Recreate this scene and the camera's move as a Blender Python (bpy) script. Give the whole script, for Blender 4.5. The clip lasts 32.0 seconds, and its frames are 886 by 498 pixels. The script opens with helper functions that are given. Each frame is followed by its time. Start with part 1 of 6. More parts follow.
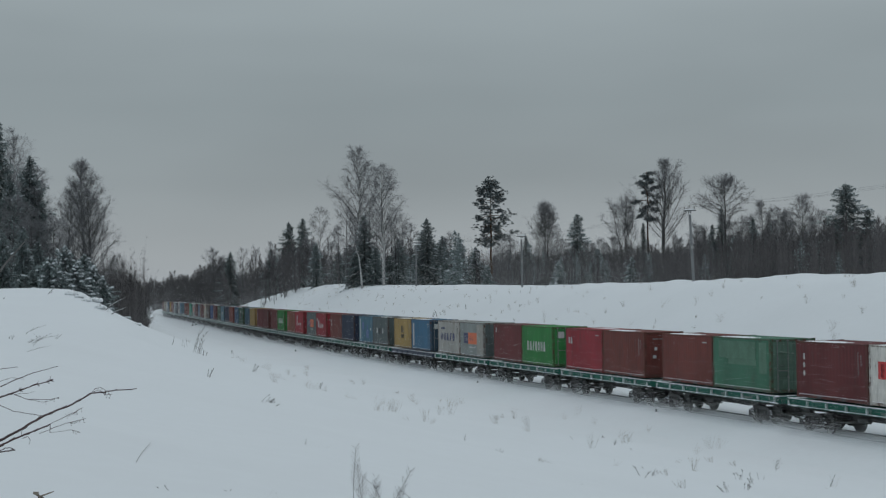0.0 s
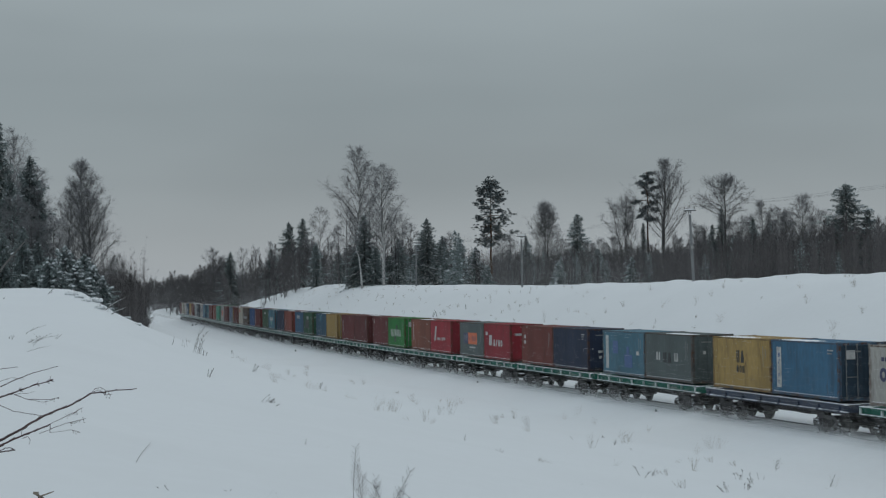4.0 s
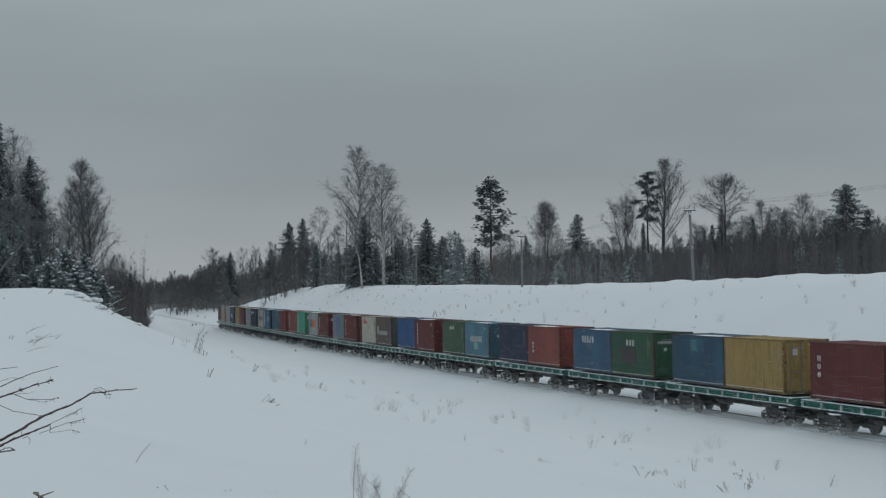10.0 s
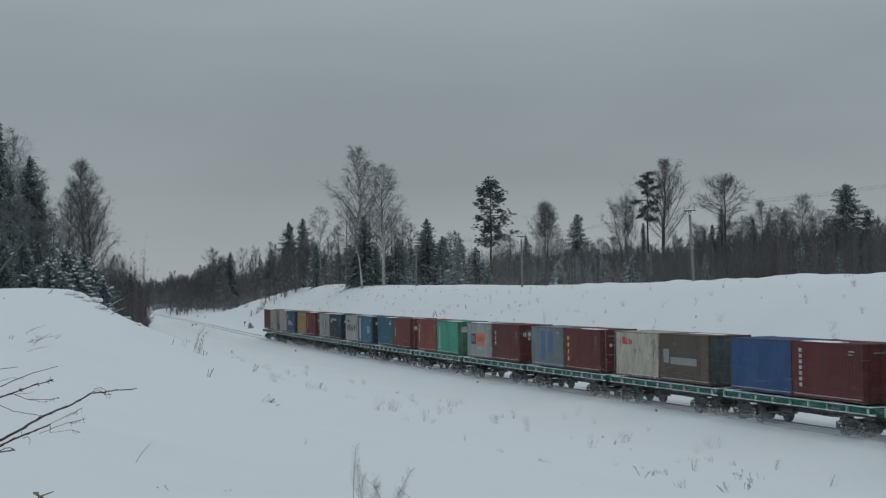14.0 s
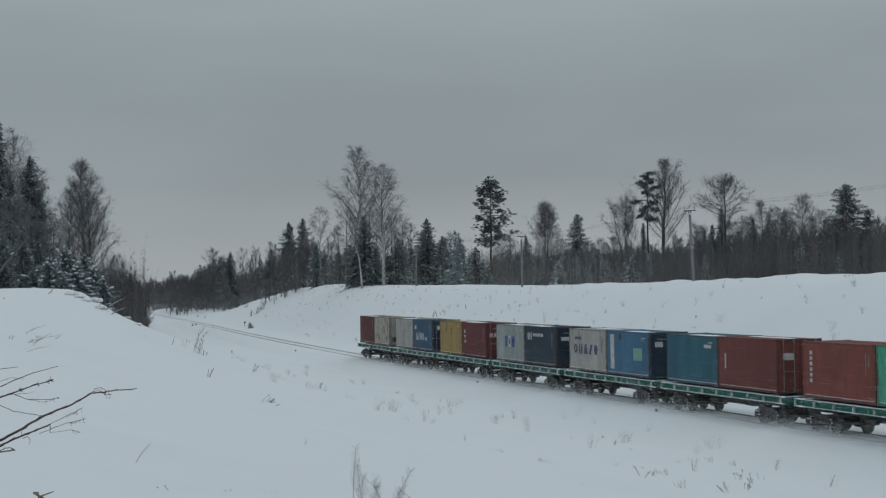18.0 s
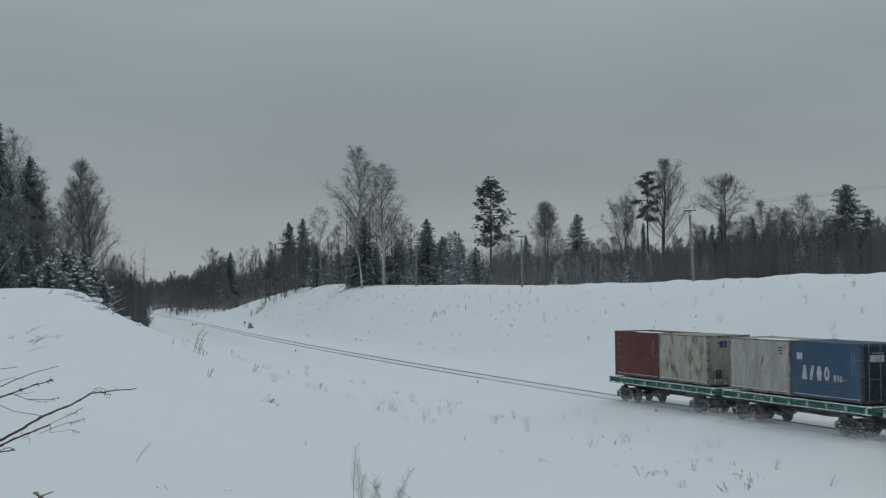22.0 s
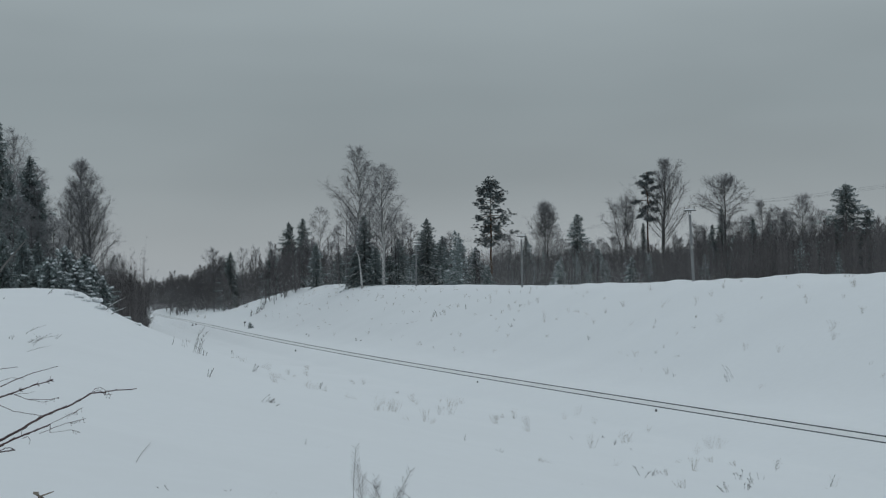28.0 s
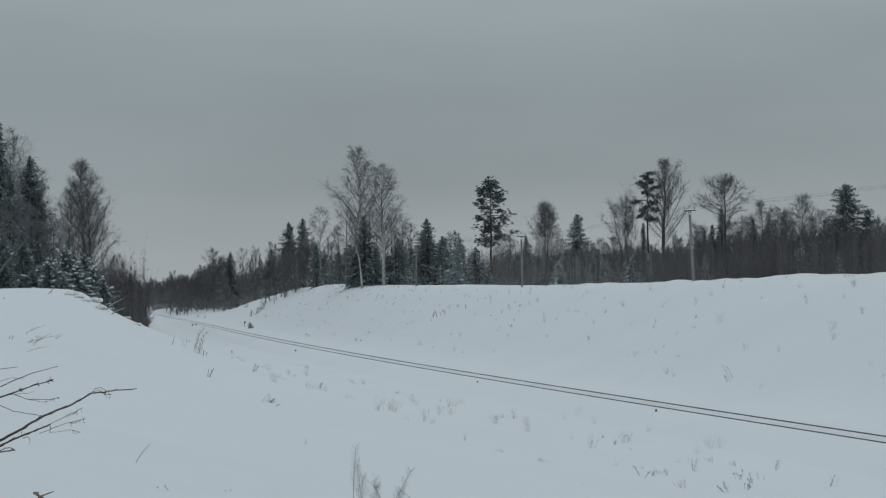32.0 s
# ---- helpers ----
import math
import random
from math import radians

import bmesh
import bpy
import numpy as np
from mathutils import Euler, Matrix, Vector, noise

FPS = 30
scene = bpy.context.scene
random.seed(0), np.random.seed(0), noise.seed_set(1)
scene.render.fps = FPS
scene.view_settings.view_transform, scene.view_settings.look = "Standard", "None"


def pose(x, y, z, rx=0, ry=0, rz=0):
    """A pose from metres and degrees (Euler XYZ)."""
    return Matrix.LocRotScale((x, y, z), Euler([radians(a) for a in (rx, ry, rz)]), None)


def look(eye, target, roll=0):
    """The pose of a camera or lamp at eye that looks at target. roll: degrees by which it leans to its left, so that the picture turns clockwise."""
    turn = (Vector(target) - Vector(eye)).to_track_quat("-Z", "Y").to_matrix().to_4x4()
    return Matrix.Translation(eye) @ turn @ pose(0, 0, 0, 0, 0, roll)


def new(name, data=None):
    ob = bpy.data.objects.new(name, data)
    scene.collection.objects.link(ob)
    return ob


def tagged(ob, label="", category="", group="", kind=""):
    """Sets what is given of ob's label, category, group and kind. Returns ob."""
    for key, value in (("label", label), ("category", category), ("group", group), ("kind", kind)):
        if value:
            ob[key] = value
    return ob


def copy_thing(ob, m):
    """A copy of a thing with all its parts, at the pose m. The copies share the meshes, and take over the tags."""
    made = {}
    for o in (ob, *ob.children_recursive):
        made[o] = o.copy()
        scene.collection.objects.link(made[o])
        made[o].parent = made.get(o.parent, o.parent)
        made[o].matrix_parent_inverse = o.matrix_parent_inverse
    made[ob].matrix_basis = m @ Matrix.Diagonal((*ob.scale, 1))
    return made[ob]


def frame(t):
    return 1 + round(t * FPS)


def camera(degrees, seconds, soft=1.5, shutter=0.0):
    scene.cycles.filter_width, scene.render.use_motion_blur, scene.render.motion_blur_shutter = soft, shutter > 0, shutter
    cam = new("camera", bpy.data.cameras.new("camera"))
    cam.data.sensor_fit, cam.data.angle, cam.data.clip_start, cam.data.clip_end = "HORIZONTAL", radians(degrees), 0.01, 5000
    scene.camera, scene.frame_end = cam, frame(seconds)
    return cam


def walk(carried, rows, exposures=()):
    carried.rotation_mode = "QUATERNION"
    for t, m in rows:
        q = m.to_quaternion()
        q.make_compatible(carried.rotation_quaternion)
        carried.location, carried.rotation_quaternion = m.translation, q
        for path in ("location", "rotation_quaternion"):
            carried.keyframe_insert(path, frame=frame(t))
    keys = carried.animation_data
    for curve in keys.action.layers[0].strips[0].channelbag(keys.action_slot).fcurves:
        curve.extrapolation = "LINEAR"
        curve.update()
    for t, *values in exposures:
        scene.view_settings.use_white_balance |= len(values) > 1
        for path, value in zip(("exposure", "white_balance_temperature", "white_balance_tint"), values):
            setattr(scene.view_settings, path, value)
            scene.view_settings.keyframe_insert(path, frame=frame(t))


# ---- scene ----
# ---------------------------------------------------------------- camera
EYE = (0.0, 0.0, 6.91)
cam = camera(30.48, 32.0, soft=1.25)
AIM = look(EYE, (0.0, 100.0, 6.91 + 100.0 * math.tan(radians(1.295))), roll=-0.859)
walk(cam, [(0.0, AIM), (32.0, AIM)])

# ---------------------------------------------------------------- world and light
SUN_HEIGHT, SUN_TURN = radians(58), radians(15)
world = bpy.data.worlds.new("world")
scene.world = world
world.use_nodes = True


def build_world():
    """An overcast winter sky: a grey cloud deck, brighter towards the zenith, over a faint clear sky."""
    nt = world.node_tree
    nt.nodes.clear()
    n, l = nt.nodes.new, nt.links.new
    out, bg = n("ShaderNodeOutputWorld"), n("ShaderNodeBackground")
    sky = n("ShaderNodeTexSky")
    sky.sky_type, sky.sun_disc = "NISHITA", False
    sky.sun_elevation, sky.sun_rotation = SUN_HEIGHT, SUN_TURN
    gain = n("ShaderNodeMix")
    gain.data_type, gain.blend_type = "RGBA", "MULTIPLY"
    gain.inputs[0].default_value = 1.0
    gain.inputs[7].default_value = (0.07, 0.07, 0.07, 1)
    l(sky.outputs[0], gain.inputs[6])
    tc, sep = n("ShaderNodeTexCoord"), n("ShaderNodeSeparateXYZ")
    l(tc.outputs["Generated"], sep.inputs[0])
    ramp = n("ShaderNodeValToRGB")
    stops = [(0.0, (0.335, 0.372, 0.40)), (0.02, (0.335, 0.372, 0.398)), (0.065, (0.268, 0.305, 0.325)),
             (0.11, (0.256, 0.297, 0.314)), (0.185, (0.298, 0.345, 0.360)), (0.4, (0.375, 0.43, 0.457)), (1.0, (0.58, 0.66, 0.71))]
    el = ramp.color_ramp.elements
    while len(el) < len(stops):
        el.new(0.5)
    for e, (p, c) in zip(el, stops):
        e.position, e.color = p, (*c, 1)
    l(sep.outputs[2], ramp.inputs[0])
    mp, no = n("ShaderNodeMapping"), n("ShaderNodeTexNoise")
    mp.inputs["Scale"].default_value = (1.6, 1.6, 6.0)
    no.inputs["Scale"].default_value, no.inputs["Detail"].default_value = 1.6, 3.0
    l(tc.outputs["Generated"], mp.inputs[0])
    l(mp.outputs[0], no.inputs[0])
    rng = n("ShaderNodeMapRange")
    rng.inputs[1].default_value, rng.inputs[2].default_value = 0.3, 0.7
    rng.inputs[3].default_value, rng.inputs[4].default_value = 0.90, 1.10
    l(no.outputs[0], rng.inputs[0])
    cloud = n("ShaderNodeMix")
    cloud.data_type, cloud.blend_type = "RGBA", "MULTIPLY"
    cloud.inputs[0].default_value = 1.0
    l(ramp.outputs[0], cloud.inputs[6])
    l(rng.outputs[0], cloud.inputs[7])
    mix = n("ShaderNodeMix")
    mix.data_type = "RGBA"
    mix.inputs[0].default_value = 0.94
    l(gain.outputs[2], mix.inputs[6])
    l(cloud.outputs[2], mix.inputs[7])
    l(mix.outputs[2], bg.inputs[0])
    bg.inputs[1].default_value = 1.0
    l(bg.outputs[0], out.inputs[0])


build_world()
sun = new("sun", bpy.data.lights.new("sun", "SUN"))
sun.data.energy, sun.data.angle, sun.data.color = 0.22, radians(60), (1.0, 0.97, 0.93)
sun.rotation_euler = (radians(90) - SUN_HEIGHT, 0, -SUN_TURN + math.pi)


# ---------------------------------------------------------------- materials
def material(name, colour, rough=0.7, metal=0.0, vary=0.25, big=1.5, fine=25.0, bump=0.2, dist=0.01, second=None, amount=0.0, streak=1.0, shift=0.0):
    """A surface with stains at two scales and fine relief; second is a colour (rust, snow, moss) laid over in patches."""
    m = bpy.data.materials.new(name)
    m.use_nodes = True
    m.diffuse_color = (*colour, 1)
    nt = m.node_tree
    n, l = nt.nodes.new, nt.links.new
    bs = nt.nodes["Principled BSDF"]
    tc, mp, info = n("ShaderNodeTexCoord"), n("ShaderNodeMapping"), n("ShaderNodeObjectInfo")
    mul = n("ShaderNodeMath")
    mul.operation = "MULTIPLY"
    mul.inputs[1].default_value = 37.0
    l(info.outputs["Random"], mul.inputs[0])
    l(tc.outputs["Object"], mp.inputs[0])
    l(mul.outputs[0], mp.inputs["Location"])
    mp.inputs["Scale"].default_value = (1, 1, streak)
    a, b = n("ShaderNodeTexNoise"), n("ShaderNodeTexNoise")
    a.inputs["Scale"].default_value, a.inputs["Detail"].default_value = big, 5.0
    b.inputs["Scale"].default_value, b.inputs["Detail"].default_value = fine, 4.0
    l(mp.outputs[0], a.inputs[0])
    l(mp.outputs[0], b.inputs[0])
    add = n("ShaderNodeMath")
    add.operation = "ADD"
    l(a.outputs[0], add.inputs[0])
    l(b.outputs[0], add.inputs[1])
    rng = n("ShaderNodeMapRange")
    rng.inputs[1].default_value, rng.inputs[2].default_value = 0.74, 1.26
    rng.inputs[3].default_value, rng.inputs[4].default_value = 1.0 - vary, 1.0 + vary
    l(add.outputs[0], rng.inputs[0])
    tint = n("ShaderNodeMix")
    tint.data_type, tint.blend_type = "RGBA", "MULTIPLY"
    tint.inputs[0].default_value = 1.0
    tint.inputs[6].default_value = (*colour, 1)
    l(rng.outputs[0], tint.inputs[7])
    last = tint.outputs[2]
    if shift:
        hs, r2 = n("ShaderNodeHueSaturation"), n("ShaderNodeMapRange")
        r2.inputs[3].default_value, r2.inputs[4].default_value = 1.0 - shift, 1.0 + shift
        l(info.outputs["Random"], r2.inputs[0])
        l(r2.outputs[0], hs.inputs["Value"])
        l(last, hs.inputs["Color"])
        last = hs.outputs[0]
    if second:
        c, r3, over = n("ShaderNodeTexNoise"), n("ShaderNodeMapRange"), n("ShaderNodeMix")
        c.inputs["Scale"].default_value, c.inputs["Detail"].default_value = big * 2.3, 7.0
        c.inputs["Roughness"].default_value = 0.65
        l(mp.outputs[0], c.inputs[0])
        r3.inputs[1].default_value, r3.inputs[2].default_value = 0.66 - amount * 0.35, 0.76 - amount * 0.28
        l(c.outputs[0], r3.inputs[0])
        over.data_type = "RGBA"
        over.inputs[7].default_value = (*second, 1)
        l(r3.outputs[0], over.inputs[0])
        l(last, over.inputs[6])
        last = over.outputs[2]
    l(last, bs.inputs["Base Color"])
    rr = n("ShaderNodeMapRange")
    rr.inputs[1].default_value, rr.inputs[2].default_value = 0.3, 0.7
    rr.inputs[3].default_value, rr.inputs[4].default_value = max(0.05, rough - 0.12), min(1.0, rough + 0.12)
    l(b.outputs[0], rr.inputs[0])
    l(rr.outputs[0], bs.inputs["Roughness"])
    bs.inputs["Metallic"].default_value = metal
    if rough > 0.6:
        bs.inputs["Specular IOR Level"].default_value = 0.25
    if bump:
        bp = n("ShaderNodeBump")
        bp.inputs["Strength"].default_value, bp.inputs["Distance"].default_value = bump, dist
        l(add.outputs[0], bp.inputs["Height"])
        l(bp.outputs[0], bs.inputs["Normal"])
    return m


SNOW = material("snow", (0.795, 0.822, 0.845), 0.8, vary=0.018, big=0.12, fine=2.5, bump=0.015, dist=0.05)
SNOW_FRESH = material("fresh_snow", (0.86, 0.88, 0.90), 0.8, vary=0.04, big=3, fine=30, bump=0.3)
# greyer than fresh_snow, for the pads on spruce boughs
BOUGH_SNOW = material("grey_bough_snow", (0.58, 0.61, 0.635), 0.85, vary=0.2, big=2, fine=12, bump=0.3)


def snow_and_haze_material():
    """Loose snow in the air, and flakes added as haze: white, light shines through them."""
    m = bpy.data.materials.new("airborne_snow_and_haze")
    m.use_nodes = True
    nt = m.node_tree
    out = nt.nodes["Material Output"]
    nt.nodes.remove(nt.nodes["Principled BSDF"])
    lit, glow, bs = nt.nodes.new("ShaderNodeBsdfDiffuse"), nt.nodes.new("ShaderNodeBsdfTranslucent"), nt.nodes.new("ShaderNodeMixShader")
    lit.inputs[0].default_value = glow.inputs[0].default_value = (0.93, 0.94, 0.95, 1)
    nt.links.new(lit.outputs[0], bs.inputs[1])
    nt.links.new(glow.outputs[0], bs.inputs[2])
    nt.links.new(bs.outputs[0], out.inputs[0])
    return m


AIR_SNOW_AND_HAZE = snow_and_haze_material()
# slightly greyer than the ground's snow, for the strip between the rails
GREY_SNOW = material("grey_packed_snow", (0.75, 0.77, 0.78), 0.8, vary=0.08, big=0.5, fine=9, bump=0.3, dist=0.02)
RAIL = material("rail_steel", (0.135, 0.145, 0.155), 0.6, 0.2, vary=0.2, big=0.5, fine=12)
BARK = material("grey_bark", (0.100, 0.098, 0.098), 0.9, vary=0.3, big=1.0, fine=14, second=(0.35, 0.37, 0.39), amount=0.10)
TWIG = material("twig", (0.215, 0.216, 0.226), 0.9, vary=0.3, big=0.4, fine=4, second=(0.30, 0.32, 0.34), amount=0.12)
BRUSH = material("brush_twig", (0.138, 0.131, 0.133), 0.9, vary=0.25, big=0.12, fine=2, second=(0.17, 0.172, 0.18), amount=0.12)
# twigs of the farthest woods, with a few paler patches
FAR_TWIG = material("far_twig", (0.125, 0.120, 0.122), 0.9, vary=0.25, big=0.08, fine=1, second=(0.19, 0.20, 0.21), amount=0.15)
BIRCH = material("birch_bark", (0.46, 0.455, 0.45), 0.8, vary=0.2, big=1.2, fine=12, second=(0.08, 0.075, 0.07), amount=0.42, streak=2.5)
PINE_BARK = material("pine_bark", (0.12, 0.075, 0.05), 0.9, vary=0.3, big=1.0, fine=9)
NEEDLE = material("spruce_needles", (0.205, 0.245, 0.245), 0.85, vary=0.35, big=0.8, fine=6, bump=0, shift=0.2, second=(0.45, 0.49, 0.51), amount=0.28)
PINE_NEEDLE = material("pine_needles", (0.165, 0.190, 0.195), 0.85, vary=0.35, big=0.8, fine=6, bump=0, shift=0.15)
DEAD_WOOD = material("dead_wood", (0.125, 0.122, 0.118), 0.9, vary=0.3, big=1.2, fine=12, streak=0.4)
POLE_WOOD = material("weathered_pole", (0.225, 0.23, 0.235), 0.85, vary=0.25, big=1.0, fine=18, streak=0.2)
WIRE = material("weathered_wire", (0.16, 0.165, 0.17), 0.6, 0.4, vary=0.2, big=2, fine=20)
METAL_DARK = material("dark_steel", (0.08, 0.08, 0.082), 0.6, 0.4, vary=0.3, big=3, fine=30)
PORCELAIN = material("insulator", (0.35, 0.34, 0.33), 0.3, vary=0.1, big=3, fine=30)
WEED = material("dry_weed", (0.062, 0.052, 0.048), 0.9, vary=0.35, big=2, fine=20, shift=0.25)
STRAW = material("dry_straw", (0.26, 0.225, 0.185), 0.9, vary=0.3, big=2, fine=20, shift=0.2)
STEM = material("reddish_stem", (0.085, 0.05, 0.05), 0.6, vary=0.35, big=8, fine=60, second=(0.20, 0.16, 0.15), amount=0.15)

# ---------------------------------------------------------------- track line and terrain
TRACK_X, TRACK_Y, HEADING = 19.19, 70.0, 1.8738
S_MIN, S_MAX = -720.0, 1500.0


def build_line():
    """The track's centre line by length along it (metres, growing away from the camera)."""
    s = np.arange(S_MIN, S_MAX + 0.5, 1.0)
    u = np.clip(s, -20, 420) / 100
    k = (-0.2731 - 0.5248 * u + 0.4485 * u * u - 0.0782 * u ** 3) / 1000 * ((s > -20) & (s < 420))
    a = np.concatenate([[0], np.cumsum((k[1:] + k[:-1]) / 2)])
    i0 = int(-S_MIN)
    a += HEADING - a[i0]
    c, d = np.cos(a), np.sin(a)
    x = np.concatenate([[0], np.cumsum((c[1:] + c[:-1]) / 2)])
    y = np.concatenate([[0], np.cumsum((d[1:] + d[:-1]) / 2)])
    x += TRACK_X - x[i0]
    y += TRACK_Y - y[i0]
    z = -0.0253 * (np.clip(s, 0, 600) / 100) ** 2
    return s, x, y, z, a


LINE = build_line()


def on_line(s, d=0.0, h=0.0):
    """The point at length s, d metres to the far side of the track, h over the rails."""
    x, y, z, a = (np.interp(s, LINE[0], LINE[i]) for i in (1, 2, 3, 4))
    return x + np.sin(a) * d, y - np.cos(a) * d, z + h


def to_line(x, y):
    """Length along the track and distance to its far side, of a point of the plan."""
    s = (x - TRACK_X) * math.cos(1.862) + (y - TRACK_Y) * math.sin(1.862)
    for _ in range(4):
        px, py, _z = on_line(s)
        a = np.interp(s, LINE[0], LINE[4])
        s = s + (x - px) * np.cos(a) + (y - py) * np.sin(a)
    px, py, _z = on_line(s)
    a = np.interp(s, LINE[0], LINE[4])
    return s, (x - px) * np.sin(a) - (y - py) * np.cos(a)


def ease(v, a, b):
    u = np.clip((v - a) / (b - a), 0, 1)
    return u * u * (3 - 2 * u)


def lumps(x, y, size, seed):
    """Smooth irregular waves, about -1 to 1."""
    r = np.random.RandomState(seed)
    v = 0 * x
    for i in range(7):
        t, ph = r.uniform(0, math.pi), r.uniform(0, 6.28)
        w = 6.28 / (size * r.uniform(0.6, 1.7))
        v = v + np.sin((x * math.cos(t) + y * math.sin(t)) * w + ph + 0.8 * np.sin((y * math.cos(t) - x * math.sin(t)) * w * 0.6 + ph * 2))
    return v / 4.0


BED = ([0, 0.62, 0.72, 0.84, 0.95, 1.3, 2.4, 3.4, 5.2, 7.5], [-0.12, -0.12, -0.10, -0.037, -0.034, -0.034, -0.06, -0.25, -0.65, -0.6])
NEAR_A = (BED[0] + [9, 14, 22, 30, 38, 48, 80, 300, 3000], BED[1] + [-0.4, 0.2, 1.7, 3.5, 5.3, 6.1, 6.4, 6.4, 6.4])
NEAR_B = (BED[0] + [9, 14, 19, 24.5, 25.9, 26.5, 27.4, 28.5, 29.0, 29.8, 30.7, 60, 300, 3000], BED[1] + [-0.4, 0.1, 1.6, 3.75, 4.4, 4.65, 5.15, 5.75, 6.15, 6.85, 7.08, 7.08, 6.8, 6.5])
NEAR_C = (BED[0] + [12, 20, 30, 45, 300, 3000], BED[1] + [-0.1, 0.7, 1.4, 2.5, 4.0, 6.0])
FAR_SIDE = (BED[0] + [9, 11.5, 16, 20, 23.5, 26, 29, 40, 60, 300, 3000], BED[1] + [-0.35, 0.5, 2.9, 5.0, 6.5, 6.95, 6.98, 6.75, 6.5, 6.4, 7.0])
CREST = ([-800, -40, 0, 45, 85, 120, 170, 215, 250, 268, 300, 325, 350, 370, 381, 437, 485, 560, 1600],
         [1.02, 1.02, 1.06, 1.06, 1.0, 0.965, 1.0, 1.03, 1.07, 1.10, 1.06, 0.94, 0.815, 0.69, 0.34, 0.35, 0.2, 0.1, 0.1])


def height_sd(s, d, x, y):
    e = np.abs(d)
    wa, wc = ease(s, -5, 58), ease(s, 66, 118)
    blur = 0.45 * ease(e, 5.0, 9.0)

    def profile(table):
        return sum(np.interp(e + blur * k, *table) for k in (-1, -0.5, 0, 0.5, 1)) / 5

    near = profile(NEAR_A) * (1 - wa) + profile(NEAR_B) * wa
    near = near * (1 - wc) + profile(NEAR_C) * wc
    far = profile(FAR_SIDE)
    far = np.where(far > 0, far * np.interp(s, *CREST), far)
    z = np.where(d < 0, near, far) + np.interp(s, LINE[0], LINE[3])
    rough = ease(e, 3.0, 9.0)
    z = z + rough * (0.13 * lumps(x, y, 13.0, 3) + 0.014 * lumps(x, y, 4.5, 5) + 0.022 * ease(-d, 7, 10) * lumps(x, y, 5.5, 21)) + ease(e, 60, 120) * 0.2 * lumps(x, y, 45.0, 9)
    z = z + 0.09 * np.exp(-((d - 26) / 4.0) ** 2) * lumps(x, y, 3.6, 11)
    z = z + 2.1 * np.exp(-((x + 94.5) / 4.5) ** 2 - ((y - 560) / 14) ** 2)
    return z


def ground_at(x, y):
    s, d = to_line(np.float64(x), np.float64(y))
    return float(height_sd(s, d, np.float64(x), np.float64(y)))


def sight(px, py, reach=400.0):
    """Where the line of sight at that place of the picture meets the ground."""
    m = AIM.to_3x3()
    half = math.tan(radians(30.48) / 2)
    w = m @ Vector(((2 * px / 1568 - 1) * half, (882 - 2 * py) / 1568 * half, -1))
    w /= w.y
    ds = np.concatenate([np.arange(3, 60, 0.25), np.arange(60, reach, 1.0)])
    xs, ys, zs = w.x * ds, ds, EYE[2] + w.z * ds
    s, d = to_line(xs, ys)
    g = height_sd(s, d, xs, ys)
    hit = np.nonzero(zs <= g)[0]
    if not len(hit):
        return None
    i = hit[0]
    return float(xs[i]), float(ys[i]), float(g[i])


def along(px, depth):
    """The point of the plan that stands at that depth at the picture's column px (at eye level), and its ground."""
    m = AIM.to_3x3()
    half = math.tan(radians(30.48) / 2)
    w = m @ Vector(((2 * px / 1568 - 1) * half, (882 - 2 * 500) / 1568 * half, -1))
    w *= depth / w.y
    return w.x, w.y, ground_at(w.x, w.y)


def level(px, py, depth):
    """The height that shows at (px, py) at that depth."""
    m = AIM.to_3x3()
    half = math.tan(radians(30.48) / 2)
    w = m @ Vector(((2 * px / 1568 - 1) * half, (882 - 2 * py) / 1568 * half, -1))
    return EYE[2] + w.z / w.y * depth


# ---------------------------------------------------------------- mesh helpers
def mesh_object(name, verts, faces, mat, parent=None, label="", smooth=False):
    me = bpy.data.meshes.new(name)
    me.from_pydata([tuple(v) for v in verts], [], faces)
    if mat:
        me.materials.append(mat)
    if smooth:
        me.polygons.foreach_set("use_smooth", [True] * len(me.polygons))
    ob = new(name, me)
    if parent:
        ob.parent = parent
    if label:
        ob["label"] = label
    return ob


def triangle_object(name, v, f, mat, parent=None, label="", smooth=False):
    """A mesh from arrays of points and triangles."""
    me = bpy.data.meshes.new(name)
    me.vertices.add(len(v))
    me.vertices.foreach_set("co", np.asarray(v, np.float32).ravel())
    me.loops.add(len(f) * 3)
    me.loops.foreach_set("vertex_index", np.asarray(f, np.int32).ravel())
    me.polygons.add(len(f))
    me.polygons.foreach_set("loop_start", np.arange(0, len(f) * 3, 3, dtype=np.int32))
    me.polygons.foreach_set("loop_total", np.full(len(f), 3, dtype=np.int32))
    if smooth:
        me.polygons.foreach_set("use_smooth", np.ones(len(f), dtype=bool))
    me.update(calc_edges=True)
    me.materials.append(mat)
    ob = new(name, me)
    if parent:
        ob.parent = parent
    if label:
        ob["label"] = label
    return ob


def part(name, bm, mat, parent, label=""):
    me = bpy.data.meshes.new(name)
    bm.to_mesh(me)
    bm.free()
    me.materials.append(mat)
    ob = new(name, me)
    ob.parent = parent
    if label:
        ob["label"] = label
    return ob


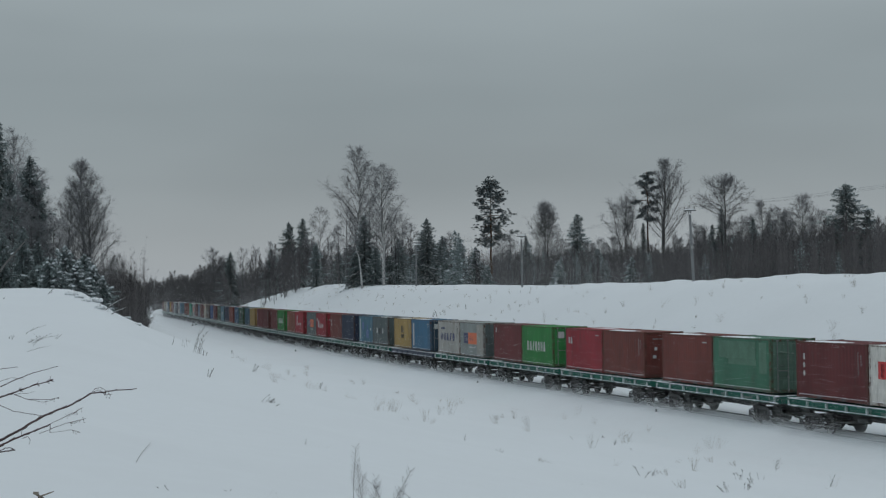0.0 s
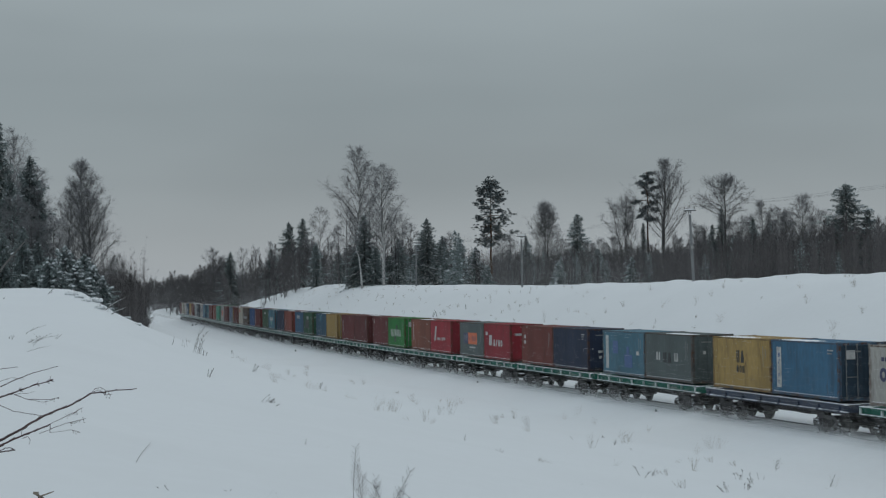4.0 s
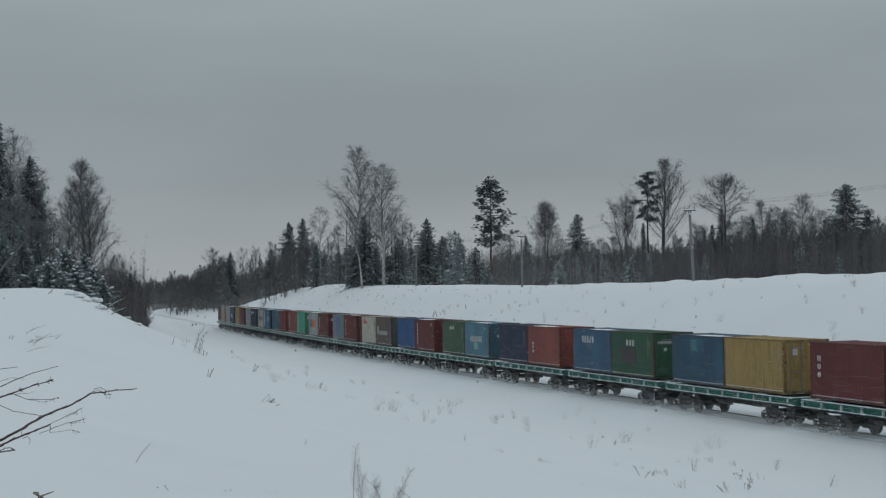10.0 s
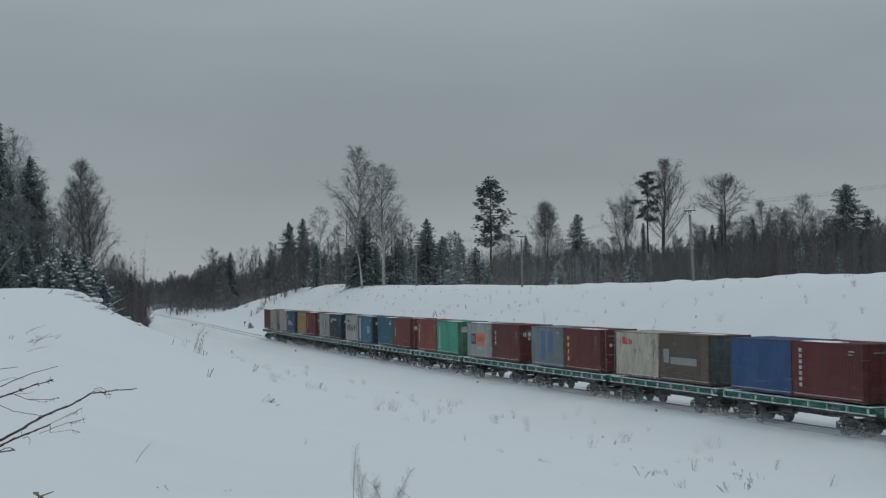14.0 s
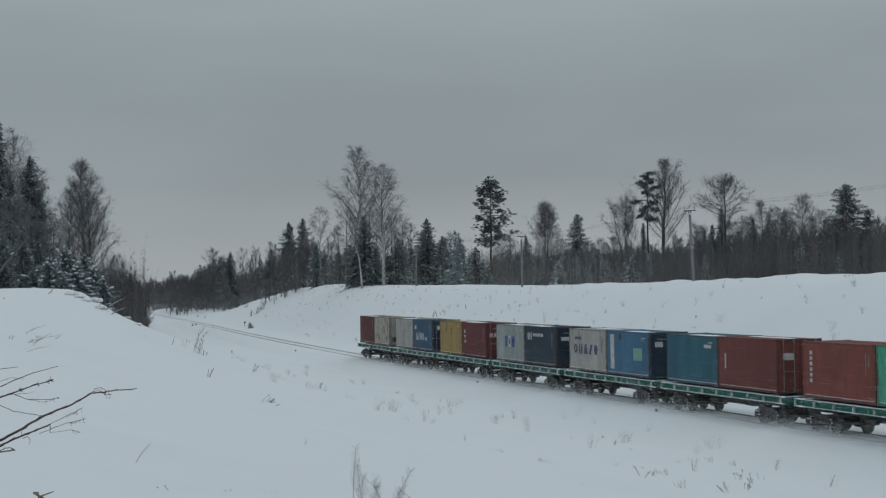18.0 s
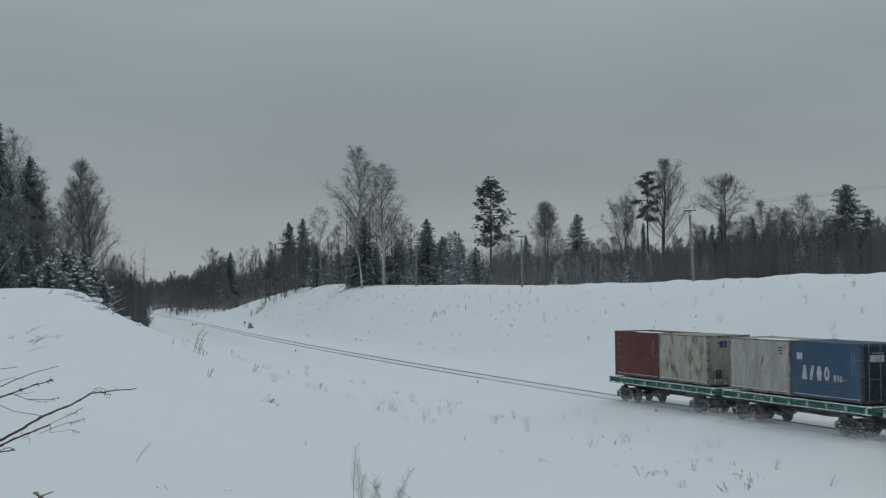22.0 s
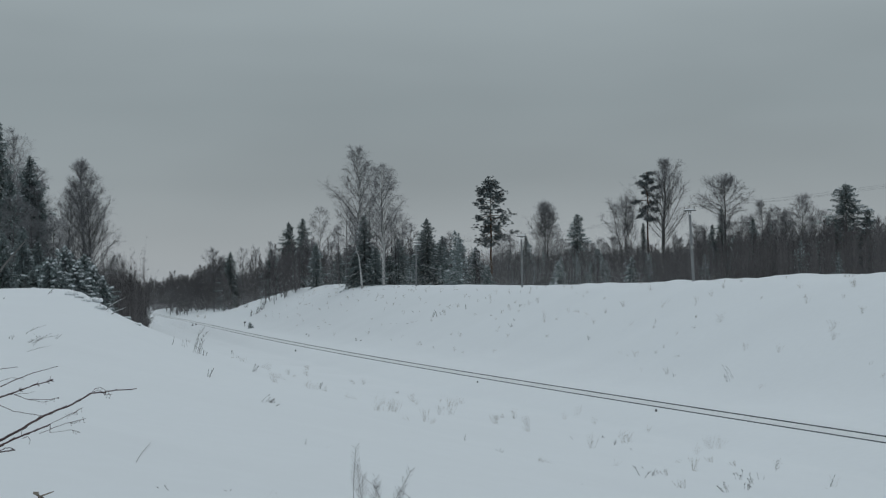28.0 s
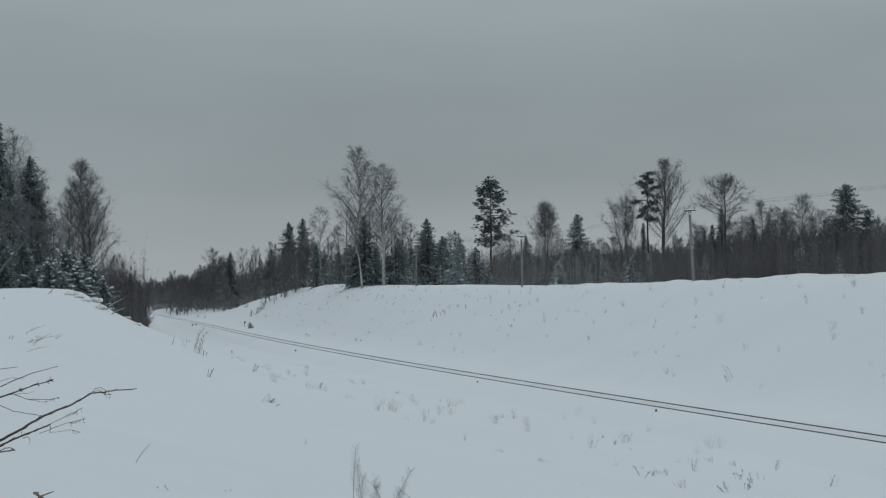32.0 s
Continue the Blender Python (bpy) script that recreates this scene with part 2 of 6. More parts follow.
def box(bm, x0, x1, y0, y1, z0, z1, bev=0.0):
    g = bmesh.ops.create_cube(bm, size=1.0)
    vs = g["verts"]
    bmesh.ops.scale(bm, vec=(x1 - x0, y1 - y0, z1 - z0), verts=vs)
    bmesh.ops.translate(bm, vec=((x0 + x1) / 2, (y0 + y1) / 2, (z0 + z1) / 2), verts=vs)
    if bev:
        es = list({e for v in vs for e in v.link_edges})
        bmesh.ops.bevel(bm, geom=es, offset=bev, segments=1, affect="EDGES")
    return bm


def rod(bm, p, q, r, r2=None, n=8, caps=True):
    p, q = Vector(p), Vector(q)
    m = Matrix.Translation((p + q) / 2) @ (q - p).to_track_quat("Z", "Y").to_matrix().to_4x4()
    bmesh.ops.create_cone(bm, cap_ends=caps, segments=n, radius1=r, radius2=r if r2 is None else r2, depth=(q - p).length, matrix=m)
    return bm


def B():
    return bmesh.new()


class Sticks:
    """Collects tapered sticks and spikes as triangles."""

    def __init__(self):
        self.v, self.f = [], []

    def ring(self, p, d, r, n):
        d = d.normalized()
        a = d.orthogonal().normalized()
        b = d.cross(a)
        i = len(self.v)
        for k in range(n):
            t = 6.2832 * k / n
            self.v.append(p + a * (r * math.cos(t)) + b * (r * math.sin(t)))
        return i

    def path(self, pts, r0, r1, n=4):
        last = None
        for j, p in enumerate(pts):
            d = pts[min(j + 1, len(pts) - 1)] - pts[max(j - 1, 0)]
            r = r0 + (r1 - r0) * j / (len(pts) - 1)
            i = self.ring(p, d, r, n)
            if last is not None:
                for k in range(n):
                    a, b, c, e = last + k, last + (k + 1) % n, i + (k + 1) % n, i + k
                    self.f += [(a, b, c), (a, c, e)]
            last = i

    def spike(self, p, q, r):
        i = self.ring(p, q - p, r, 3)
        self.v.append(q)
        self.f += [(i, i + 1, i + 3), (i + 1, i + 2, i + 3), (i + 2, i, i + 3)]

    def tri(self, a, b, c):
        i = len(self.v)
        self.v += [a, b, c]
        self.f.append((i, i + 1, i + 2))

    def arrays(self):
        return np.array([tuple(v) for v in self.v], np.float32), np.array(self.f, np.int32)

    def object(self, name, mat, parent=None, label="", smooth=False):
        v, f = self.arrays()
        return triangle_object(name, v, f, mat, parent, label, smooth)


def flung(rnd, up, spread):
    """A random direction round up."""
    v = Vector((rnd.gauss(0, 1), rnd.gauss(0, 1), rnd.gauss(0, 1)))
    return (up.normalized() + v.normalized() * spread).normalized()


# ---------------------------------------------------------------- ground and track
def spaced(*pieces):
    v = []
    for a, b, step in pieces:
        v += list(np.arange(a, b, step))
    return np.array(v + [pieces[-1][1]])


def build_ground():
    s = spaced((-720, -150, 15), (-150, -72, 3), (-72, 150, 1.0), (150, 300, 2.0), (300, 460, 3), (460, 700, 10), (700, 1500, 40))
    far = spaced((-3000, -800, 200), (-800, -200, 30), (-200, -60, 5), (-60, -46, 1.5), (-46, -8, 0.8), (-8, -3.6, 0.4), (-3.6, -1.4, 0.2), (-1.4, -0.5, 0.1),
                 (-0.5, 0.5, 0.25), (0.5, 1.4, 0.1), (1.4, 3.6, 0.2), (3.6, 8, 0.4), (8, 29, 0.8), (29, 60, 3), (60, 200, 10), (200, 800, 50), (800, 3000, 200))
    S, D = np.meshgrid(s, far, indexing="ij")
    x, y, _ = on_line(S, D)
    z = height_sd(S, D, x, y)
    ni, nj = S.shape
    i = np.arange(ni * nj).reshape(ni, nj)
    a, b, c, d = i[:-1, :-1].ravel(), i[1:, :-1].ravel(), i[1:, 1:].ravel(), i[:-1, 1:].ravel()
    f = np.concatenate([np.stack([a, b, c], 1), np.stack([a, c, d], 1)])[:, ::-1]
    ob = triangle_object("ground", np.stack([x.ravel(), y.ravel(), z.ravel()], 1), f, SNOW, smooth=True)
    tagged(ob, "snow-covered railway cutting with soft drifted banks", "snow ground", kind="structure")


build_ground()


def build_track():
    track = new("railway_track")
    tagged(track, "single railway track with rails in packed snow", "railway track", kind="structure")
    prof = [(-0.031, 0.0), (0.031, 0.0), (0.031, -0.04), (0.010, -0.055), (0.010, -0.17), (-0.010, -0.17), (-0.010, -0.055), (-0.031, -0.04)]
    ss = list(np.arange(-700, -100, 20)) + list(np.arange(-100, 460, 4)) + list(np.arange(460, 1000, 20))
    for side in (-0.795, 0.795):
        v, f = [], []
        for s in ss:
            for w, h in prof:
                v.append(on_line(s, side + w, h))
        n = len(prof)
        for j in range(len(ss) - 1):
            for k in range(n):
                f.append((j * n + k, j * n + (k + 1) % n, (j + 1) * n + (k + 1) % n, (j + 1) * n + k))
        mesh_object("rail", v, f, RAIL, track, "worn steel rail")
    v, f = [], []
    across = [-0.745, -0.6, -0.3, -0.1, 0.1, 0.3, 0.45, 0.6, 0.745]
    for s in ss:
        for d in across:
            v.append(on_line(s, d, -0.038 - 0.012 * max(0.0, d) / 0.745 + 0.004 * math.sin(s * 0.7 + d * 5)))
    n = len(across)
    for j in range(len(ss) - 1):
        for k in range(n - 1):
            f.append((j * n + k, (j + 1) * n + k, (j + 1) * n + k + 1, j * n + k + 1))
    mesh_object("packed_snow", v, f, GREY_SNOW, track, "greyish packed snow between the rails", True)


build_track()


# ---------------------------------------------------------------- trees
def bare_tree(rnd, h, spread, start, limbs, droop=0.0, fine=1.0, lean=0.0, twigs=6, stems=1, fan=0.0, steep=0.8, thick=1.0, oval=0.5):
    """Trunk, limbs and twigs of a leafless tree: one or more leaders, limbs that rise from them, branches and fine twigs.
    steep: how far the limbs rise; oval: how high up the crown is widest."""
    trunk, wood, crown = Sticks(), Sticks(), Sticks()
    r = h * 0.0088 * thick
    for stem in range(stems):
        az0 = stem * 2.5 + rnd.uniform(-0.3, 0.3)
        top = h * (0.97 if stem == 0 else rnd.uniform(0.78, 0.93))
        out = fan * h * (0.25 if stem == 0 else rnd.uniform(0.6, 1.0))
        ox, oy = math.cos(az0) * out, math.sin(az0) * out
        pts, x, y = [], 0.0, 0.0
        for j in range(11):
            t = j / 10
            pts.append(Vector((x + lean * h * t * t + ox * t ** 1.3, y + oy * t ** 1.3, top * t - (0.5 if j == 0 else 0))))
            x += rnd.gauss(0, 0.3) * h / 60
            y += rnd.gauss(0, 0.3) * h / 60
        girth = r if stem == 0 else r * 0.7
        trunk.path(pts, girth * 1.2, girth * 0.10, 7)

        def at(t):
            j = min(int(t * 10), 9)
            return pts[j].lerp(pts[j + 1], t * 10 - j)

        n = limbs if stem == 0 else limbs * 2 // 3
        for i in range(n):
            v = (i + rnd.random() * 0.8) / n
            t = start + (0.97 - start) * v
            az = i * 2.4 + rnd.uniform(-0.6, 0.6)
            up = steep * (0.6 + 0.9 * t) + rnd.uniform(-0.15, 0.3)
            d = Vector((math.cos(az), math.sin(az), up)).normalized()
            # the limb reaches to the crown's outline: widest at the height oval, drawn in at the top
            reach, z0 = spread * h, top * t
            for _ in range(12):
                f = min(1.0, max(0.02, ((z0 + reach * up * 1.2) / h - start) / (1.0 - start)))
                if reach <= spread * h * math.sin(math.pi * f ** (math.log(0.5) / math.log(oval))) ** 0.75 + 0.2:
                    break
                reach *= 0.82
            ln = reach * math.sqrt(1 + up * up) * rnd.uniform(0.7, 1.1)
            limb = [at(t)]
            for j in range(5):
                d = (d + Vector((rnd.gauss(0, 0.13), rnd.gauss(0, 0.13), 0.09 * steep + rnd.gauss(0, 0.10) - droop * 0.06 * j))).normalized()
                limb.append(limb[-1] + d * ln / 4.2)
            wood.path(limb, girth / thick ** 0.6 * 0.36 * (1.1 - t * 0.65), 0.012, 4)
            for k in range(int(8 * fine + ln * 2.0)):
                u = 1.0 - 0.88 * rnd.random() ** 1.2
                b = min(int(u * 5), 4)
                q = limb[b].lerp(limb[b + 1], u * 5 % 1.0 if u < 1 else 1.0)
                e = flung(rnd, d, 0.80)
                bl = ln * rnd.uniform(0.16, 0.40) * (1.3 - u * 0.7) + 0.25
                tip = q + e * bl + Vector((0, 0, bl * (0.12 - droop * 0.5)))
                wood.spike(q, tip, 0.017)
                for w in range(twigs):
                    a = q.lerp(tip, 1.0 - 0.8 * rnd.random()) if w else tip
                    g = flung(rnd, e + Vector((0, 0, 0.25 - droop)), 0.75)
                    tl = rnd.uniform(0.3, 0.9) * (1 + droop * 0.7)
                    side = g.cross(Vector((rnd.gauss(0, 1), rnd.gauss(0, 1), 0.2))).normalized() * 0.011
                    q2 = a + g * tl + Vector((0, 0, -droop * tl * 0.8))
                    crown.tri(a + side, a - side, q2)
                    for z in range(2):
                        m = a.lerp(q2, rnd.uniform(0.15, 0.75))
                        crown.tri(m + side * 0.8, m - side * 0.8, m + flung(rnd, g + Vector((0, 0, -droop)), 0.8) * tl * 0.6 + Vector((0, 0, -droop * tl * 0.4)))
    return trunk, wood, crown


def spruce(rnd, h, width, bare=0.03, snow=0.5, ragged=0.25, steps=2.5, dense=1.0, taper=0.8):
    """Trunk, needle crown and snow of a spruce: uneven drooping boughs hung with needle sprays, snow pads on them."""
    trunk, crown, white = Sticks(), Sticks(), Sticks()
    trunk.path([Vector((0, 0, -0.5)), Vector((0, 0, h * 0.5)), Vector((0, 0, h))], h * 0.013 + 0.03, 0.02, 6)
    count = int(max(9, h * steps) * 7)
    for i in range(count):
        t = bare + (1 - bare) * ((i + rnd.random()) / count) ** 0.92
        z = h * t
        az = i * 2.39996 + rnd.uniform(-0.35, 0.35)
        ln = (width * 1.3 * (1 - t) ** taper + 0.10) * rnd.uniform(0.5, 1.0 + ragged) * (0.82 + 0.18 * math.sin(t * h * 2.2 + az)) * (0.55 + 0.45 * min(1.0, t / 0.14))
        out = Vector((math.cos(az), math.sin(az), 0))
        side = Vector((-out.y, out.x, 0))
        dip = ln * rnd.uniform(0.2, 0.8) * (1.15 - t)
        root = Vector((0, 0, z))
        tip = root + out * ln + Vector((0, 0, -dip + 0.12 * ln * t))
        mid = root.lerp(tip, 0.55) + Vector((0, 0, -0.10 * ln))
        crown.spike(root, tip, 0.03)
        m = int((3 + ln * 3.4) * dense)

        def on(u):
            return root.lerp(mid, u / 0.55) if u < 0.55 else mid.lerp(tip, (u - 0.55) / 0.45)

        for j in range(m):
            u = 0.10 + 0.92 * (j + rnd.random()) / m
            p = on(min(u, 1.0))
            w = (0.15 + 0.32 * ln * (1.15 - u)) * rnd.uniform(0.6, 1.25)
            hang = rnd.uniform(0.10, 0.38) * min(1.0, 0.35 + ln * 0.5)
            for sg in (-1, 1):
                q = p + side * (sg * w) + out * (w * rnd.uniform(0.4, 0.9)) + Vector((0, 0, -hang * rnd.uniform(0.3, 1.0)))
                crown.tri(p + out * 0.15, p - out * 0.13, q)
            crown.tri(p + side * 0.11, p - side * 0.11, p + out * 0.16 + Vector((0, 0, -hang * 1.5)))
        for clump in range(2):
            if t < 0.10 or rnd.random() > snow:
                continue
            u0 = rnd.uniform(0.15, 0.8)
            u1 = min(1.03, u0 + rnd.uniform(0.18, 0.42))
            a = rnd.uniform(0.10, 0.30) * min(1.3, 0.4 + ln * 0.4) * (0.6 + snow * 0.5)
            last = None
            for j in range(4):
                wd = a * math.sin(0.35 + 2.5 * j / 3) * rnd.uniform(0.7, 1.2) + 0.02
                c = on(min(u0 + (u1 - u0) * j / 3, 1.0)) + side * rnd.gauss(0, 0.05) + Vector((0, 0, 0.04 + 0.07 * math.sin(3.1 * j / 3)))
                pair = (c + side * wd - Vector((0, 0, 0.10)), c + Vector((0, 0, 0.05)), c - side * wd - Vector((0, 0, 0.10)))
                if last:
                    for k in (0, 1):
                        white.tri(last[k], last[k + 1], pair[k])
                        white.tri(last[k + 1], pair[k + 1], pair[k])
                last = pair
    crown.spike(Vector((0, 0, h * 0.95)), Vector((0, 0, h * 1.03)), 0.06)
    return trunk, crown, white


def pine(rnd, h, width, start, masses):
    """Trunk, limbs and needle clumps of a Scots pine: flat tiers of foliage on nearly level limbs, with gaps between them."""
    trunk, limbs, crown = Sticks(), Sticks(), Sticks()
    pts = [Vector((rnd.gauss(0, 0.10) * (j > 0), rnd.gauss(0, 0.10) * (j > 0), h * j / 7 - (0.5 if j == 0 else 0))) for j in range(8)]
    trunk.path(pts, h * 0.012, h * 0.003, 7)
    for i in range(masses):
        v = i / (masses - 1)
        t = start + (0.97 - start) * v
        shape = (0.55 + 0.45 * min(1.0, v * 2.4)) * math.sqrt(max(0.05, 1.0 - v ** 2.8))
        ln = width * shape * rnd.uniform(0.55, 1.05)
        az = i * 2.4 + rnd.uniform(-0.5, 0.5)
        p = Vector((0, 0, h * t - 0.12 * ln))
        rise = -0.40 + 0.85 * v + rnd.uniform(-0.35, 0.35)
        q = p + Vector((math.cos(az), math.sin(az), rise)) * ln
        limbs.path([p, p.lerp(q, 0.5) + Vector((0, 0, 0.10 * ln)), q], 0.075, 0.025, 4)
        for tier in range(3):
            hub = p.lerp(q, (1.0, 0.78, 0.55)[tier]) + Vector((rnd.gauss(0, 0.24), rnd.gauss(0, 0.24), rnd.gauss(0.05, 0.16))) * width * 0.5
            size = width * rnd.uniform(0.13, 0.24) * (1.0, 0.9, 0.7)[tier]
            limbs.spike(p.lerp(q, 0.45), hub, 0.025)
            for c in range(17):
                a = Vector((rnd.gauss(0, 0.62), rnd.gauss(0, 0.62), rnd.gauss(0.0, 0.36))) * size
                ctr = hub + a - Vector((0, 0, 0.20 * a.to_2d().length_squared / size))
                rr = rnd.uniform(0.20, 0.36)
                for w in range(18):
                    e = Vector((rnd.gauss(0, 1), rnd.gauss(0, 1), rnd.gauss(0.30, 0.6))).normalized()
                    b = e.orthogonal() * 0.045
                    crown.tri(ctr + b, ctr - b, ctr + Vector((e.x * rr * 1.2, e.y * rr * 1.2, e.z * rr * 0.8)))
    return trunk, limbs, crown


def plant_bare(seed, px, top, depth, name="bare_tree", label="leafless grey deciduous tree above the snow bank", bark=None, category="tree", group="", **kw):
    rnd = random.Random(seed)
    x, y, z = along(px, depth)
    h = level(px, top, depth) - z
    t, b, c = bare_tree(rnd, h, **kw)
    e = new(name)
    e.matrix_basis = pose(x, y, z, rz=rnd.uniform(0, 360) if not kw.get("lean") else 0)
    t.object("trunk", bark or BARK, e, "pale trunk" if bark else "")
    b.object("branchwork", BARK, e, "dark rising limbs")
    c.object("crown", TWIG, e, "fine bare twigs")
    tagged(e, label, category, group)
    return e


def plant_spruce(seed, px, top, depth, width, snow=0.5, label="dark green spruce with snow on its boughs", **kw):
    rnd = random.Random(seed)
    x, y, z = along(px, depth)
    h = level(px, top, depth) - z
    t, c, w = spruce(rnd, h, width, snow=snow, **kw)
    e = new("spruce_tree")
    e.matrix_basis = pose(x, y, z, rz=rnd.uniform(0, 360))
    t.object("trunk", BARK, e)
    c.object("crown", NEEDLE, e, "drooping needle boughs")
    if w.f:
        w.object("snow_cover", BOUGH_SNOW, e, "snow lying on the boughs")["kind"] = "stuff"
    tagged(e, label, "spruce tree", "spruces of the forest edge")
    return e


def plant_pine(seed, px, top, depth, width, start, masses, label="tall Scots pine with a gappy flat crown"):
    rnd = random.Random(seed)
    x, y, z = along(px, depth)
    h = level(px, top, depth) - z
    t, b, c = pine(rnd, h, width, start, masses)
    e = new("pine_tree")
    e.matrix_basis = pose(x, y, z, rz=rnd.uniform(0, 360))
    t.object("trunk", PINE_BARK, e, "reddish-brown trunk")
    b.object("limb", PINE_BARK, e)
    c.object("crown", PINE_NEEDLE, e, "clumps of dark needles")
    tagged(e, label, "pine tree")
    return e


def build_trees():
    birch = dict(name="birch_tree", bark=BIRCH, category="birch tree")
    two = "tall old birch with white trunk and bare hanging twigs"
    plant_bare(1, 638, 258, 307, label=two, group="pair of old birches", spread=0.21, start=0.30, limbs=42, droop=0.35, fine=1.7, steep=1.1, oval=0.45, thick=1.1, **birch)
    plant_bare(2, 679, 289, 291, label=two, group="pair of old birches", spread=0.20, start=0.24, limbs=42, droop=0.35, fine=1.7, steep=1.1, oval=0.45, thick=1.2, **birch)
    plant_bare(3, 641, 400, 287, label="leaning birch stem with pale bark", spread=0.10, start=0.6, limbs=9, lean=-0.16, thick=1.6, **birch)
    plant_bare(4, 566, 364, 350, label="slender birch with pale trunk and bare twigs", spread=0.15, start=0.35, limbs=24, droop=0.35, **birch)
    plant_bare(5, 143, 281, 262, spread=0.20, start=0.12, limbs=80, droop=-0.05, fine=2.6, steep=0.9, oval=0.40, thick=1.3, label="tall leafless aspen with dense rising branches")
    plant_bare(6, 160, 335, 258, spread=0.19, start=0.08, limbs=46, droop=-0.05, fine=2.4, steep=0.9, oval=0.42, label="leafless aspen with dense rising branches")
    plant_bare(37, 122, 325, 266, spread=0.17, start=0.08, limbs=46, droop=-0.05, fine=2.4, steep=1.0, oval=0.42, label="leafless aspen with dense rising branches")
    plant_bare(7, 32, 228, 244, label="tall birch among dark spruces", spread=0.14, start=0.30, limbs=32, droop=0.3, fine=1.8, steep=1.2, **birch)
    plant_bare(64, 58, 290, 222, spread=0.13, start=0.15, limbs=34, fine=2.0, label="leafless tree tangled with a dark spruce")
    plant_bare(8, 966, 360, 300, spread=0.20, start=0.26, limbs=38, fine=1.8, steep=1.1, oval=0.55, stems=2, fan=0.05, label="leafless rounded tree above the young wood")
    plant_bare(9, 1106, 347, 262, spread=0.17, start=0.30, limbs=16, fine=1.2, stems=4, fan=0.18, steep=1.2, label="leafless tree with several rising limbs")
    plant_bare(10, 1174, 281, 258, spread=0.22, start=0.30, limbs=44, droop=-0.02, fine=1.6, steep=1.05, oval=0.55, thick=1.8, label="tall leafless aspen with steep rising limbs")
    plant_bare(11, 1283, 311, 238, spread=0.21, start=0.50, limbs=40, fine=1.7, steep=0.45, oval=0.7, thick=1.6, label="leafless tree with a broad rounded crown")
    plant_bare(12, 1350, 357, 235, spread=0.17, start=0.35, limbs=22, droop=0.2, fine=1.5, label="slender leafless birch among young trees")
    plant_bare(13, 1385, 368, 236, spread=0.17, start=0.35, limbs=20, droop=0.2, fine=1.5, label="slender leafless birch among young trees")
    plant_bare(14, 1422, 347, 226, spread=0.17, start=0.45, limbs=20, droop=0.15, fine=1.5, label="slender leafless birch among young trees")
    plant_bare(15, 378, 440, 470, spread=0.26, start=0.3, limbs=26, fine=1.6, label="broad leafless tree over the far wood")
    for sd, px, top, dp in ((16, 726, 396, 318), (17, 452, 436, 420), (18, 1232, 396, 245), (19, 600, 400, 330), (38, 712, 385, 325), (39, 1452, 372, 222), (65, 1318, 385, 240), (66, 1400, 390, 232), (67, 1375, 392, 230),
                            (68, 905, 415, 300), (69, 800, 412, 300), (70, 588, 425, 335), (71, 480, 428, 400), (72, 1060, 425, 275), (73, 1085, 420, 270), (74, 1250, 405, 245), (75, 1470, 395, 220), (76, 1560, 388, 212), (77, 1200, 420, 255),
                            (78, 1000, 425, 285), (79, 1045, 430, 280), (80, 886, 420, 305), (81, 430, 440, 430), (82, 546, 420, 355), (101, 616, 352, 312), (102, 655, 345, 300), (103, 668, 372, 298), (104, 702, 368, 305), (105, 630, 378, 310), (106, 692, 392, 302),
                            (107, 1330, 388, 238), (108, 1392, 378, 230), (109, 1440, 385, 226), (110, 1365, 398, 236), (111, 1300, 396, 240), (112, 1490, 392, 222), (113, 1530, 398, 216)):
        plant_bare(sd, px, top, dp, spread=0.17, start=0.30, limbs=16, fine=1.2, droop=0.1, twigs=5, group="slender trees of the young wood", label="slender leafless tree in the young wood")
    plant_bare(83, 205, 452, 290, spread=0.15, start=0.2, limbs=22, fine=1.5, label="leafless bushy tree beside the line")
    for sd, px, top, dp in ((90, 12, 262, 232), (91, 76, 318, 204), (92, 38, 300, 234), (93, 92, 384, 196), (94, 26, 345, 196), (95, 62, 372, 194)):
        plant_bare(sd, px, top, dp, spread=0.16, start=0.12, limbs=30, droop=0.2, fine=1.7, group="bare trees among the dark spruces", label="leafless tree among dark spruces, brownish twigs")
    def fir(sd, px, top, dp, w, sn):
        plant_spruce(sd, px, top, dp, w, sn * 0.5 if sn < 0.85 else 0.6, taper=0.5 if sd in (50, 51, 47) else 0.7, ragged=0.55 if sd in (32, 33, 47, 50, 51) else 0.25, label="small spruce loaded with snow" if sn > 0.7 else ("dark green spruce with snow on its boughs" if sn > 0.3 else "tall dark spruce with little snow"))

    fir(20, 0, 216, 226, 4.6, 0.15)
    fir(21, 54, 276, 204, 5.0, 0.1)
    fir(22, 72, 330, 206, 3.0, 0.15)
    fir(23, 18, 310, 220, 4.0, 0.15)
    fir(84, 38, 345, 214, 3.6, 0.15)
    fir(24, 116, 436, 152, 4.0, 0.95)
    fir(25, 88, 456, 148, 3.5, 0.95)
    fir(26, 150, 450, 158, 3.9, 0.9)
    fir(27, 182, 494, 146, 2.2, 0.95)
    fir(85, 134, 470, 142, 3.0, 0.95)
    fir(86, 166, 474, 150, 2.9, 0.9)
    fir(28, 40, 400, 190, 2.9, 0.12)
    fir(29, 5, 410, 176, 3.0, 0.12)
    fir(30, 68, 425, 178, 2.6, 0.2)
    fir(31, 408, 446, 470, 5.0, 0.15)
    fir(32, 512, 394, 410, 4.8, 0.25)
    fir(33, 537, 387, 405, 4.2, 0.5)
    fir(34, 757, 387, 312, 4.4, 0.6)
    fir(35, 784, 418, 308, 3.8, 0.65)
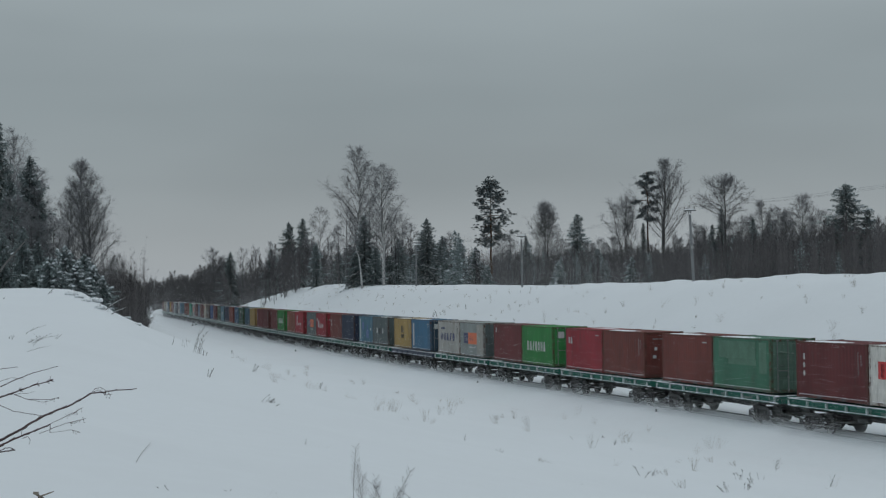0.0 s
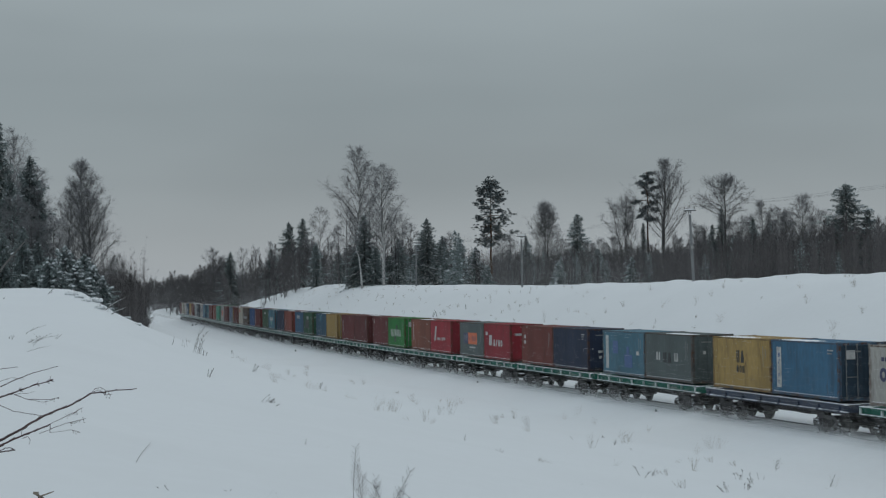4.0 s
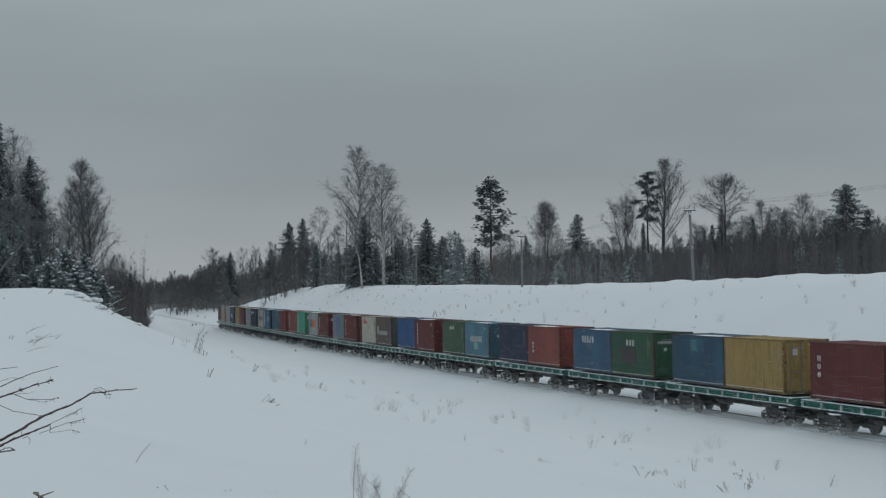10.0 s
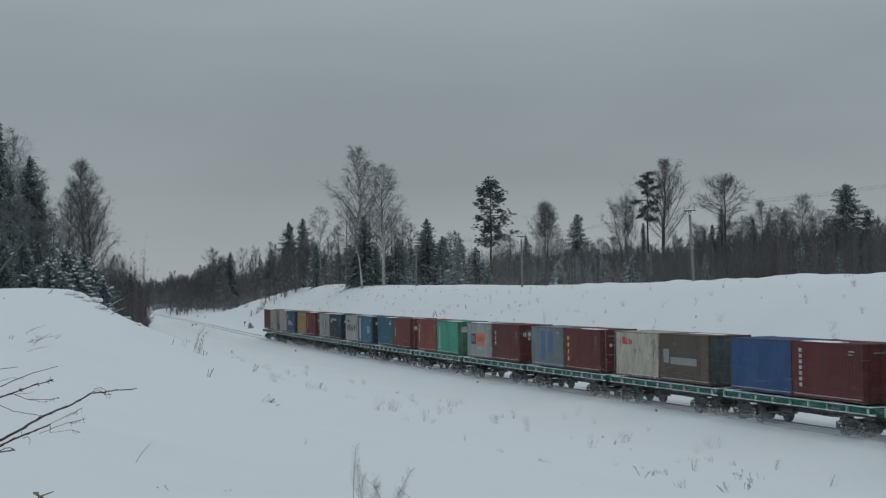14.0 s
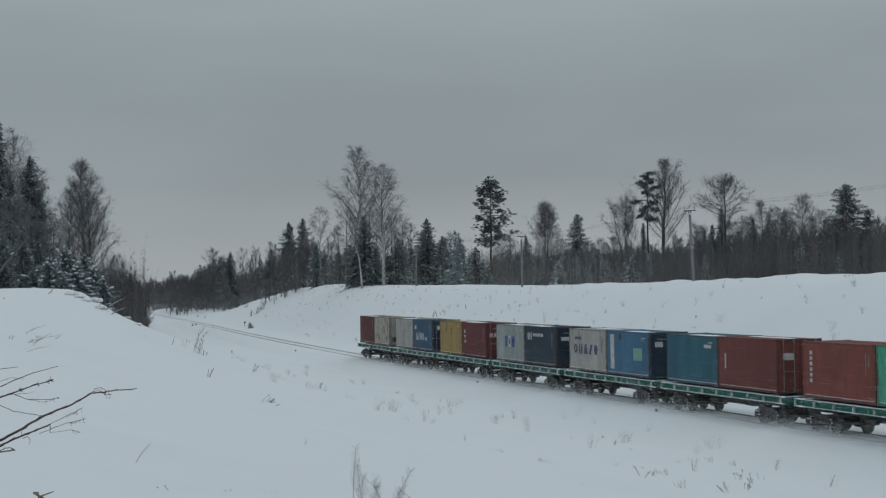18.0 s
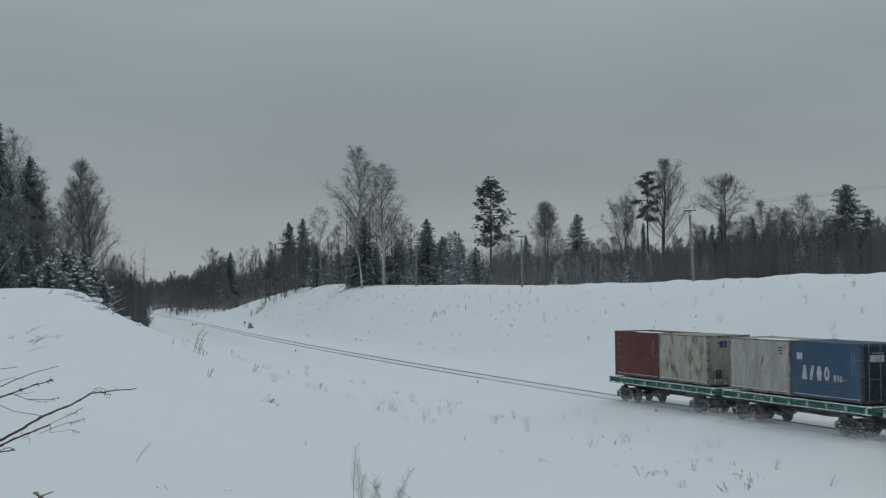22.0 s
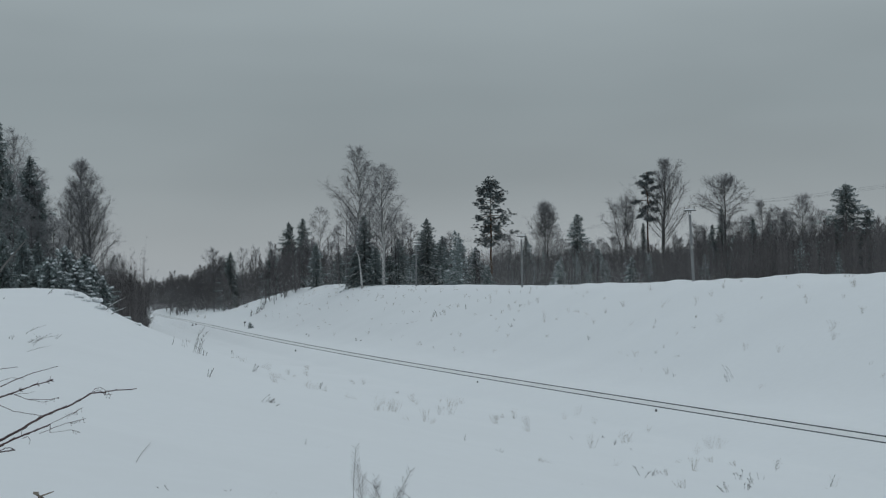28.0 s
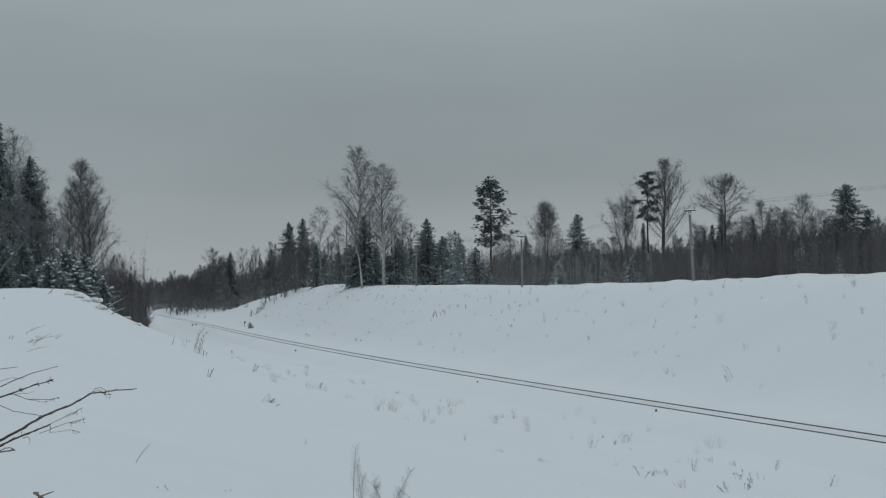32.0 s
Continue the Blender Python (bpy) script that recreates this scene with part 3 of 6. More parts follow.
    fir(36, 815, 425, 308, 3.5, 0.6)
    fir(41, 842, 438, 290, 3.0, 0.9)
    fir(42, 706, 422, 306, 3.6, 0.6)
    fir(43, 646, 380, 299, 3.9, 0.4)
    fir(44, 600, 445, 358, 3.4, 0.6)
    fir(87, 665, 436, 296, 2.8, 0.6)
    fir(96, 628, 448, 300, 2.6, 0.6)
    fir(97, 690, 452, 300, 3.0, 0.6)
    fir(45, 932, 418, 300, 1.9, 0.3)
    fir(46, 990, 462, 262, 1.7, 0.85)
    fir(47, 1023, 379, 286, 2.6, 0.3)
    fir(48, 1058, 440, 268, 2.1, 0.8)
    fir(49, 1140, 395, 262, 1.1, 0.4)
    fir(50, 1500, 326, 212, 4.2, 0.2)
    fir(114, 1279, 368, 240, 1.5, 0.2)
    fir(51, 1538, 371, 210, 1.8, 0.25)
    fir(52, 1335, 385, 232, 1.4, 0.3)
    fir(53, 1262, 398, 240, 1.5, 0.4)
    fir(54, 1118, 455, 236, 1.5, 0.8)
    fir(55, 1405, 440, 214, 1.6, 0.6)
    fir(56, 862, 470, 258, 1.6, 0.8)
    fir(57, 735, 450, 325, 2.6, 0.7)
    fir(58, 480, 440, 410, 3.2, 0.2)
    fir(59, 1300, 420, 232, 1.5, 0.5)
    fir(88, 560, 430, 345, 2.6, 0.4)
    fir(89, 1365, 395, 232, 1.5, 0.35)
    dead = Sticks()
    foot, tip = Vector(along(-36, 134)), Vector(along(48, 138))
    tip.z = level(48, 424, 138)
    dead.path([foot - Vector((0, 0, 0.4)), foot.lerp(tip, 0.5) + Vector((0, 0, 0.15)), tip], 0.14, 0.05, 7)
    for k in range(6):
        p = foot.lerp(tip, 0.35 + 0.1 * k)
        dead.spike(p, p + Vector((0.5 - 0.2 * k, 0.3, 0.7)), 0.02)
    tagged(dead.object("leaning_dead_trunk", DEAD_WOOD), "bare grey dead trunk leaning against spruces", "dead tree")
    plant_pine(60, 870, 316, 292, 4.0, 0.44, 30)
    plant_pine(61, 1148, 304, 262, 2.5, 0.60, 17, label="thin pine with a small tufted crown")


build_trees()


def sapling(rnd, h, twigs=42, thick=1.0, stems=(3, 5), low=1.1):
    """A leafless sapling: a few thin stems with many short rising twigs, finest at the top; low: how far they crowd towards the foot."""
    st = Sticks()
    for j in range(rnd.randint(*stems)):
        x, y = rnd.gauss(0, 0.7), rnd.gauss(0, 0.7)
        top = Vector((x + rnd.gauss(0, 0.35), y + rnd.gauss(0, 0.35), h * rnd.uniform(0.62, 1.02)))
        foot = Vector((x, y, -0.3))
        st.spike(foot, top, 0.032 * thick ** 0.5)
        for k in range(twigs):
            t = 0.05 + 0.94 * rnd.random() ** low
            p = foot.lerp(top, t)
            ln = h * rnd.uniform(0.06, 0.16) * (1.25 - t * 0.95)
            d = flung(rnd, Vector((0, 0, 1.15)), 0.85)
            q = p + d * ln
            w = d.cross(Vector((rnd.gauss(0, 1), rnd.gauss(0, 1), 0.1))).normalized() * rnd.uniform(0.014, 0.024) * thick * (1.25 - t)
            st.tri(p + w, p - w, q)
            a = p.lerp(q, rnd.uniform(0.2, 0.7))
            st.tri(a + w * 0.7, a - w * 0.7, a + flung(rnd, d, 0.7) * ln * 0.75)
    return st.arrays()


def crowned(rnd, h, twigs=78):
    """A young tree with a rounded head of many fine twigs, its stem clear only at the foot."""
    st = Sticks()
    for j in range(rnd.randint(1, 2)):
        foot = Vector((rnd.gauss(0, 0.5), rnd.gauss(0, 0.5), -0.3))
        top = foot + Vector((rnd.gauss(0, 0.3), rnd.gauss(0, 0.3), h * rnd.uniform(0.78, 1.0)))
        st.spike(foot, top, 0.05)
        broad = rnd.uniform(0.75, 1.2)
        for k in range(twigs):
            t = 0.08 + 0.92 * rnd.random() ** 0.9
            p = foot.lerp(top, t)
            ln = h * 0.15 * broad * (0.30 + 0.85 * math.sin(math.pi * t ** 0.85)) * rnd.uniform(0.6, 1.2)
            d = flung(rnd, Vector((0, 0, 0.9)), 0.8)
            q = p + d * ln
            w = d.cross(Vector((rnd.gauss(0, 1), rnd.gauss(0, 1), 0.1))).normalized() * rnd.uniform(0.022, 0.042)
            st.tri(p + w, p - w, q)
            a = p.lerp(q, rnd.uniform(0.3, 0.8))
            st.tri(a + w * 0.8, a - w * 0.8, a + flung(rnd, d, 0.8) * ln * 0.8)
    return st.arrays()


def scatter(name, kinds, places, mat, label, category, parent=None):
    """One mesh of many copies of the kinds, at (x, y, z, scale, turn)."""
    vs, fs, off = [], [], 0
    for i, (x, y, z, k, a) in enumerate(places):
        v, f = kinds[i % len(kinds)]
        c, s = math.cos(a), math.sin(a)
        w = np.empty_like(v)
        w[:, 0], w[:, 1], w[:, 2] = (v[:, 0] * c - v[:, 1] * s) * k + x, (v[:, 0] * s + v[:, 1] * c) * k + y, v[:, 2] * k + z
        vs.append(w)
        fs.append(f + off)
        off += len(v)
    ob = triangle_object(name, np.concatenate(vs), np.concatenate(fs), mat)
    return tagged(ob, label, category, kind="stuff")


def build_woods():
    rnd = random.Random(77)
    kinds = [sapling(rnd, 6.0, 36) for _ in range(9)]
    plain = [sapling(rnd, 6.0, 34, 1.5, (2, 4)) for _ in range(9)]
    thick = [sapling(rnd, 6.0, 20, 3.6, (2, 3)) for _ in range(5)]
    heads = [crowned(rnd, 6.0) for _ in range(12)]

    def band(n, s0, s1, d0, d1, k0, k1, near_bias=1.6, col=None):
        out = []
        while len(out) < n:
            s = rnd.uniform(s0, s1)
            d = d0 + (d1 - d0) * rnd.random() ** near_bias
            x, y, _z = on_line(s, d)
            z = height_sd(np.float64(s), np.float64(d), np.float64(x), np.float64(y))
            if col and not col[0] < 784 + float(x) / float(y) * 2877 < col[1]:
                continue
            out.append((float(x), float(y), float(z), rnd.uniform(k0, k1), rnd.uniform(0, 6.28)))
        return out

    scatter("young_wood", kinds, band(560, 85, 240, 52, 84, 0.9, 1.3, 1.6, (780, 1640)) + band(90, -60, 85, 52, 90, 0.9, 1.5), BRUSH, "dense leafless young wood on the bank above the line", "young wood")
    scatter("young_wood", heads, band(420, 120, 300, 58, 104, 1.0, 1.38, 1.0, (760, 1250)) + band(440, 90, 260, 58, 110, 1.2, 1.66, 1.0, (1230, 1640)) + band(60, -70, 80, 60, 110, 1.1, 1.6), BRUSH, "dense leafless thicket deeper in the young wood", "young wood")
    scatter("young_wood", thick, band(420, 90, 300, 74, 104, 0.7, 1.1, 1.0, (700, 1640)), BRUSH, "dark undergrowth of the young wood", "young wood")
    scatter("young_wood", plain, band(330, 200, 420, 44, 80, 1.1, 1.7), BRUSH, "dense leafless wood beyond the cutting", "young wood")
    scatter("young_wood", heads, band(420, 190, 420, 46, 95, 1.35, 1.95, 1.0, (500, 790)), BRUSH, "leafless young trees beyond the cutting", "young wood")
    scatter("far_wood", thick, band(300, 225, 500, 60, 100, 1.1, 1.7, 1.0) + band(220, 330, 560, 30, 60, 1.1, 1.7, 1.0), BRUSH, "dense leafless thicket beside the far line", "distant wood")
    scatter("far_wood", heads, band(340, 215, 420, 34, 75, 1.85, 2.6, 1.0, (335, 545)) + band(260, 260, 470, 36, 80, 2.4, 3.1, 1.0, (385, 560)) + band(150, 190, 330, 40, 75, 1.5, 2.1, 1.0, (540, 650)), BRUSH, "tall leafless wood beyond the far bank", "distant wood")
    scatter("far_wood", heads, band(240, 285, 490, 17, 56, 1.5, 2.3, 1.3) + band(150, 330, 520, 17, 50, 2.2, 2.9, 1.0, (335, 400)), BRUSH, "misty leafless wood beside the far line", "distant wood")
    scatter("far_wood", heads, band(440, 470, 800, 10, 90, 1.8, 2.6, 1.2) + band(160, 430, 640, 6, 60, 1.8, 2.4, 1.0, (255, 345)), FAR_TWIG, "far leafless wood closing the view", "distant wood")
    scatter("far_wood", heads, band(300, 420, 800, -70, -8, 1.5, 2.3, 1.2), FAR_TWIG, "far leafless wood on the near side of the line", "distant wood")
    scatter("line_side_brush", kinds, band(180, 130, 300, -34, -8, 0.9, 1.75, 1.0, (60, 236)) + band(90, 150, 300, -34, -8, 0.7, 1.2, 1.0, (150, 244)) + band(130, 140, 260, -34, -14, 1.3, 2.0, 1.0, (150, 205)) + band(150, 150, 300, -34, -8, 1.1, 1.5, 1.0, (185, 240)) + band(80, 170, 320, -34, -9, 1.7, 2.4, 1.0, (190, 235)), BRUSH, "tall brown brush beside the line", "brush")
    scatter("line_side_brush", kinds, band(180, 125, 260, -62, -24, 1.1, 2.0, 1.0, (-60, 200)), BRUSH, "brown brush under the tall trees", "brush")
    scatter("line_side_brush", heads, band(230, 170, 320, -34, -9, 1.15, 1.75, 1.0, (185, 242)), BRUSH, "close brown thicket beside the line", "brush")
    scatter("line_side_brush", thick, band(150, 150, 300, -40, -14, 1.0, 1.7, 1.0, (60, 236)) + band(150, 135, 260, -64, -34, 1.2, 2.0, 1.0, (-60, 190)), BRUSH, "thick brown brush under the tall trees", "brush")
    cones = []
    for i in range(5):
        t, c, w = spruce(rnd, 6.0, 1.7, snow=0.12, steps=1.8, dense=0.45)
        cones.append((c.arrays(), w.arrays()))
    spots = band(46, -40, 230, 52, 75, 0.5, 1.05, 1.5) + band(40, 200, 420, 38, 75, 0.7, 1.6, 1.3) + band(14, 130, 260, -62, -28, 1.0, 2.3, 1.0, (-60, 110)) + band(40, 430, 900, 20, 90, 1.2, 2.2, 1.0) + band(30, 430, 900, -70, -12, 1.2, 2.2, 1.0)
    wood = scatter("young_spruces", [c for c, w in cones], spots, NEEDLE, "young spruces scattered through the leafless wood", "young spruces")
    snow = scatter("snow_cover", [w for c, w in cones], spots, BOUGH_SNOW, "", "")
    snow.parent = wood
    for key in ("label", "category"):
        if key in snow:
            del snow[key]


build_woods()


def build_haze_flakes():
    """Distance haze made of small added flakes, before the woods and down the line, thickest near the ground."""
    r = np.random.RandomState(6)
    # each row is a volume of flakes that veils what lies behind, like haze
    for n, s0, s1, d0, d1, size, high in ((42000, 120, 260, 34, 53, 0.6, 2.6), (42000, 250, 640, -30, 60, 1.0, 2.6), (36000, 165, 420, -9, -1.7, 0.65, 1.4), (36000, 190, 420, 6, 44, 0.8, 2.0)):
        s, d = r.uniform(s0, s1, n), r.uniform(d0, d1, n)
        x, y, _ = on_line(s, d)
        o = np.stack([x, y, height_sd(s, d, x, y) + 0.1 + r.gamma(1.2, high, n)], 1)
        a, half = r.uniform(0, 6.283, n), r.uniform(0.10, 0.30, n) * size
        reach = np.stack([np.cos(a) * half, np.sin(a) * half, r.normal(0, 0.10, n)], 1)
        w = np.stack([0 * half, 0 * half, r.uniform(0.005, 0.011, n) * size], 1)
        ob = triangle_object("drifting_snow", np.stack([o - reach, o + reach, o + w], 1).reshape(-1, 3), np.arange(n * 3).reshape(-1, 3), AIR_SNOW_AND_HAZE)
        tagged(ob, "fine pale flakes added as haze before the woods", "drifting snow", kind="stuff")


build_haze_flakes()


# ---------------------------------------------------------------- power line
def build_poles():
    """Low wooden poles along the crest of the far bank: place along the line, distance from it, height and lean."""
    tops = []
    for s, d, h, lean in ((20.0, 26.0, 6.8, 0.0), (74.6, 25.9, 6.75, -2.2), (126.0, 25.8, 6.45, 0.0), (183.0, 25.6, 7.0, 0.5), (246.5, 25.6, 7.5, 0.0), (322.0, 26.5, 8.4, 0.0)):
        x, y, _ = on_line(s, d)
        z = ground_at(x, y)
        e = new("power_pole")
        e.matrix_basis = pose(float(x), float(y), z, ry=lean) @ pose(0, 0, 0, rz=math.degrees(HEADING))
        tagged(e, "grey weathered wooden power pole with steel crossarm", "power pole", "poles of the power line")
        part("post", rod(B(), (0, 0, -0.6), (0, 0, h - 0.62), 0.145, 0.12, 10), POLE_WOOD, e)
        bm = box(B(), -0.05, 0.05, -0.60, 0.60, h - 0.32, h - 0.22, 0.01)
        for yy in (-0.09, 0.09):
            box(bm, -0.025, 0.025, yy - 0.025, yy + 0.025, h - 0.75, h - 0.32)
        part("crossarm", bm, METAL_DARK, e)
        bm = box(B(), -0.06, 0.06, -0.57, 0.57, h - 0.216, h - 0.15, 0.012)
        rod(bm, (0, 0, h - 0.617), (0, 0, h - 0.53), 0.145, 0.10, 10)
        part("snow_cap", bm, SNOW_FRESH, e, "snow lying on the post and crossarm")
        part("plate", box(B(), -0.17, -0.12, -0.12, 0.12, 3.0, 3.25), PORCELAIN, e, "small pale sign plate")
        pins = []
        for yy in (-0.5, 0.0, 0.5):
            zz = h - 0.2 if yy else h
            bm = rod(B(), (0, yy, zz - 0.02), (0, yy, zz + 0.12), 0.02, n=6)
            rod(bm, (0, yy, zz + 0.08), (0, yy, zz + 0.26), 0.075, 0.05, 8)
            part("insulator", bm, PORCELAIN, e)
            pins.append(e.matrix_basis @ Vector((0, yy, zz + 0.28)))
        tops.append(pins)
    for pa, pb in zip(tops[:-1], tops[1:]):
        for i in range(3):
            st = Sticks()
            pts = []
            for j in range(13):
                t = j / 12
                q = pa[i].lerp(pb[i], t)
                q.z -= 0.6 * 4 * t * (1 - t)
                pts.append(q)
            st.path(pts, 0.007, 0.007, 4)
            ob = st.object("power_wire", WIRE)
            tagged(ob, "thin dark overhead wire between two poles", "wire", "wires of the power line")


build_poles()


# ---------------------------------------------------------------- the train
PITCH, BASE = 14.62, 1.54          # wagon length over couplers; height of the container's foot over the rails
S_FIRST, SPEED, GAIN = 7.007, 16.312, 0.0174


def train_s(t):
    """Length along the track of the rear container edge of the first wagon at t seconds."""
    return S_FIRST - SPEED * t - GAIN * (t - 11.0) ** 2 / 2


def wagon_pose(k, t):
    """The pose of wagon k at t: on the rails, its front towards +x."""
    s = train_s(t) + PITCH * k - 6.096
    a, b = Vector(on_line(s + 4.86)), Vector(on_line(s - 4.86))
    d = b - a
    mid = (a + b) / 2
    return Matrix.Translation(mid) @ Matrix.Rotation(math.atan2(d.y, d.x), 4, "Z") @ Matrix.Rotation(-math.atan2(d.z, d.to_2d().length), 4, "Y")


def paint(name, c, rust=0.1, vary=0.16, big=0.6, stain=(0.085, 0.055, 0.04)):
    grey = 0.25 * c[0] + 0.6 * c[1] + 0.15 * c[2]
    c = tuple(0.99 * v + 0.15 * grey for v in c)
    m = material(name, c, 0.68, 0.0, vary=vary + 0.06, big=big, fine=7, bump=0.15, dist=0.006, second=stain, amount=rust, streak=0.4, shift=0.10)
    # upright runs of grime and rust over the paint
    nt = m.node_tree
    n, l = nt.nodes.new, nt.links.new
    bs = nt.nodes["Principled BSDF"]
    under = bs.inputs["Base Color"].links[0].from_socket
    tc, info, mul, mp = n("ShaderNodeTexCoord"), n("ShaderNodeObjectInfo"), n("ShaderNodeMath"), n("ShaderNodeMapping")
    runs, rng, over = n("ShaderNodeTexNoise"), n("ShaderNodeMapRange"), n("ShaderNodeMix")
    mul.operation = "MULTIPLY"
    mul.inputs[1].default_value = 53.0
    l(info.outputs["Random"], mul.inputs[0])
    l(tc.outputs["Object"], mp.inputs[0])
    l(mul.outputs[0], mp.inputs["Location"])
    mp.inputs["Scale"].default_value = (2.6, 2.6, 0.38)
    runs.inputs["Scale"].default_value, runs.inputs["Detail"].default_value, runs.inputs["Roughness"].default_value = 1.0, 6.0, 0.68
    l(mp.outputs[0], runs.inputs[0])
    rng.inputs[1].default_value, rng.inputs[2].default_value, rng.inputs[4].default_value = 0.52, 0.72, 0.62
    l(runs.outputs[0], rng.inputs[0])
    over.data_type = "RGBA"
    over.inputs[7].default_value = (0.35 * c[0] + 0.03, 0.35 * c[1] + 0.024, 0.35 * c[2] + 0.022, 1)
    l(rng.outputs[0], over.inputs[0])
    l(under, over.inputs[6])
    l(over.outputs[2], bs.inputs["Base Color"])
    return m


PAINT = {
    "maroon": paint("maroon_paint", (0.124, 0.028, 0.029)), "redbrown": paint("red_brown_paint", (0.150, 0.038, 0.030)),
    "brown": paint("brown_paint", (0.19, 0.065, 0.042)), "orange": paint("orange_brown_paint", (0.20, 0.052, 0.038)),
    "red": paint("red_paint", (0.25, 0.022, 0.032)), "darkmaroon": paint("dark_maroon_paint", (0.105, 0.027, 0.027)),
    "green": paint("bright_green_paint", (0.022, 0.185, 0.040)), "palegreen": paint("pale_green_paint", (0.045, 0.155, 0.095)),
    "darkgreen": paint("dark_green_paint", (0.028, 0.078, 0.045)), "olive": paint("olive_green_paint", (0.045, 0.085, 0.050)),
    "turquoise": paint("turquoise_paint", (0.035, 0.265, 0.175)), "navy": paint("navy_paint", (0.022, 0.032, 0.062)),
    "navyblue": paint("dark_blue_paint", (0.022, 0.042, 0.064)), "blue": paint("blue_paint", (0.034, 0.090, 0.160)),
    "brightblue": paint("bright_blue_paint", (0.024, 0.074, 0.195)), "denim": paint("dark_denim_blue_paint", (0.031, 0.082, 0.130)), "steel": paint("steel_blue_paint", (0.040, 0.105, 0.150)),
    "tealblue": paint("faded_teal_blue_paint", (0.065, 0.165, 0.225), 0.16), "teal": paint("teal_paint", (0.022, 0.108, 0.148)),
    "grey": paint("grey_paint", (0.24, 0.265, 0.255), 0.12), "lightgrey": paint("light_grey_paint", (0.300, 0.290, 0.268), 0.16, big=1.2, stain=(0.15, 0.105, 0.08)),
    "darkgrey": paint("dark_grey_paint", (0.085, 0.105, 0.105)), "greyblue": paint("grey_blue_paint", (0.15, 0.19, 0.215)),
    "beige": paint("beige_paint", (0.38, 0.355, 0.295), 0.22, big=1.3, stain=(0.15, 0.09, 0.05)), "stained": paint("stained_beige_paint", (0.31, 0.295, 0.25), 0.42, big=1.2, stain=(0.15, 0.105, 0.065)),
    "browngrey": paint("grey_brown_paint", (0.105, 0.082, 0.068), 0.15), "yellow": paint("ochre_yellow_paint", (0.295, 0.192, 0.055), 0.18),
    "sage": paint("sage_green_paint", (0.085, 0.155, 0.115), 0.14), "lightblue": paint("light_blue_paint", (0.038, 0.125, 0.215)), "white": paint("dirty_white_paint", (0.55, 0.53, 0.49), 0.2)}
MARK = {"dullteal": material("dull_teal_marking", (0.065, 0.165, 0.19), 0.65, vary=0.25, big=3, fine=20, bump=0), "dullblue": material("dull_blue_marking", (0.040, 0.105, 0.155), 0.65, vary=0.25, big=3, fine=20, bump=0),
        "white": material("white_marking", (0.45, 0.45, 0.44), 0.7, vary=0.3, big=4, fine=30, bump=0), "navy": material("navy_marking", (0.05, 0.055, 0.12), 0.6, vary=0.15, big=4, fine=30, bump=0),
        "orange": material("orange_marking", (0.62, 0.16, 0.075), 0.6, vary=0.15, big=4, fine=30, bump=0), "red": material("red_marking", (0.50, 0.04, 0.04), 0.6, vary=0.15, big=4, fine=30, bump=0),
        "black": material("black_marking", (0.03, 0.03, 0.032), 0.6, vary=0.2, big=4, fine=30, bump=0), "yellow": material("yellow_marking", (0.60, 0.45, 0.09), 0.6, vary=0.15, big=4, fine=30, bump=0),
        "blue": material("blue_marking", (0.07, 0.12, 0.26), 0.6, vary=0.15, big=4, fine=30, bump=0), "grey": material("grey_marking", (0.25, 0.255, 0.25), 0.6, vary=0.15, big=4, fine=30, bump=0),
        "pale": material("pale_repaint", (0.31, 0.30, 0.275), 0.7, vary=0.2, big=2, fine=20, bump=0), "sage": material("sage_repaint", (0.105, 0.195, 0.140), 0.7, vary=0.2, big=1.5, fine=15, bump=0),
        "mint": material("mint_marking", (0.16, 0.33, 0.27), 0.6, vary=0.15, big=4, fine=30, bump=0)}
WAGON_GREEN = material("green_wagon_paint", (0.024, 0.135, 0.100), 0.65, vary=0.28, big=1.2, fine=16, second=(0.36, 0.42, 0.42), amount=0.26)
RIB_PAINT = material("snow_dusted_green_paint", (0.18, 0.285, 0.255), 0.75, vary=0.25, big=2.0, fine=14, second=(0.60, 0.64, 0.65), amount=0.75)
WAGON_BLUE = material("blue_grey_wagon_paint", (0.035, 0.05, 0.085), 0.55, vary=0.3, big=1.2, fine=16, second=(0.07, 0.06, 0.05), amount=0.3)
GEAR = material("grimy_running_gear", (0.070, 0.068, 0.068), 0.85, 0.0, vary=0.4, big=3, fine=20, second=(0.50, 0.52, 0.54), amount=0.18)
WHEEL = material("wheel_steel", (0.080, 0.078, 0.077), 0.65, 0.2, vary=0.3, big=3, fine=20)
TREAD_SNOW = material("caked_snow", (0.62, 0.65, 0.68), 0.8, vary=0.12, big=3, fine=30)
ROD_STEEL = material("galvanised_rod", (0.20, 0.205, 0.205), 0.5, 0.3, vary=0.2, big=3, fine=30)

CL, CW, CH = 6.058, 2.438, 2.591
FRAME = {k: material(m.name + "_rusty", [0.62 * v + 0.38 * r for v, r in zip(m.diffuse_color[:3], (0.075, 0.045, 0.035))], 0.7, vary=0.35, big=2.0, fine=20, second=(0.09, 0.05, 0.035), amount=0.5) for k, m in PAINT.items()}
LIB = {}


def lib(key, bm):
    me = bpy.data.meshes.new(key)
    bm.to_mesh(me)
    bm.free()
    me.materials.append(GEAR)
    LIB[key] = me


def use(key, parent, mat, m=None, name=None, label=""):
    o = new(name or key, LIB[key])
    o.parent = parent
    if m is not None:
        o.matrix_basis = m
    o.material_slots[0].link = "OBJECT"
    o.material_slots[0].material = mat
    if label:
        o["label"] = label
    if "snow" in key:
        o["kind"] = "stuff"
    return o


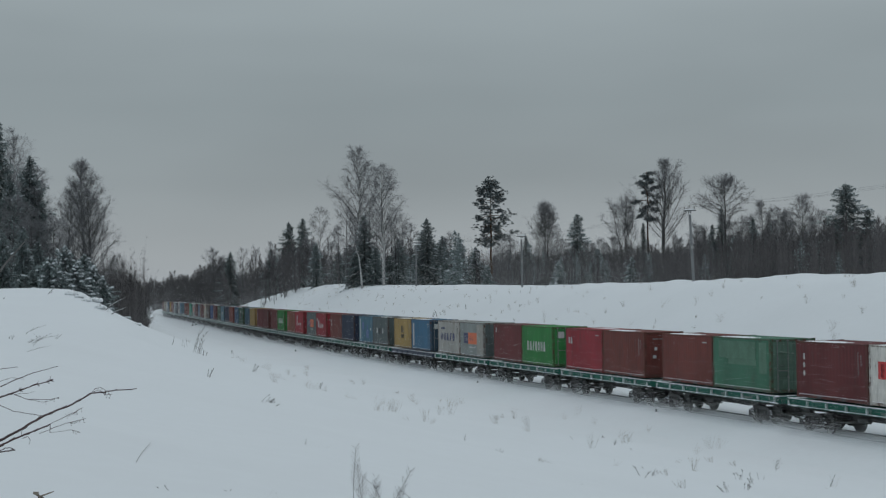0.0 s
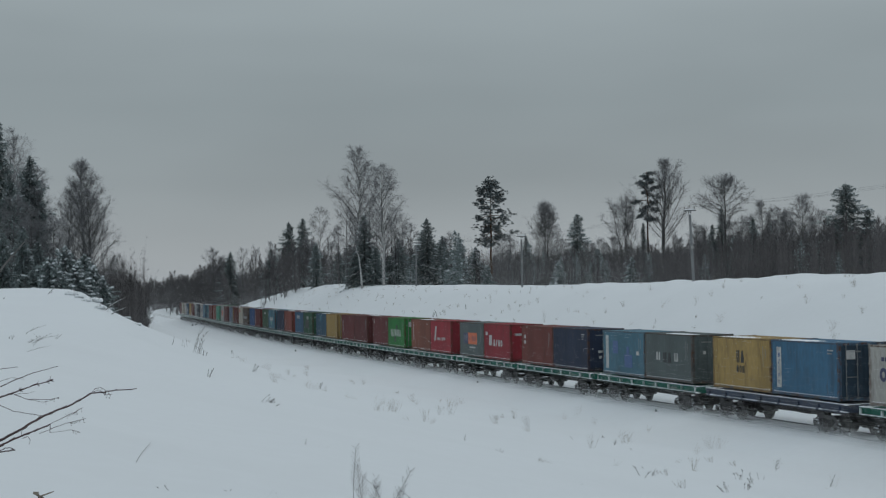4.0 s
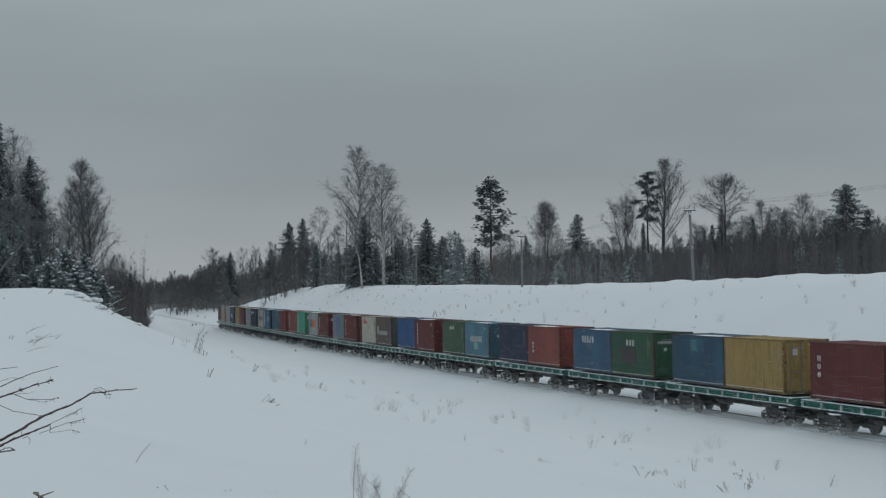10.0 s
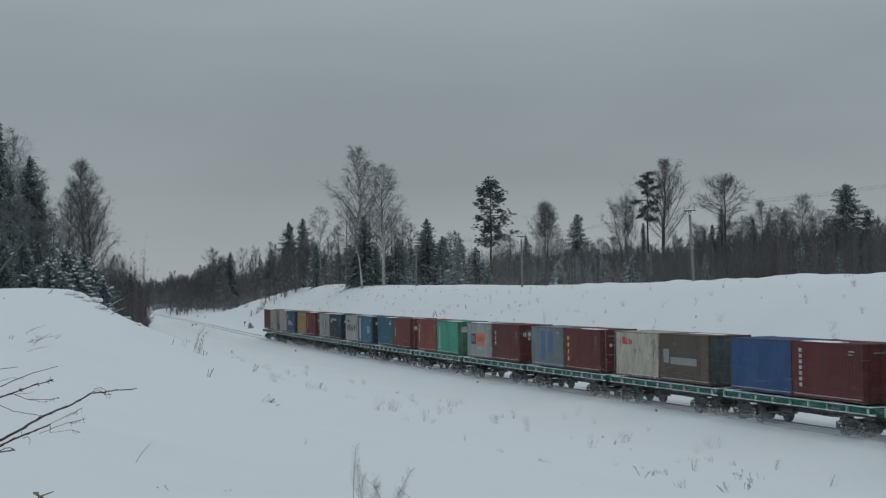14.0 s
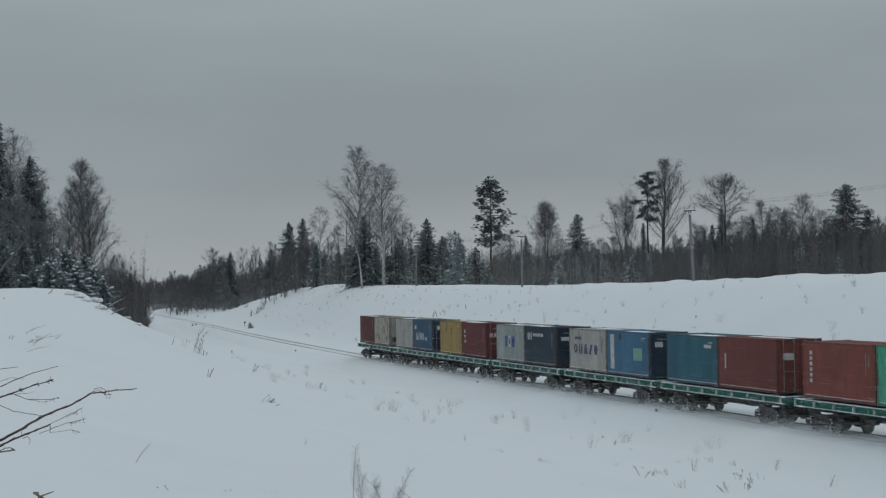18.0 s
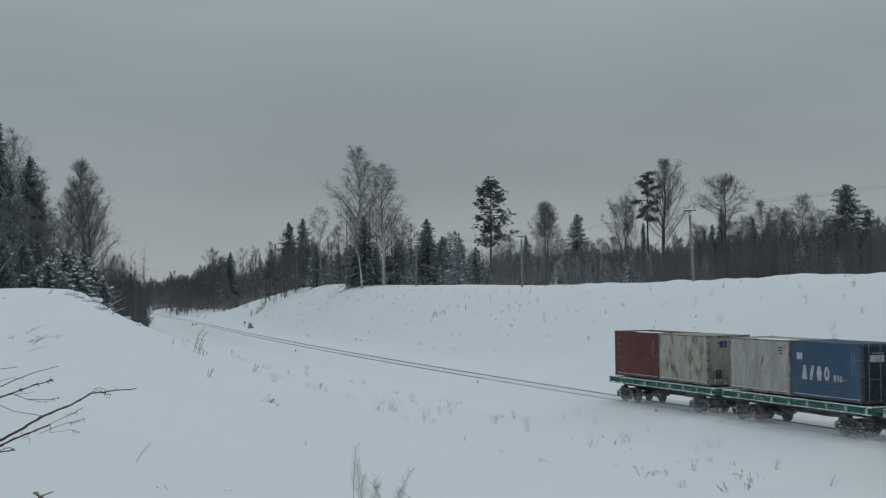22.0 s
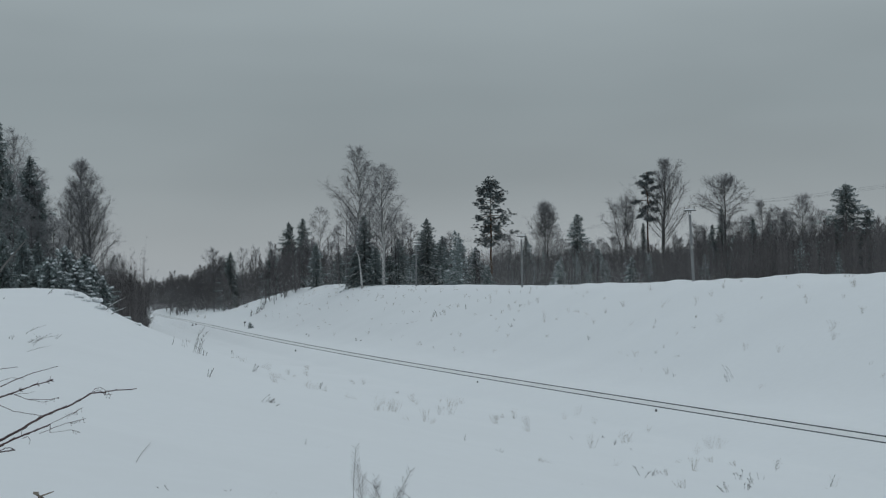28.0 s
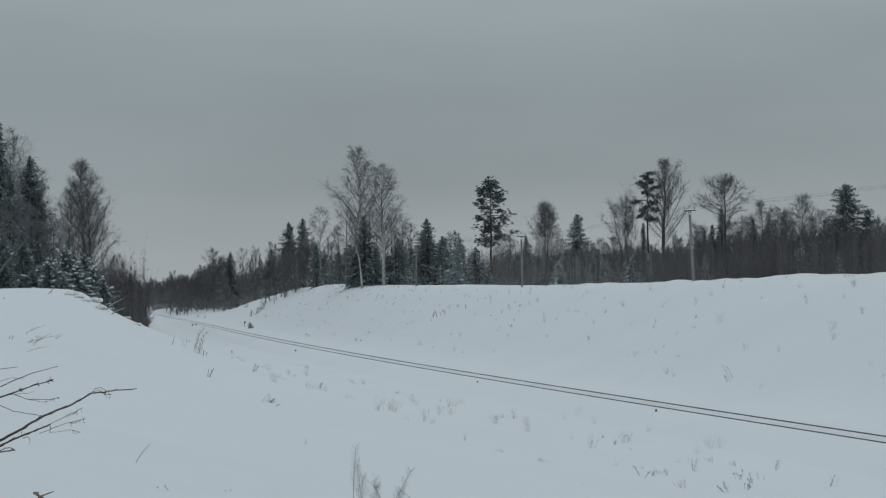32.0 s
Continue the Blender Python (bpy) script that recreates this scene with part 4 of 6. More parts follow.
def corrugated(length, z0, z1, period, depth):
    """An upright corrugated sheet in the xz plane, its ribs proud towards -y."""
    xs, n = [], int(round(length / period))
    p = length / n
    for i in range(n):
        x = -length / 2 + i * p
        xs += [(x, 0), (x + p * 0.36, 0), (x + p * 0.5, depth), (x + p * 0.86, depth)]
    xs.append((length / 2, 0))
    bm = B()
    lo = [bm.verts.new((x, y, z0)) for x, y in xs]
    hi = [bm.verts.new((x, y, z1)) for x, y in xs]
    for i in range(len(xs) - 1):
        bm.faces.new((lo[i], lo[i + 1], hi[i + 1], hi[i]))
    return bm


def build_container_meshes():
    lib("side_wall", corrugated(CL - 0.20, 0.15, CH - 0.09, 0.278, 0.0035))
    lib("end_wall", corrugated(CW - 0.20, 0.15, CH - 0.09, 0.25, 0.04))
    lib("corner_post", box(B(), -0.08, 0.08, -0.08, 0.08, 0.115, CH - 0.115, 0.012))
    lib("bottom_rail", box(B(), -CL / 2 + 0.16, CL / 2 - 0.16, -0.05, 0.03, 0.02, 0.16, 0.008))
    # solid block; its dark colour stands for the shade inside the pocket
    lib("fork_pocket", box(B(), -0.18, 0.18, -0.056, 0.0, 0.024, 0.138, 0.006))
    lib("top_rail", box(B(), -CL / 2 + 0.16, CL / 2 - 0.16, -0.03, 0.03, CH - 0.10, CH - 0.02, 0.008))
    lib("header", box(B(), -0.06, 0.06, -CW / 2 + 0.15, CW / 2 - 0.15, CH - 0.13, CH - 0.01, 0.01))
    lib("sill", box(B(), -0.06, 0.06, -CW / 2 + 0.15, CW / 2 - 0.15, 0.01, 0.15, 0.01))
    bm = box(B(), -0.089, 0.089, -0.081, 0.081, -0.059, 0.059, 0.008)
    rod(bm, (-0.02, -0.083, 0), (-0.02, -0.070, 0), 0.035, n=8)
    lib("corner_casting", bm)
    bm = corrugated(CL - 0.2, -CW / 2 + 0.05, CW / 2 - 0.05, 0.36, 0.025)
    bmesh.ops.rotate(bm, cent=(0, 0, 0), matrix=Matrix.Rotation(math.pi / 2, 3, "X"), verts=bm.verts)
    bmesh.ops.translate(bm, vec=(0, 0, CH - 0.045), verts=bm.verts)
    lib("roof", bm)
    bm = B()
    w = CW / 2 - 0.11
    box(bm, -0.025, 0.02, 0.005, w, 0.16, CH - 0.14, 0.006)
    for z in (0.16, 0.72, 1.28, 1.84):
        box(bm, 0.012, 0.045, 0.06, w - 0.05, z + 0.06, z + 0.50, 0.012)
    lib("door_leaf", bm)
    bm = rod(B(), (0.075, 0, 0.06), (0.075, 0, CH - 0.06), 0.019, n=8)
    for z in (0.10, 0.75, 1.6, CH - 0.12):
        box(bm, 0.035, 0.098, -0.05, 0.05, z, z + 0.06)
    box(bm, 0.085, 0.105, 0.0, 0.42, 1.05, 1.085)
    lib("locking_bar", bm)
    rnd = random.Random(5)
    for i in range(3):
        bm = B()
        n = 21
        p = (CL - 0.20) / n
        for j in range(n):
            if rnd.random() < (0.95, 0.8, 0.6)[i]:
                x = -(CL - 0.20) / 2 + p * (j + 0.68)
                h = rnd.uniform(0.045, 0.09)
                m = Matrix.Translation((x, -0.012, 0.158)) @ Matrix.Diagonal((p * 0.30, 0.042, h, 1))
                bmesh.ops.create_icosphere(bm, subdivisions=1, radius=1.0, matrix=m)
        box(bm, -CL / 2 + 0.2, CL / 2 - 0.2, -0.048, -0.028, 0.160, 0.172)
        lib("snow_ridge_%s" % "abc"[i], bm)
        bm = B()
        x0 = -CL / 2 + (0.1, 2.2, 0.6)[i]
        x1 = x0 + (3.4, 3.6, 4.6)[i]
        wide, off = ((1.0, -0.6), (0.7, -0.8), (0.5, 0.3))[i]
        nx, ny = 22, 9
        grid = []
        for a in range(nx + 1):
            for b in range(ny + 1):
                u, v = a / nx, b / ny
                edge = min(u, 1 - u, 0.25) * 4 * min(v, 1 - v, 0.2) * 5
                z = CH - 0.040 + 0.055 * edge ** 0.4 * (0.7 + 0.3 * math.sin(a * 1.3 + i) * math.cos(b * 1.7))
                grid.append(bm.verts.new((x0 + (x1 - x0) * u + rnd.gauss(0, 0.02) * (0 < a < nx), (v - 0.5) * wide + off + rnd.gauss(0, 0.03), z)))
        for a in range(nx):
            for b in range(ny):
                q = a * (ny + 1) + b
                bm.faces.new((grid[q], grid[q + ny + 1], grid[q + ny + 2], grid[q + 1]))
        lib("roof_snow_%s" % "abc"[i], bm)


build_container_meshes()


def logo_shape(w, h, kind):
    """One plain block of a logo: a ring, a slanted bar, a pair of bars, a half disc or a notched block."""
    bm = B()

    def slab(corners):
        lo = [bm.verts.new((x * w, -0.014, z * h)) for x, z in corners]
        hi = [bm.verts.new((x * w, 0.030, z * h)) for x, z in corners]
        bm.faces.new(lo)
        for i in range(len(lo)):
            j = (i + 1) % len(lo)
            bm.faces.new((lo[i], hi[i], hi[j], lo[j]))

    rim = [(0.5 + 0.5 * math.cos(a), 0.5 + 0.5 * math.sin(a)) for a in (6.2832 * (i + 0.5) / 10 for i in range(10))]
    if kind == 0:
        inner = [(0.5 + (x - 0.5) * 0.42, 0.5 + (z - 0.5) * 0.5) for x, z in rim]
        for i in range(10):
            slab([rim[i], rim[(i + 1) % 10], inner[(i + 1) % 10], inner[i]])
    elif kind == 1:
        slab([(0.0, 0), (0.5, 0), (1.0, 1), (0.5, 1)])
    elif kind == 2:
        slab([(0.05, 0), (0.36, 0), (0.36, 1), (0.05, 1)])
        slab([(0.62, 0), (0.95, 0), (0.95, 1), (0.62, 1)])
    elif kind == 3:
        slab([(0.25, 0), (0.75, 0), (1, 0.5), (0.75, 1), (0.25, 1), (0, 0.5)])
    else:
        slab([(0.0, 0), (1.0, 0), (0.72, 1), (0.28, 1)])
    return bm


def mark(parent, name, x0, z0, w, h, mat, letters=0, upright=False, end=False, label=""):
    """Plain bars on the camera-side wall (or on the door end): one plate, or one bar for each character."""
    n = letters or 1
    if end:
        x0 -= 1.05 if x0 >= 0 else 0.45
    cells = []
    for i in range(n):
        if n == 1:
            cells.append((x0, x0 + w, z0, z0 + h))
        elif upright:
            cells.append((x0, x0 + w, z0 + i * h / n, z0 + (i + 0.66) * h / n))
        else:
            cells.append((x0 + i * w / n, x0 + (i + 0.70) * w / n, z0, z0 + h))
    for turn, (a, b, c, d) in enumerate(cells):
        turn = (turn * 2 + n) % 5 if n > 1 and not end else 0
        sx, sz = round(b - a, 3), round(d - c, 3)
        key = "plate %s %s %s %s %s %s" % (end, sx, sz, n > 1, name == "slanted_emblem", turn)
        if key not in LIB:
            if end:
                lib(key, box(B(), 0.036, 0.050, 0, sx, 0, sz, 0.003))
            elif n > 1 and sz > 0.2 and sx > 0.12:
                lib(key, logo_shape(sx, sz, turn))
            else:
                bm = box(B(), 0, sx, -0.014, 0.030, 0, sz, 0.003)
                if name == "slanted_emblem":
                    for v in bm.verts:
                        v.co.x += 0.3 * v.co.z
                lib(key, bm)
        at = Matrix.Translation((CL / 2, a, c) if end else (a, -CW / 2 + 0.006, c))
        use(key, parent, MARK[mat], at, name, label)


def container(spec, rnd):
    """A twenty-foot box; spec: colour, words of its label, markings, colour of its doors."""
    colour, words, marks = spec[0], spec[1], spec[2]
    mat = PAINT[colour]
    door = PAINT[spec[3]] if len(spec) > 3 else mat
    frame_mat = FRAME[colour]
    e = new("shipping_container")
    tagged(e, words, "shipping container", "containers of the train")
    T = Matrix.Translation
    flip = Matrix.Rotation(math.pi, 4, "Z")
    use("side_wall", e, mat, T((0, -CW / 2 + 0.006, 0)))
    use("side_wall", e, mat, T((0, CW / 2 - 0.006, 0)) @ flip)
    use("end_wall", e, mat, T((-CL / 2 + 0.012, 0, 0)) @ Matrix.Rotation(-math.pi / 2, 4, "Z"))
    use("roof", e, mat)
    for sx in (-1, 1):
        for sy in (-1, 1):
            use("corner_post", e, frame_mat, T((sx * (CL / 2 - 0.08), sy * (CW / 2 - 0.08), 0)))
            for z in (0.059, CH - 0.059):
                use("corner_casting", e, frame_mat, T((sx * (CL / 2 - 0.084), sy * (CW / 2 - 0.077), z)) @ (flip if sy > 0 else Matrix()))
        use("header", e, frame_mat, T((sx * (CL / 2 - 0.065), 0, 0)))
        use("sill", e, frame_mat, T((sx * (CL / 2 - 0.065), 0, 0)))
    for m in (T((0, -CW / 2 + 0.055, 0)), T((0, CW / 2 - 0.055, 0)) @ flip):
        use("bottom_rail", e, frame_mat, m)
        use("top_rail", e, frame_mat, m)
        for x in (-1.03, 1.03):
            use("fork_pocket", e, METAL_DARK, m @ T((x, 0, 0)), label="dark solid block for a shaded fork-lift pocket")
    pale_bars = rnd.random() < 0.45
    for sy in (1, -1):
        leaf = use("door_leaf", e, door, T((CL / 2 - 0.03, 0, 0)) @ Matrix.Diagonal((1, sy, 1, 1)))
        for yy in (0.30, 0.86):
            use("locking_bar", leaf, ROD_STEEL if pale_bars else door, T((0, yy, 0)) @ Matrix.Diagonal((1, -1 if yy > 0.5 else 1, 1, 1)))
    i = rnd.choice("aab" if colour != "grey" else "abc")
    use("snow_ridge_" + i, e, SNOW_FRESH, T((0, -CW / 2 + 0.052, 0)), "snow_ridge", "snow caught along the bottom rail")
    if rnd.random() < 0.55:
        use("roof_snow_" + rnd.choice("abc"), e, SNOW_FRESH, None, "roof_snow", "thin snow on the roof")
    for mk in marks:
        mark(e, *mk)
    # small code bars near the front top corner, on the wall and on the door
    if rnd.random() < 0.75:
        c = "white" if colour not in ("lightgrey", "beige", "white", "stained") else "black"
        x = rnd.uniform(1.75, 2.15)
        column = rnd.random() < 0.45
        if column:
            mark(e, "code_bar", 2.25, 1.25, 0.045, 1.0, "grey" if c == "white" else c, 9, True)
            mark(e, "code_bar", 2.48, 1.65, 0.045, 0.5, "grey" if c == "white" else c, 4, True)
        for j in range(0 if column else rnd.randint(1, 3)):
            mark(e, "code_bar", x + 0.1 * (j > 1), 2.2 - 0.14 * j, (0.52, 0.4, 0.26)[j], 0.055, "grey" if c == "white" and j else c, (7, 5, 3)[j])
        mark(e, "code_bar", 0.35, 2.16, 0.6, 0.06, "grey" if c == "white" else c, 7, False, True)
        if rnd.random() < 0.6:
            mark(e, "door_label", 0.45, 1.55, 0.16, 0.18, "white", 0, False, True)
    return e


def side_sill_mesh():
    """The wagon's long side beam: web and flanges."""
    bm = B()
    y = -1.36
    h = 13.4 / 2
    z1 = BASE - 0.10
    box(bm, -h, h, y + 0.10, y + 0.13, z1 - 0.31, z1)
    box(bm, -h, h, y - 0.03, y + 0.14, z1 - 0.035, z1 + 0.005)
    box(bm, -h, h, y - 0.02, y + 0.12, z1 - 0.335, z1 - 0.305)
    return bm


def build_wagon_meshes():
    lib("side_sill", side_sill_mesh())
    lib("rib", box(B(), -0.05, 0.05, -1.375, -1.26, BASE - 0.406, BASE - 0.136, 0.012))
    bm = B()
    y, h, z1 = -1.36, 6.7, BASE - 0.10
    box(bm, -h, h, y + 0.03, y + 0.06, z1 - 0.36, z1)
    box(bm, -h, h, y - 0.05, y + 0.10, z1 - 0.04, z1 + 0.005)
    box(bm, -h, h, y - 0.05, y + 0.10, z1 - 0.36, z1 - 0.33)
    for i in range(8):
        x = -6.3 + 1.8 * i
        box(bm, x - 0.09, x + 0.09, y - 0.06, y + 0.03, z1 - 0.33, z1 - 0.10, 0.01)
    lib("plain_sill", bm)
    lib("wagon_code", box(B(), 0, 0.08, -1.27, -1.255, BASE - 0.34, BASE - 0.27))
    lib("end_beam", box(B(), -0.09, 0.09, -1.30, 1.30, BASE - 0.46, BASE - 0.10, 0.015))
    bm = box(B(), -6.55, 6.55, -1.28, 1.28, BASE - 0.16, BASE - 0.112)
    for i in range(9):
        x = -6 + 1.5 * i
        box(bm, x - 0.05, x + 0.05, -1.28, 1.28, BASE - 0.40, BASE - 0.161)
    lib("deck", bm)
    bm = B()
    for yy in (-0.20, 0.20):
        box(bm, -6.5, 6.5, yy - 0.07, yy + 0.07, BASE - 0.70, BASE - 0.17)
    box(bm, -3.0, 3.0, -0.19, 0.19, BASE - 0.86, BASE - 0.70)
    lib("centre_beam", bm)
    bm = rod(B(), (-0.45, 0.62, 0.72), (0.45, 0.62, 0.72), 0.19, n=12)
    lib("air_tank", bm)
    lib("brake_cylinder", rod(B(), (-1.4, -0.8, 0.80), (-0.6, -0.8, 0.80), 0.14, n=10))
    bm = box(B(), 6.70, 7.05, -0.12, 0.12, 0.88, 1.12, 0.02)
    box(bm, 7.02, 7.33, -0.19, 0.17, 0.84, 1.20, 0.04)
    lib("coupler", bm)
    bm = rod(B(), (6.72, 0.35, 0.95), (6.98, 0.35, 0.55), 0.03, n=6)
    rod(bm, (6.98, 0.35, 0.55), (7.25, 0.30, 0.75), 0.03, n=6)
    lib("air_hose", bm)
    # running gear
    for sg, key in ((1, "side_frame"),):
        bm = B()
        chords = ([(-1.16, 0.60), (-0.55, 0.86), (0.55, 0.86), (1.16, 0.60), (1.10, 0.48), (0.48, 0.71), (-0.48, 0.71), (-1.10, 0.48)],
                  [(-0.76, 0.46), (-0.44, 0.19), (0.44, 0.19), (0.76, 0.46), (0.62, 0.50), (0.36, 0.31), (-0.36, 0.31), (-0.62, 0.50)])
        for prof in chords:
            va = [bm.verts.new((x, -0.09, z)) for x, z in prof]
            vb = [bm.verts.new((x, 0.09, z)) for x, z in prof]
            bm.faces.new(va)
            bm.faces.new(vb[::-1])
            for i in range(len(prof)):
                j = (i + 1) % len(prof)
                bm.faces.new((va[i], vb[i], vb[j], va[j]))
        for x in (-0.41, 0.41):
            box(bm, x - 0.045, x + 0.045, -0.085, 0.085, 0.28, 0.73, 0.01)
        for x in (-0.925, 0.925):
            rod(bm, (x, -0.18, 0.475), (x, 0.05, 0.475), 0.135, 0.12, 12)
            box(bm, x - 0.2, x + 0.2, -0.13, 0.10, 0.50, 0.66, 0.02)
        lib(key, bm)
    bm = B()
    rings = []
    for j in range(11):
        rings.append([bm.verts.new(((0.088 if j % 2 else 0.066) * math.cos(0.6283 * k), (0.088 if j % 2 else 0.066) * math.sin(0.6283 * k), 0.27 + 0.04 * j)) for k in range(10)])
    for lo, hi in zip(rings[:-1], rings[1:]):
        for k in range(10):
            bm.faces.new((lo[k], lo[(k + 1) % 10], hi[(k + 1) % 10], hi[k]))
    lib("spring", bm)
    bm = box(B(), -0.21, 0.21, -1.10, 1.10, 0.66, 0.82, 0.03)
    rod(bm, (0, 0, 0.80), (0, 0, 0.90), 0.22, n=12)
    lib("bolster", bm)
    bm = rod(B(), (0, -1.0, 0), (0, 1.0, 0), 0.08, n=10)
    for sg in (-1, 1):
        y = sg * 0.79
        rod(bm, (0, y - 0.065, 0), (0, y + 0.065, 0), 0.475, n=20)
        rod(bm, (0, y - sg * 0.065, 0), (0, y - sg * 0.095, 0), 0.505, n=20)
        rod(bm, (0, y - 0.10, 0), (0, y + 0.10, 0), 0.15, n=12)
        for a in range(5):
            t = a * 6.283 / 5
            rod(bm, (0.27 * math.cos(t), y + sg * 0.05, 0.27 * math.sin(t)), (0.27 * math.cos(t), y + sg * 0.072, 0.27 * math.sin(t)), 0.07, n=8)
    lib("wheelset", bm)
    lib("brake_beam", box(B(), -0.04, 0.04, -0.95, 0.95, 0.34, 0.44, 0.01))
    rnd = random.Random(9)
    for i in range(2):
        bm = box(B(), -6.68, 6.68, -1.392, -1.25, BASE - 0.094, BASE - 0.068, 0.01)
        x = -6.65
        while x < 6.55:
            w = rnd.uniform(0.18, 0.9)
            if rnd.random() < 0.96:
                m = Matrix.Translation((x + w / 2, -1.315 + rnd.gauss(0, 0.008), BASE - 0.10)) @ Matrix.Diagonal((w * 0.72, 0.078, rnd.uniform(0.035, 0.06), 1))
                bmesh.ops.create_icosphere(bm, subdivisions=1, radius=1.0, matrix=m)
            x += w
        box(bm, -6.66, 6.66, -1.386, -1.30, BASE - 0.4045, BASE - 0.386, 0.004)
        x = -6.65
        while x < 6.55:
            w = rnd.uniform(0.3, 1.2)
            if rnd.random() < 0.75:
                m = Matrix.Translation((x + w / 2, -1.345, BASE - 0.405)) @ Matrix.Diagonal((w * 0.55, 0.055, rnd.uniform(0.02, 0.045), 1))
                bmesh.ops.create_icosphere(bm, subdivisions=1, radius=1.0, matrix=m)
            x += w
        lib("sill_snow_%s" % "ab"[i], bm)
    bm = B()
    for x in (-6.62, 6.62):
        for j in range(9):
            m = Matrix.Translation((x + rnd.gauss(0, 0.02), -1.2 + 0.3 * j, BASE - 0.10)) @ Matrix.Diagonal((0.12, 0.2, rnd.uniform(0.02, 0.06), 1))
            bmesh.ops.create_icosphere(bm, subdivisions=1, radius=1.0, matrix=m)
    lib("deck_snow", bm)
    bm = B()
    for x in (-0.925, 0.925):
        for j in range(5):
            m = Matrix.Translation((x + rnd.uniform(-0.25, 0.25), -0.10 + rnd.gauss(0, 0.02), rnd.uniform(0.40, 0.72))) @ Matrix.Diagonal((rnd.uniform(0.04, 0.11), 0.05, rnd.uniform(0.02, 0.06), 1))
            bmesh.ops.create_icosphere(bm, subdivisions=1, radius=1.0, matrix=m)
    lib("frame_snow", bm)


build_wagon_meshes()
WHEELSETS = []


def wagon(k, rnd):
    blue = k == 5
    mat = WAGON_BLUE if blue else WAGON_GREEN
    e = new("flat_wagon")
    tagged(e, "dark blue-grey flat wagon with straight sills, carrying two containers" if blue else "green flat wagon with ribbed snowy side sills, carrying two containers", "flat wagon", "wagons of the train")
    T, flip = Matrix.Translation, Matrix.Rotation(math.pi, 4, "Z")
    for m in (Matrix(), flip):
        sill = use("plain_sill" if blue else "side_sill", e, mat, m, "side_sill")
        for i in range(0 if blue else 9):
            use("rib", sill, RIB_PAINT, T((-6.63 + 1.6575 * i, 0, 0)))
        use("sill_snow_" + rnd.choice("ab"), sill, SNOW_FRESH, None, "sill_snow", "snow lying along the sill")
        use("coupler", e, GEAR, m)
        use("air_hose", e, GEAR, m)
        use("end_beam", e, mat, T((6.61 if m == Matrix() else -6.61, 0, 0)))
    use("deck", e, mat)
    use("deck_snow", e, SNOW_FRESH, None, None, "snow on the deck ends")
    use("centre_beam", e, GEAR)
    use("air_tank", e, GEAR)
    use("brake_cylinder", e, GEAR)
    for j in range(2 if not blue else 1):
        for i in range(6 + j):
            use("wagon_code", e, MARK["grey"], T((1.0 + j * 2.4 + i * 0.13, 0, 0)), "code_bar")
    for bx in (-4.86, 4.86):
        bogie = new("bogie")
        bogie.parent = e
        bogie.matrix_basis = T((bx, 0, 0))
        for sg in (-1, 1):
            m = T((0, sg * 1.04, 0)) @ (Matrix() if sg < 0 else flip)
            use("side_frame", bogie, GEAR, m)
            for x in (-0.2, 0.0, 0.2):
                use("spring", bogie, GEAR, T((x, sg * 1.04, 0)))
            use("frame_snow", bogie, TREAD_SNOW, m, None, "snow caked on the side frame")
        use("bolster", bogie, GEAR)
        for wx in (-0.925, 0.925):
            use("brake_beam", bogie, GEAR, T((wx * 0.42, 0, 0)))
            w = use("wheelset", bogie, WHEEL, T((wx, 0, 0.475)))
            WHEELSETS.append((k, w, wx))
    return e


def two_panel_logo():
    return [("logo_panel", -1.95, 0.98, 1.15, 0.80, "navy"), ("logo_panel", -0.80, 0.95, 2.15, 0.86, "orange"), ("logo_letter", -1.78, 1.17, 0.85, 0.42, "white", 3),
            ("logo_letter", -0.60, 1.20, 1.8, 0.38, "navy", 7), ("logo_bar", -0.55, 0.66, 1.6, 0.11, "white", 8)]


def ladder(mat="white", x=-2.38, z=1.1, h=1.15, n=3, w=0.16):
    return [("side_letter", x, z, w, h, mat, n, True)]


GREEN_BOX_LETTERS = [("logo_letter", -1.9, 0.95, 3.7, 0.62, "white", 7), ("white_panel", 0.22, 1.85, 0.42, 0.42, "white", 0, False, True)]
GREY_BOX_LETTERS = [("logo_letter", -2.2, 1.05, 4.1, 0.60, "navy", 5), ("owner_bar", -2.05, 1.92, 1.1, 0.17, "navy", 4)]
PAIRS = []
PAIRS.append((("maroon", "maroon corrugated container with faded white letters", ladder(z=1.0, n=3)), ("white", "dirty white container with a red emblem", [("emblem", -2.3, 1.15, 0.7, 0.75, "red"), ("emblem", -2.08, 1.25, 0.24, 0.55, "navy")])))
PAIRS.append((("redbrown", "red-brown corrugated container with few markings", []), ("palegreen", "faded pale green container with repainted patches", [("repaint", -2.35, 1.55, 3.9, 0.86, "sage"), ("repaint", -1.3, 1.25, 2.9, 0.296, "sage"), ("repaint", 1.9, 0.9, 0.75, 1.5, "sage")], "sage")))
PAIRS.append((("red", "dull red container with a white emblem", [("logo_letter", -2.55, 1.62, 0.75, 0.42, "white", 2)]), ("redbrown", "red-brown container with rusty doors", [("door_label", 0.35, 1.1, 0.2, 0.18, "white", 0, False, True)])))
PAIRS.append((("maroon", "maroon container with a small white code", [("code_bar", -2.5, 2.0, 0.2, 0.35, "white", 3, True)]), ("green", "bright green container with large white letter bars", GREEN_BOX_LETTERS)))
PAIRS.append((("lightgrey", "light grey rust-stained container with dark blue letter bars", GREY_BOX_LETTERS), ("grey", "grey container with navy and orange panels", two_panel_logo() + [("repaint", 1.36, 0.2, 1.5, 2.25, "pale")], "darkgrey")))
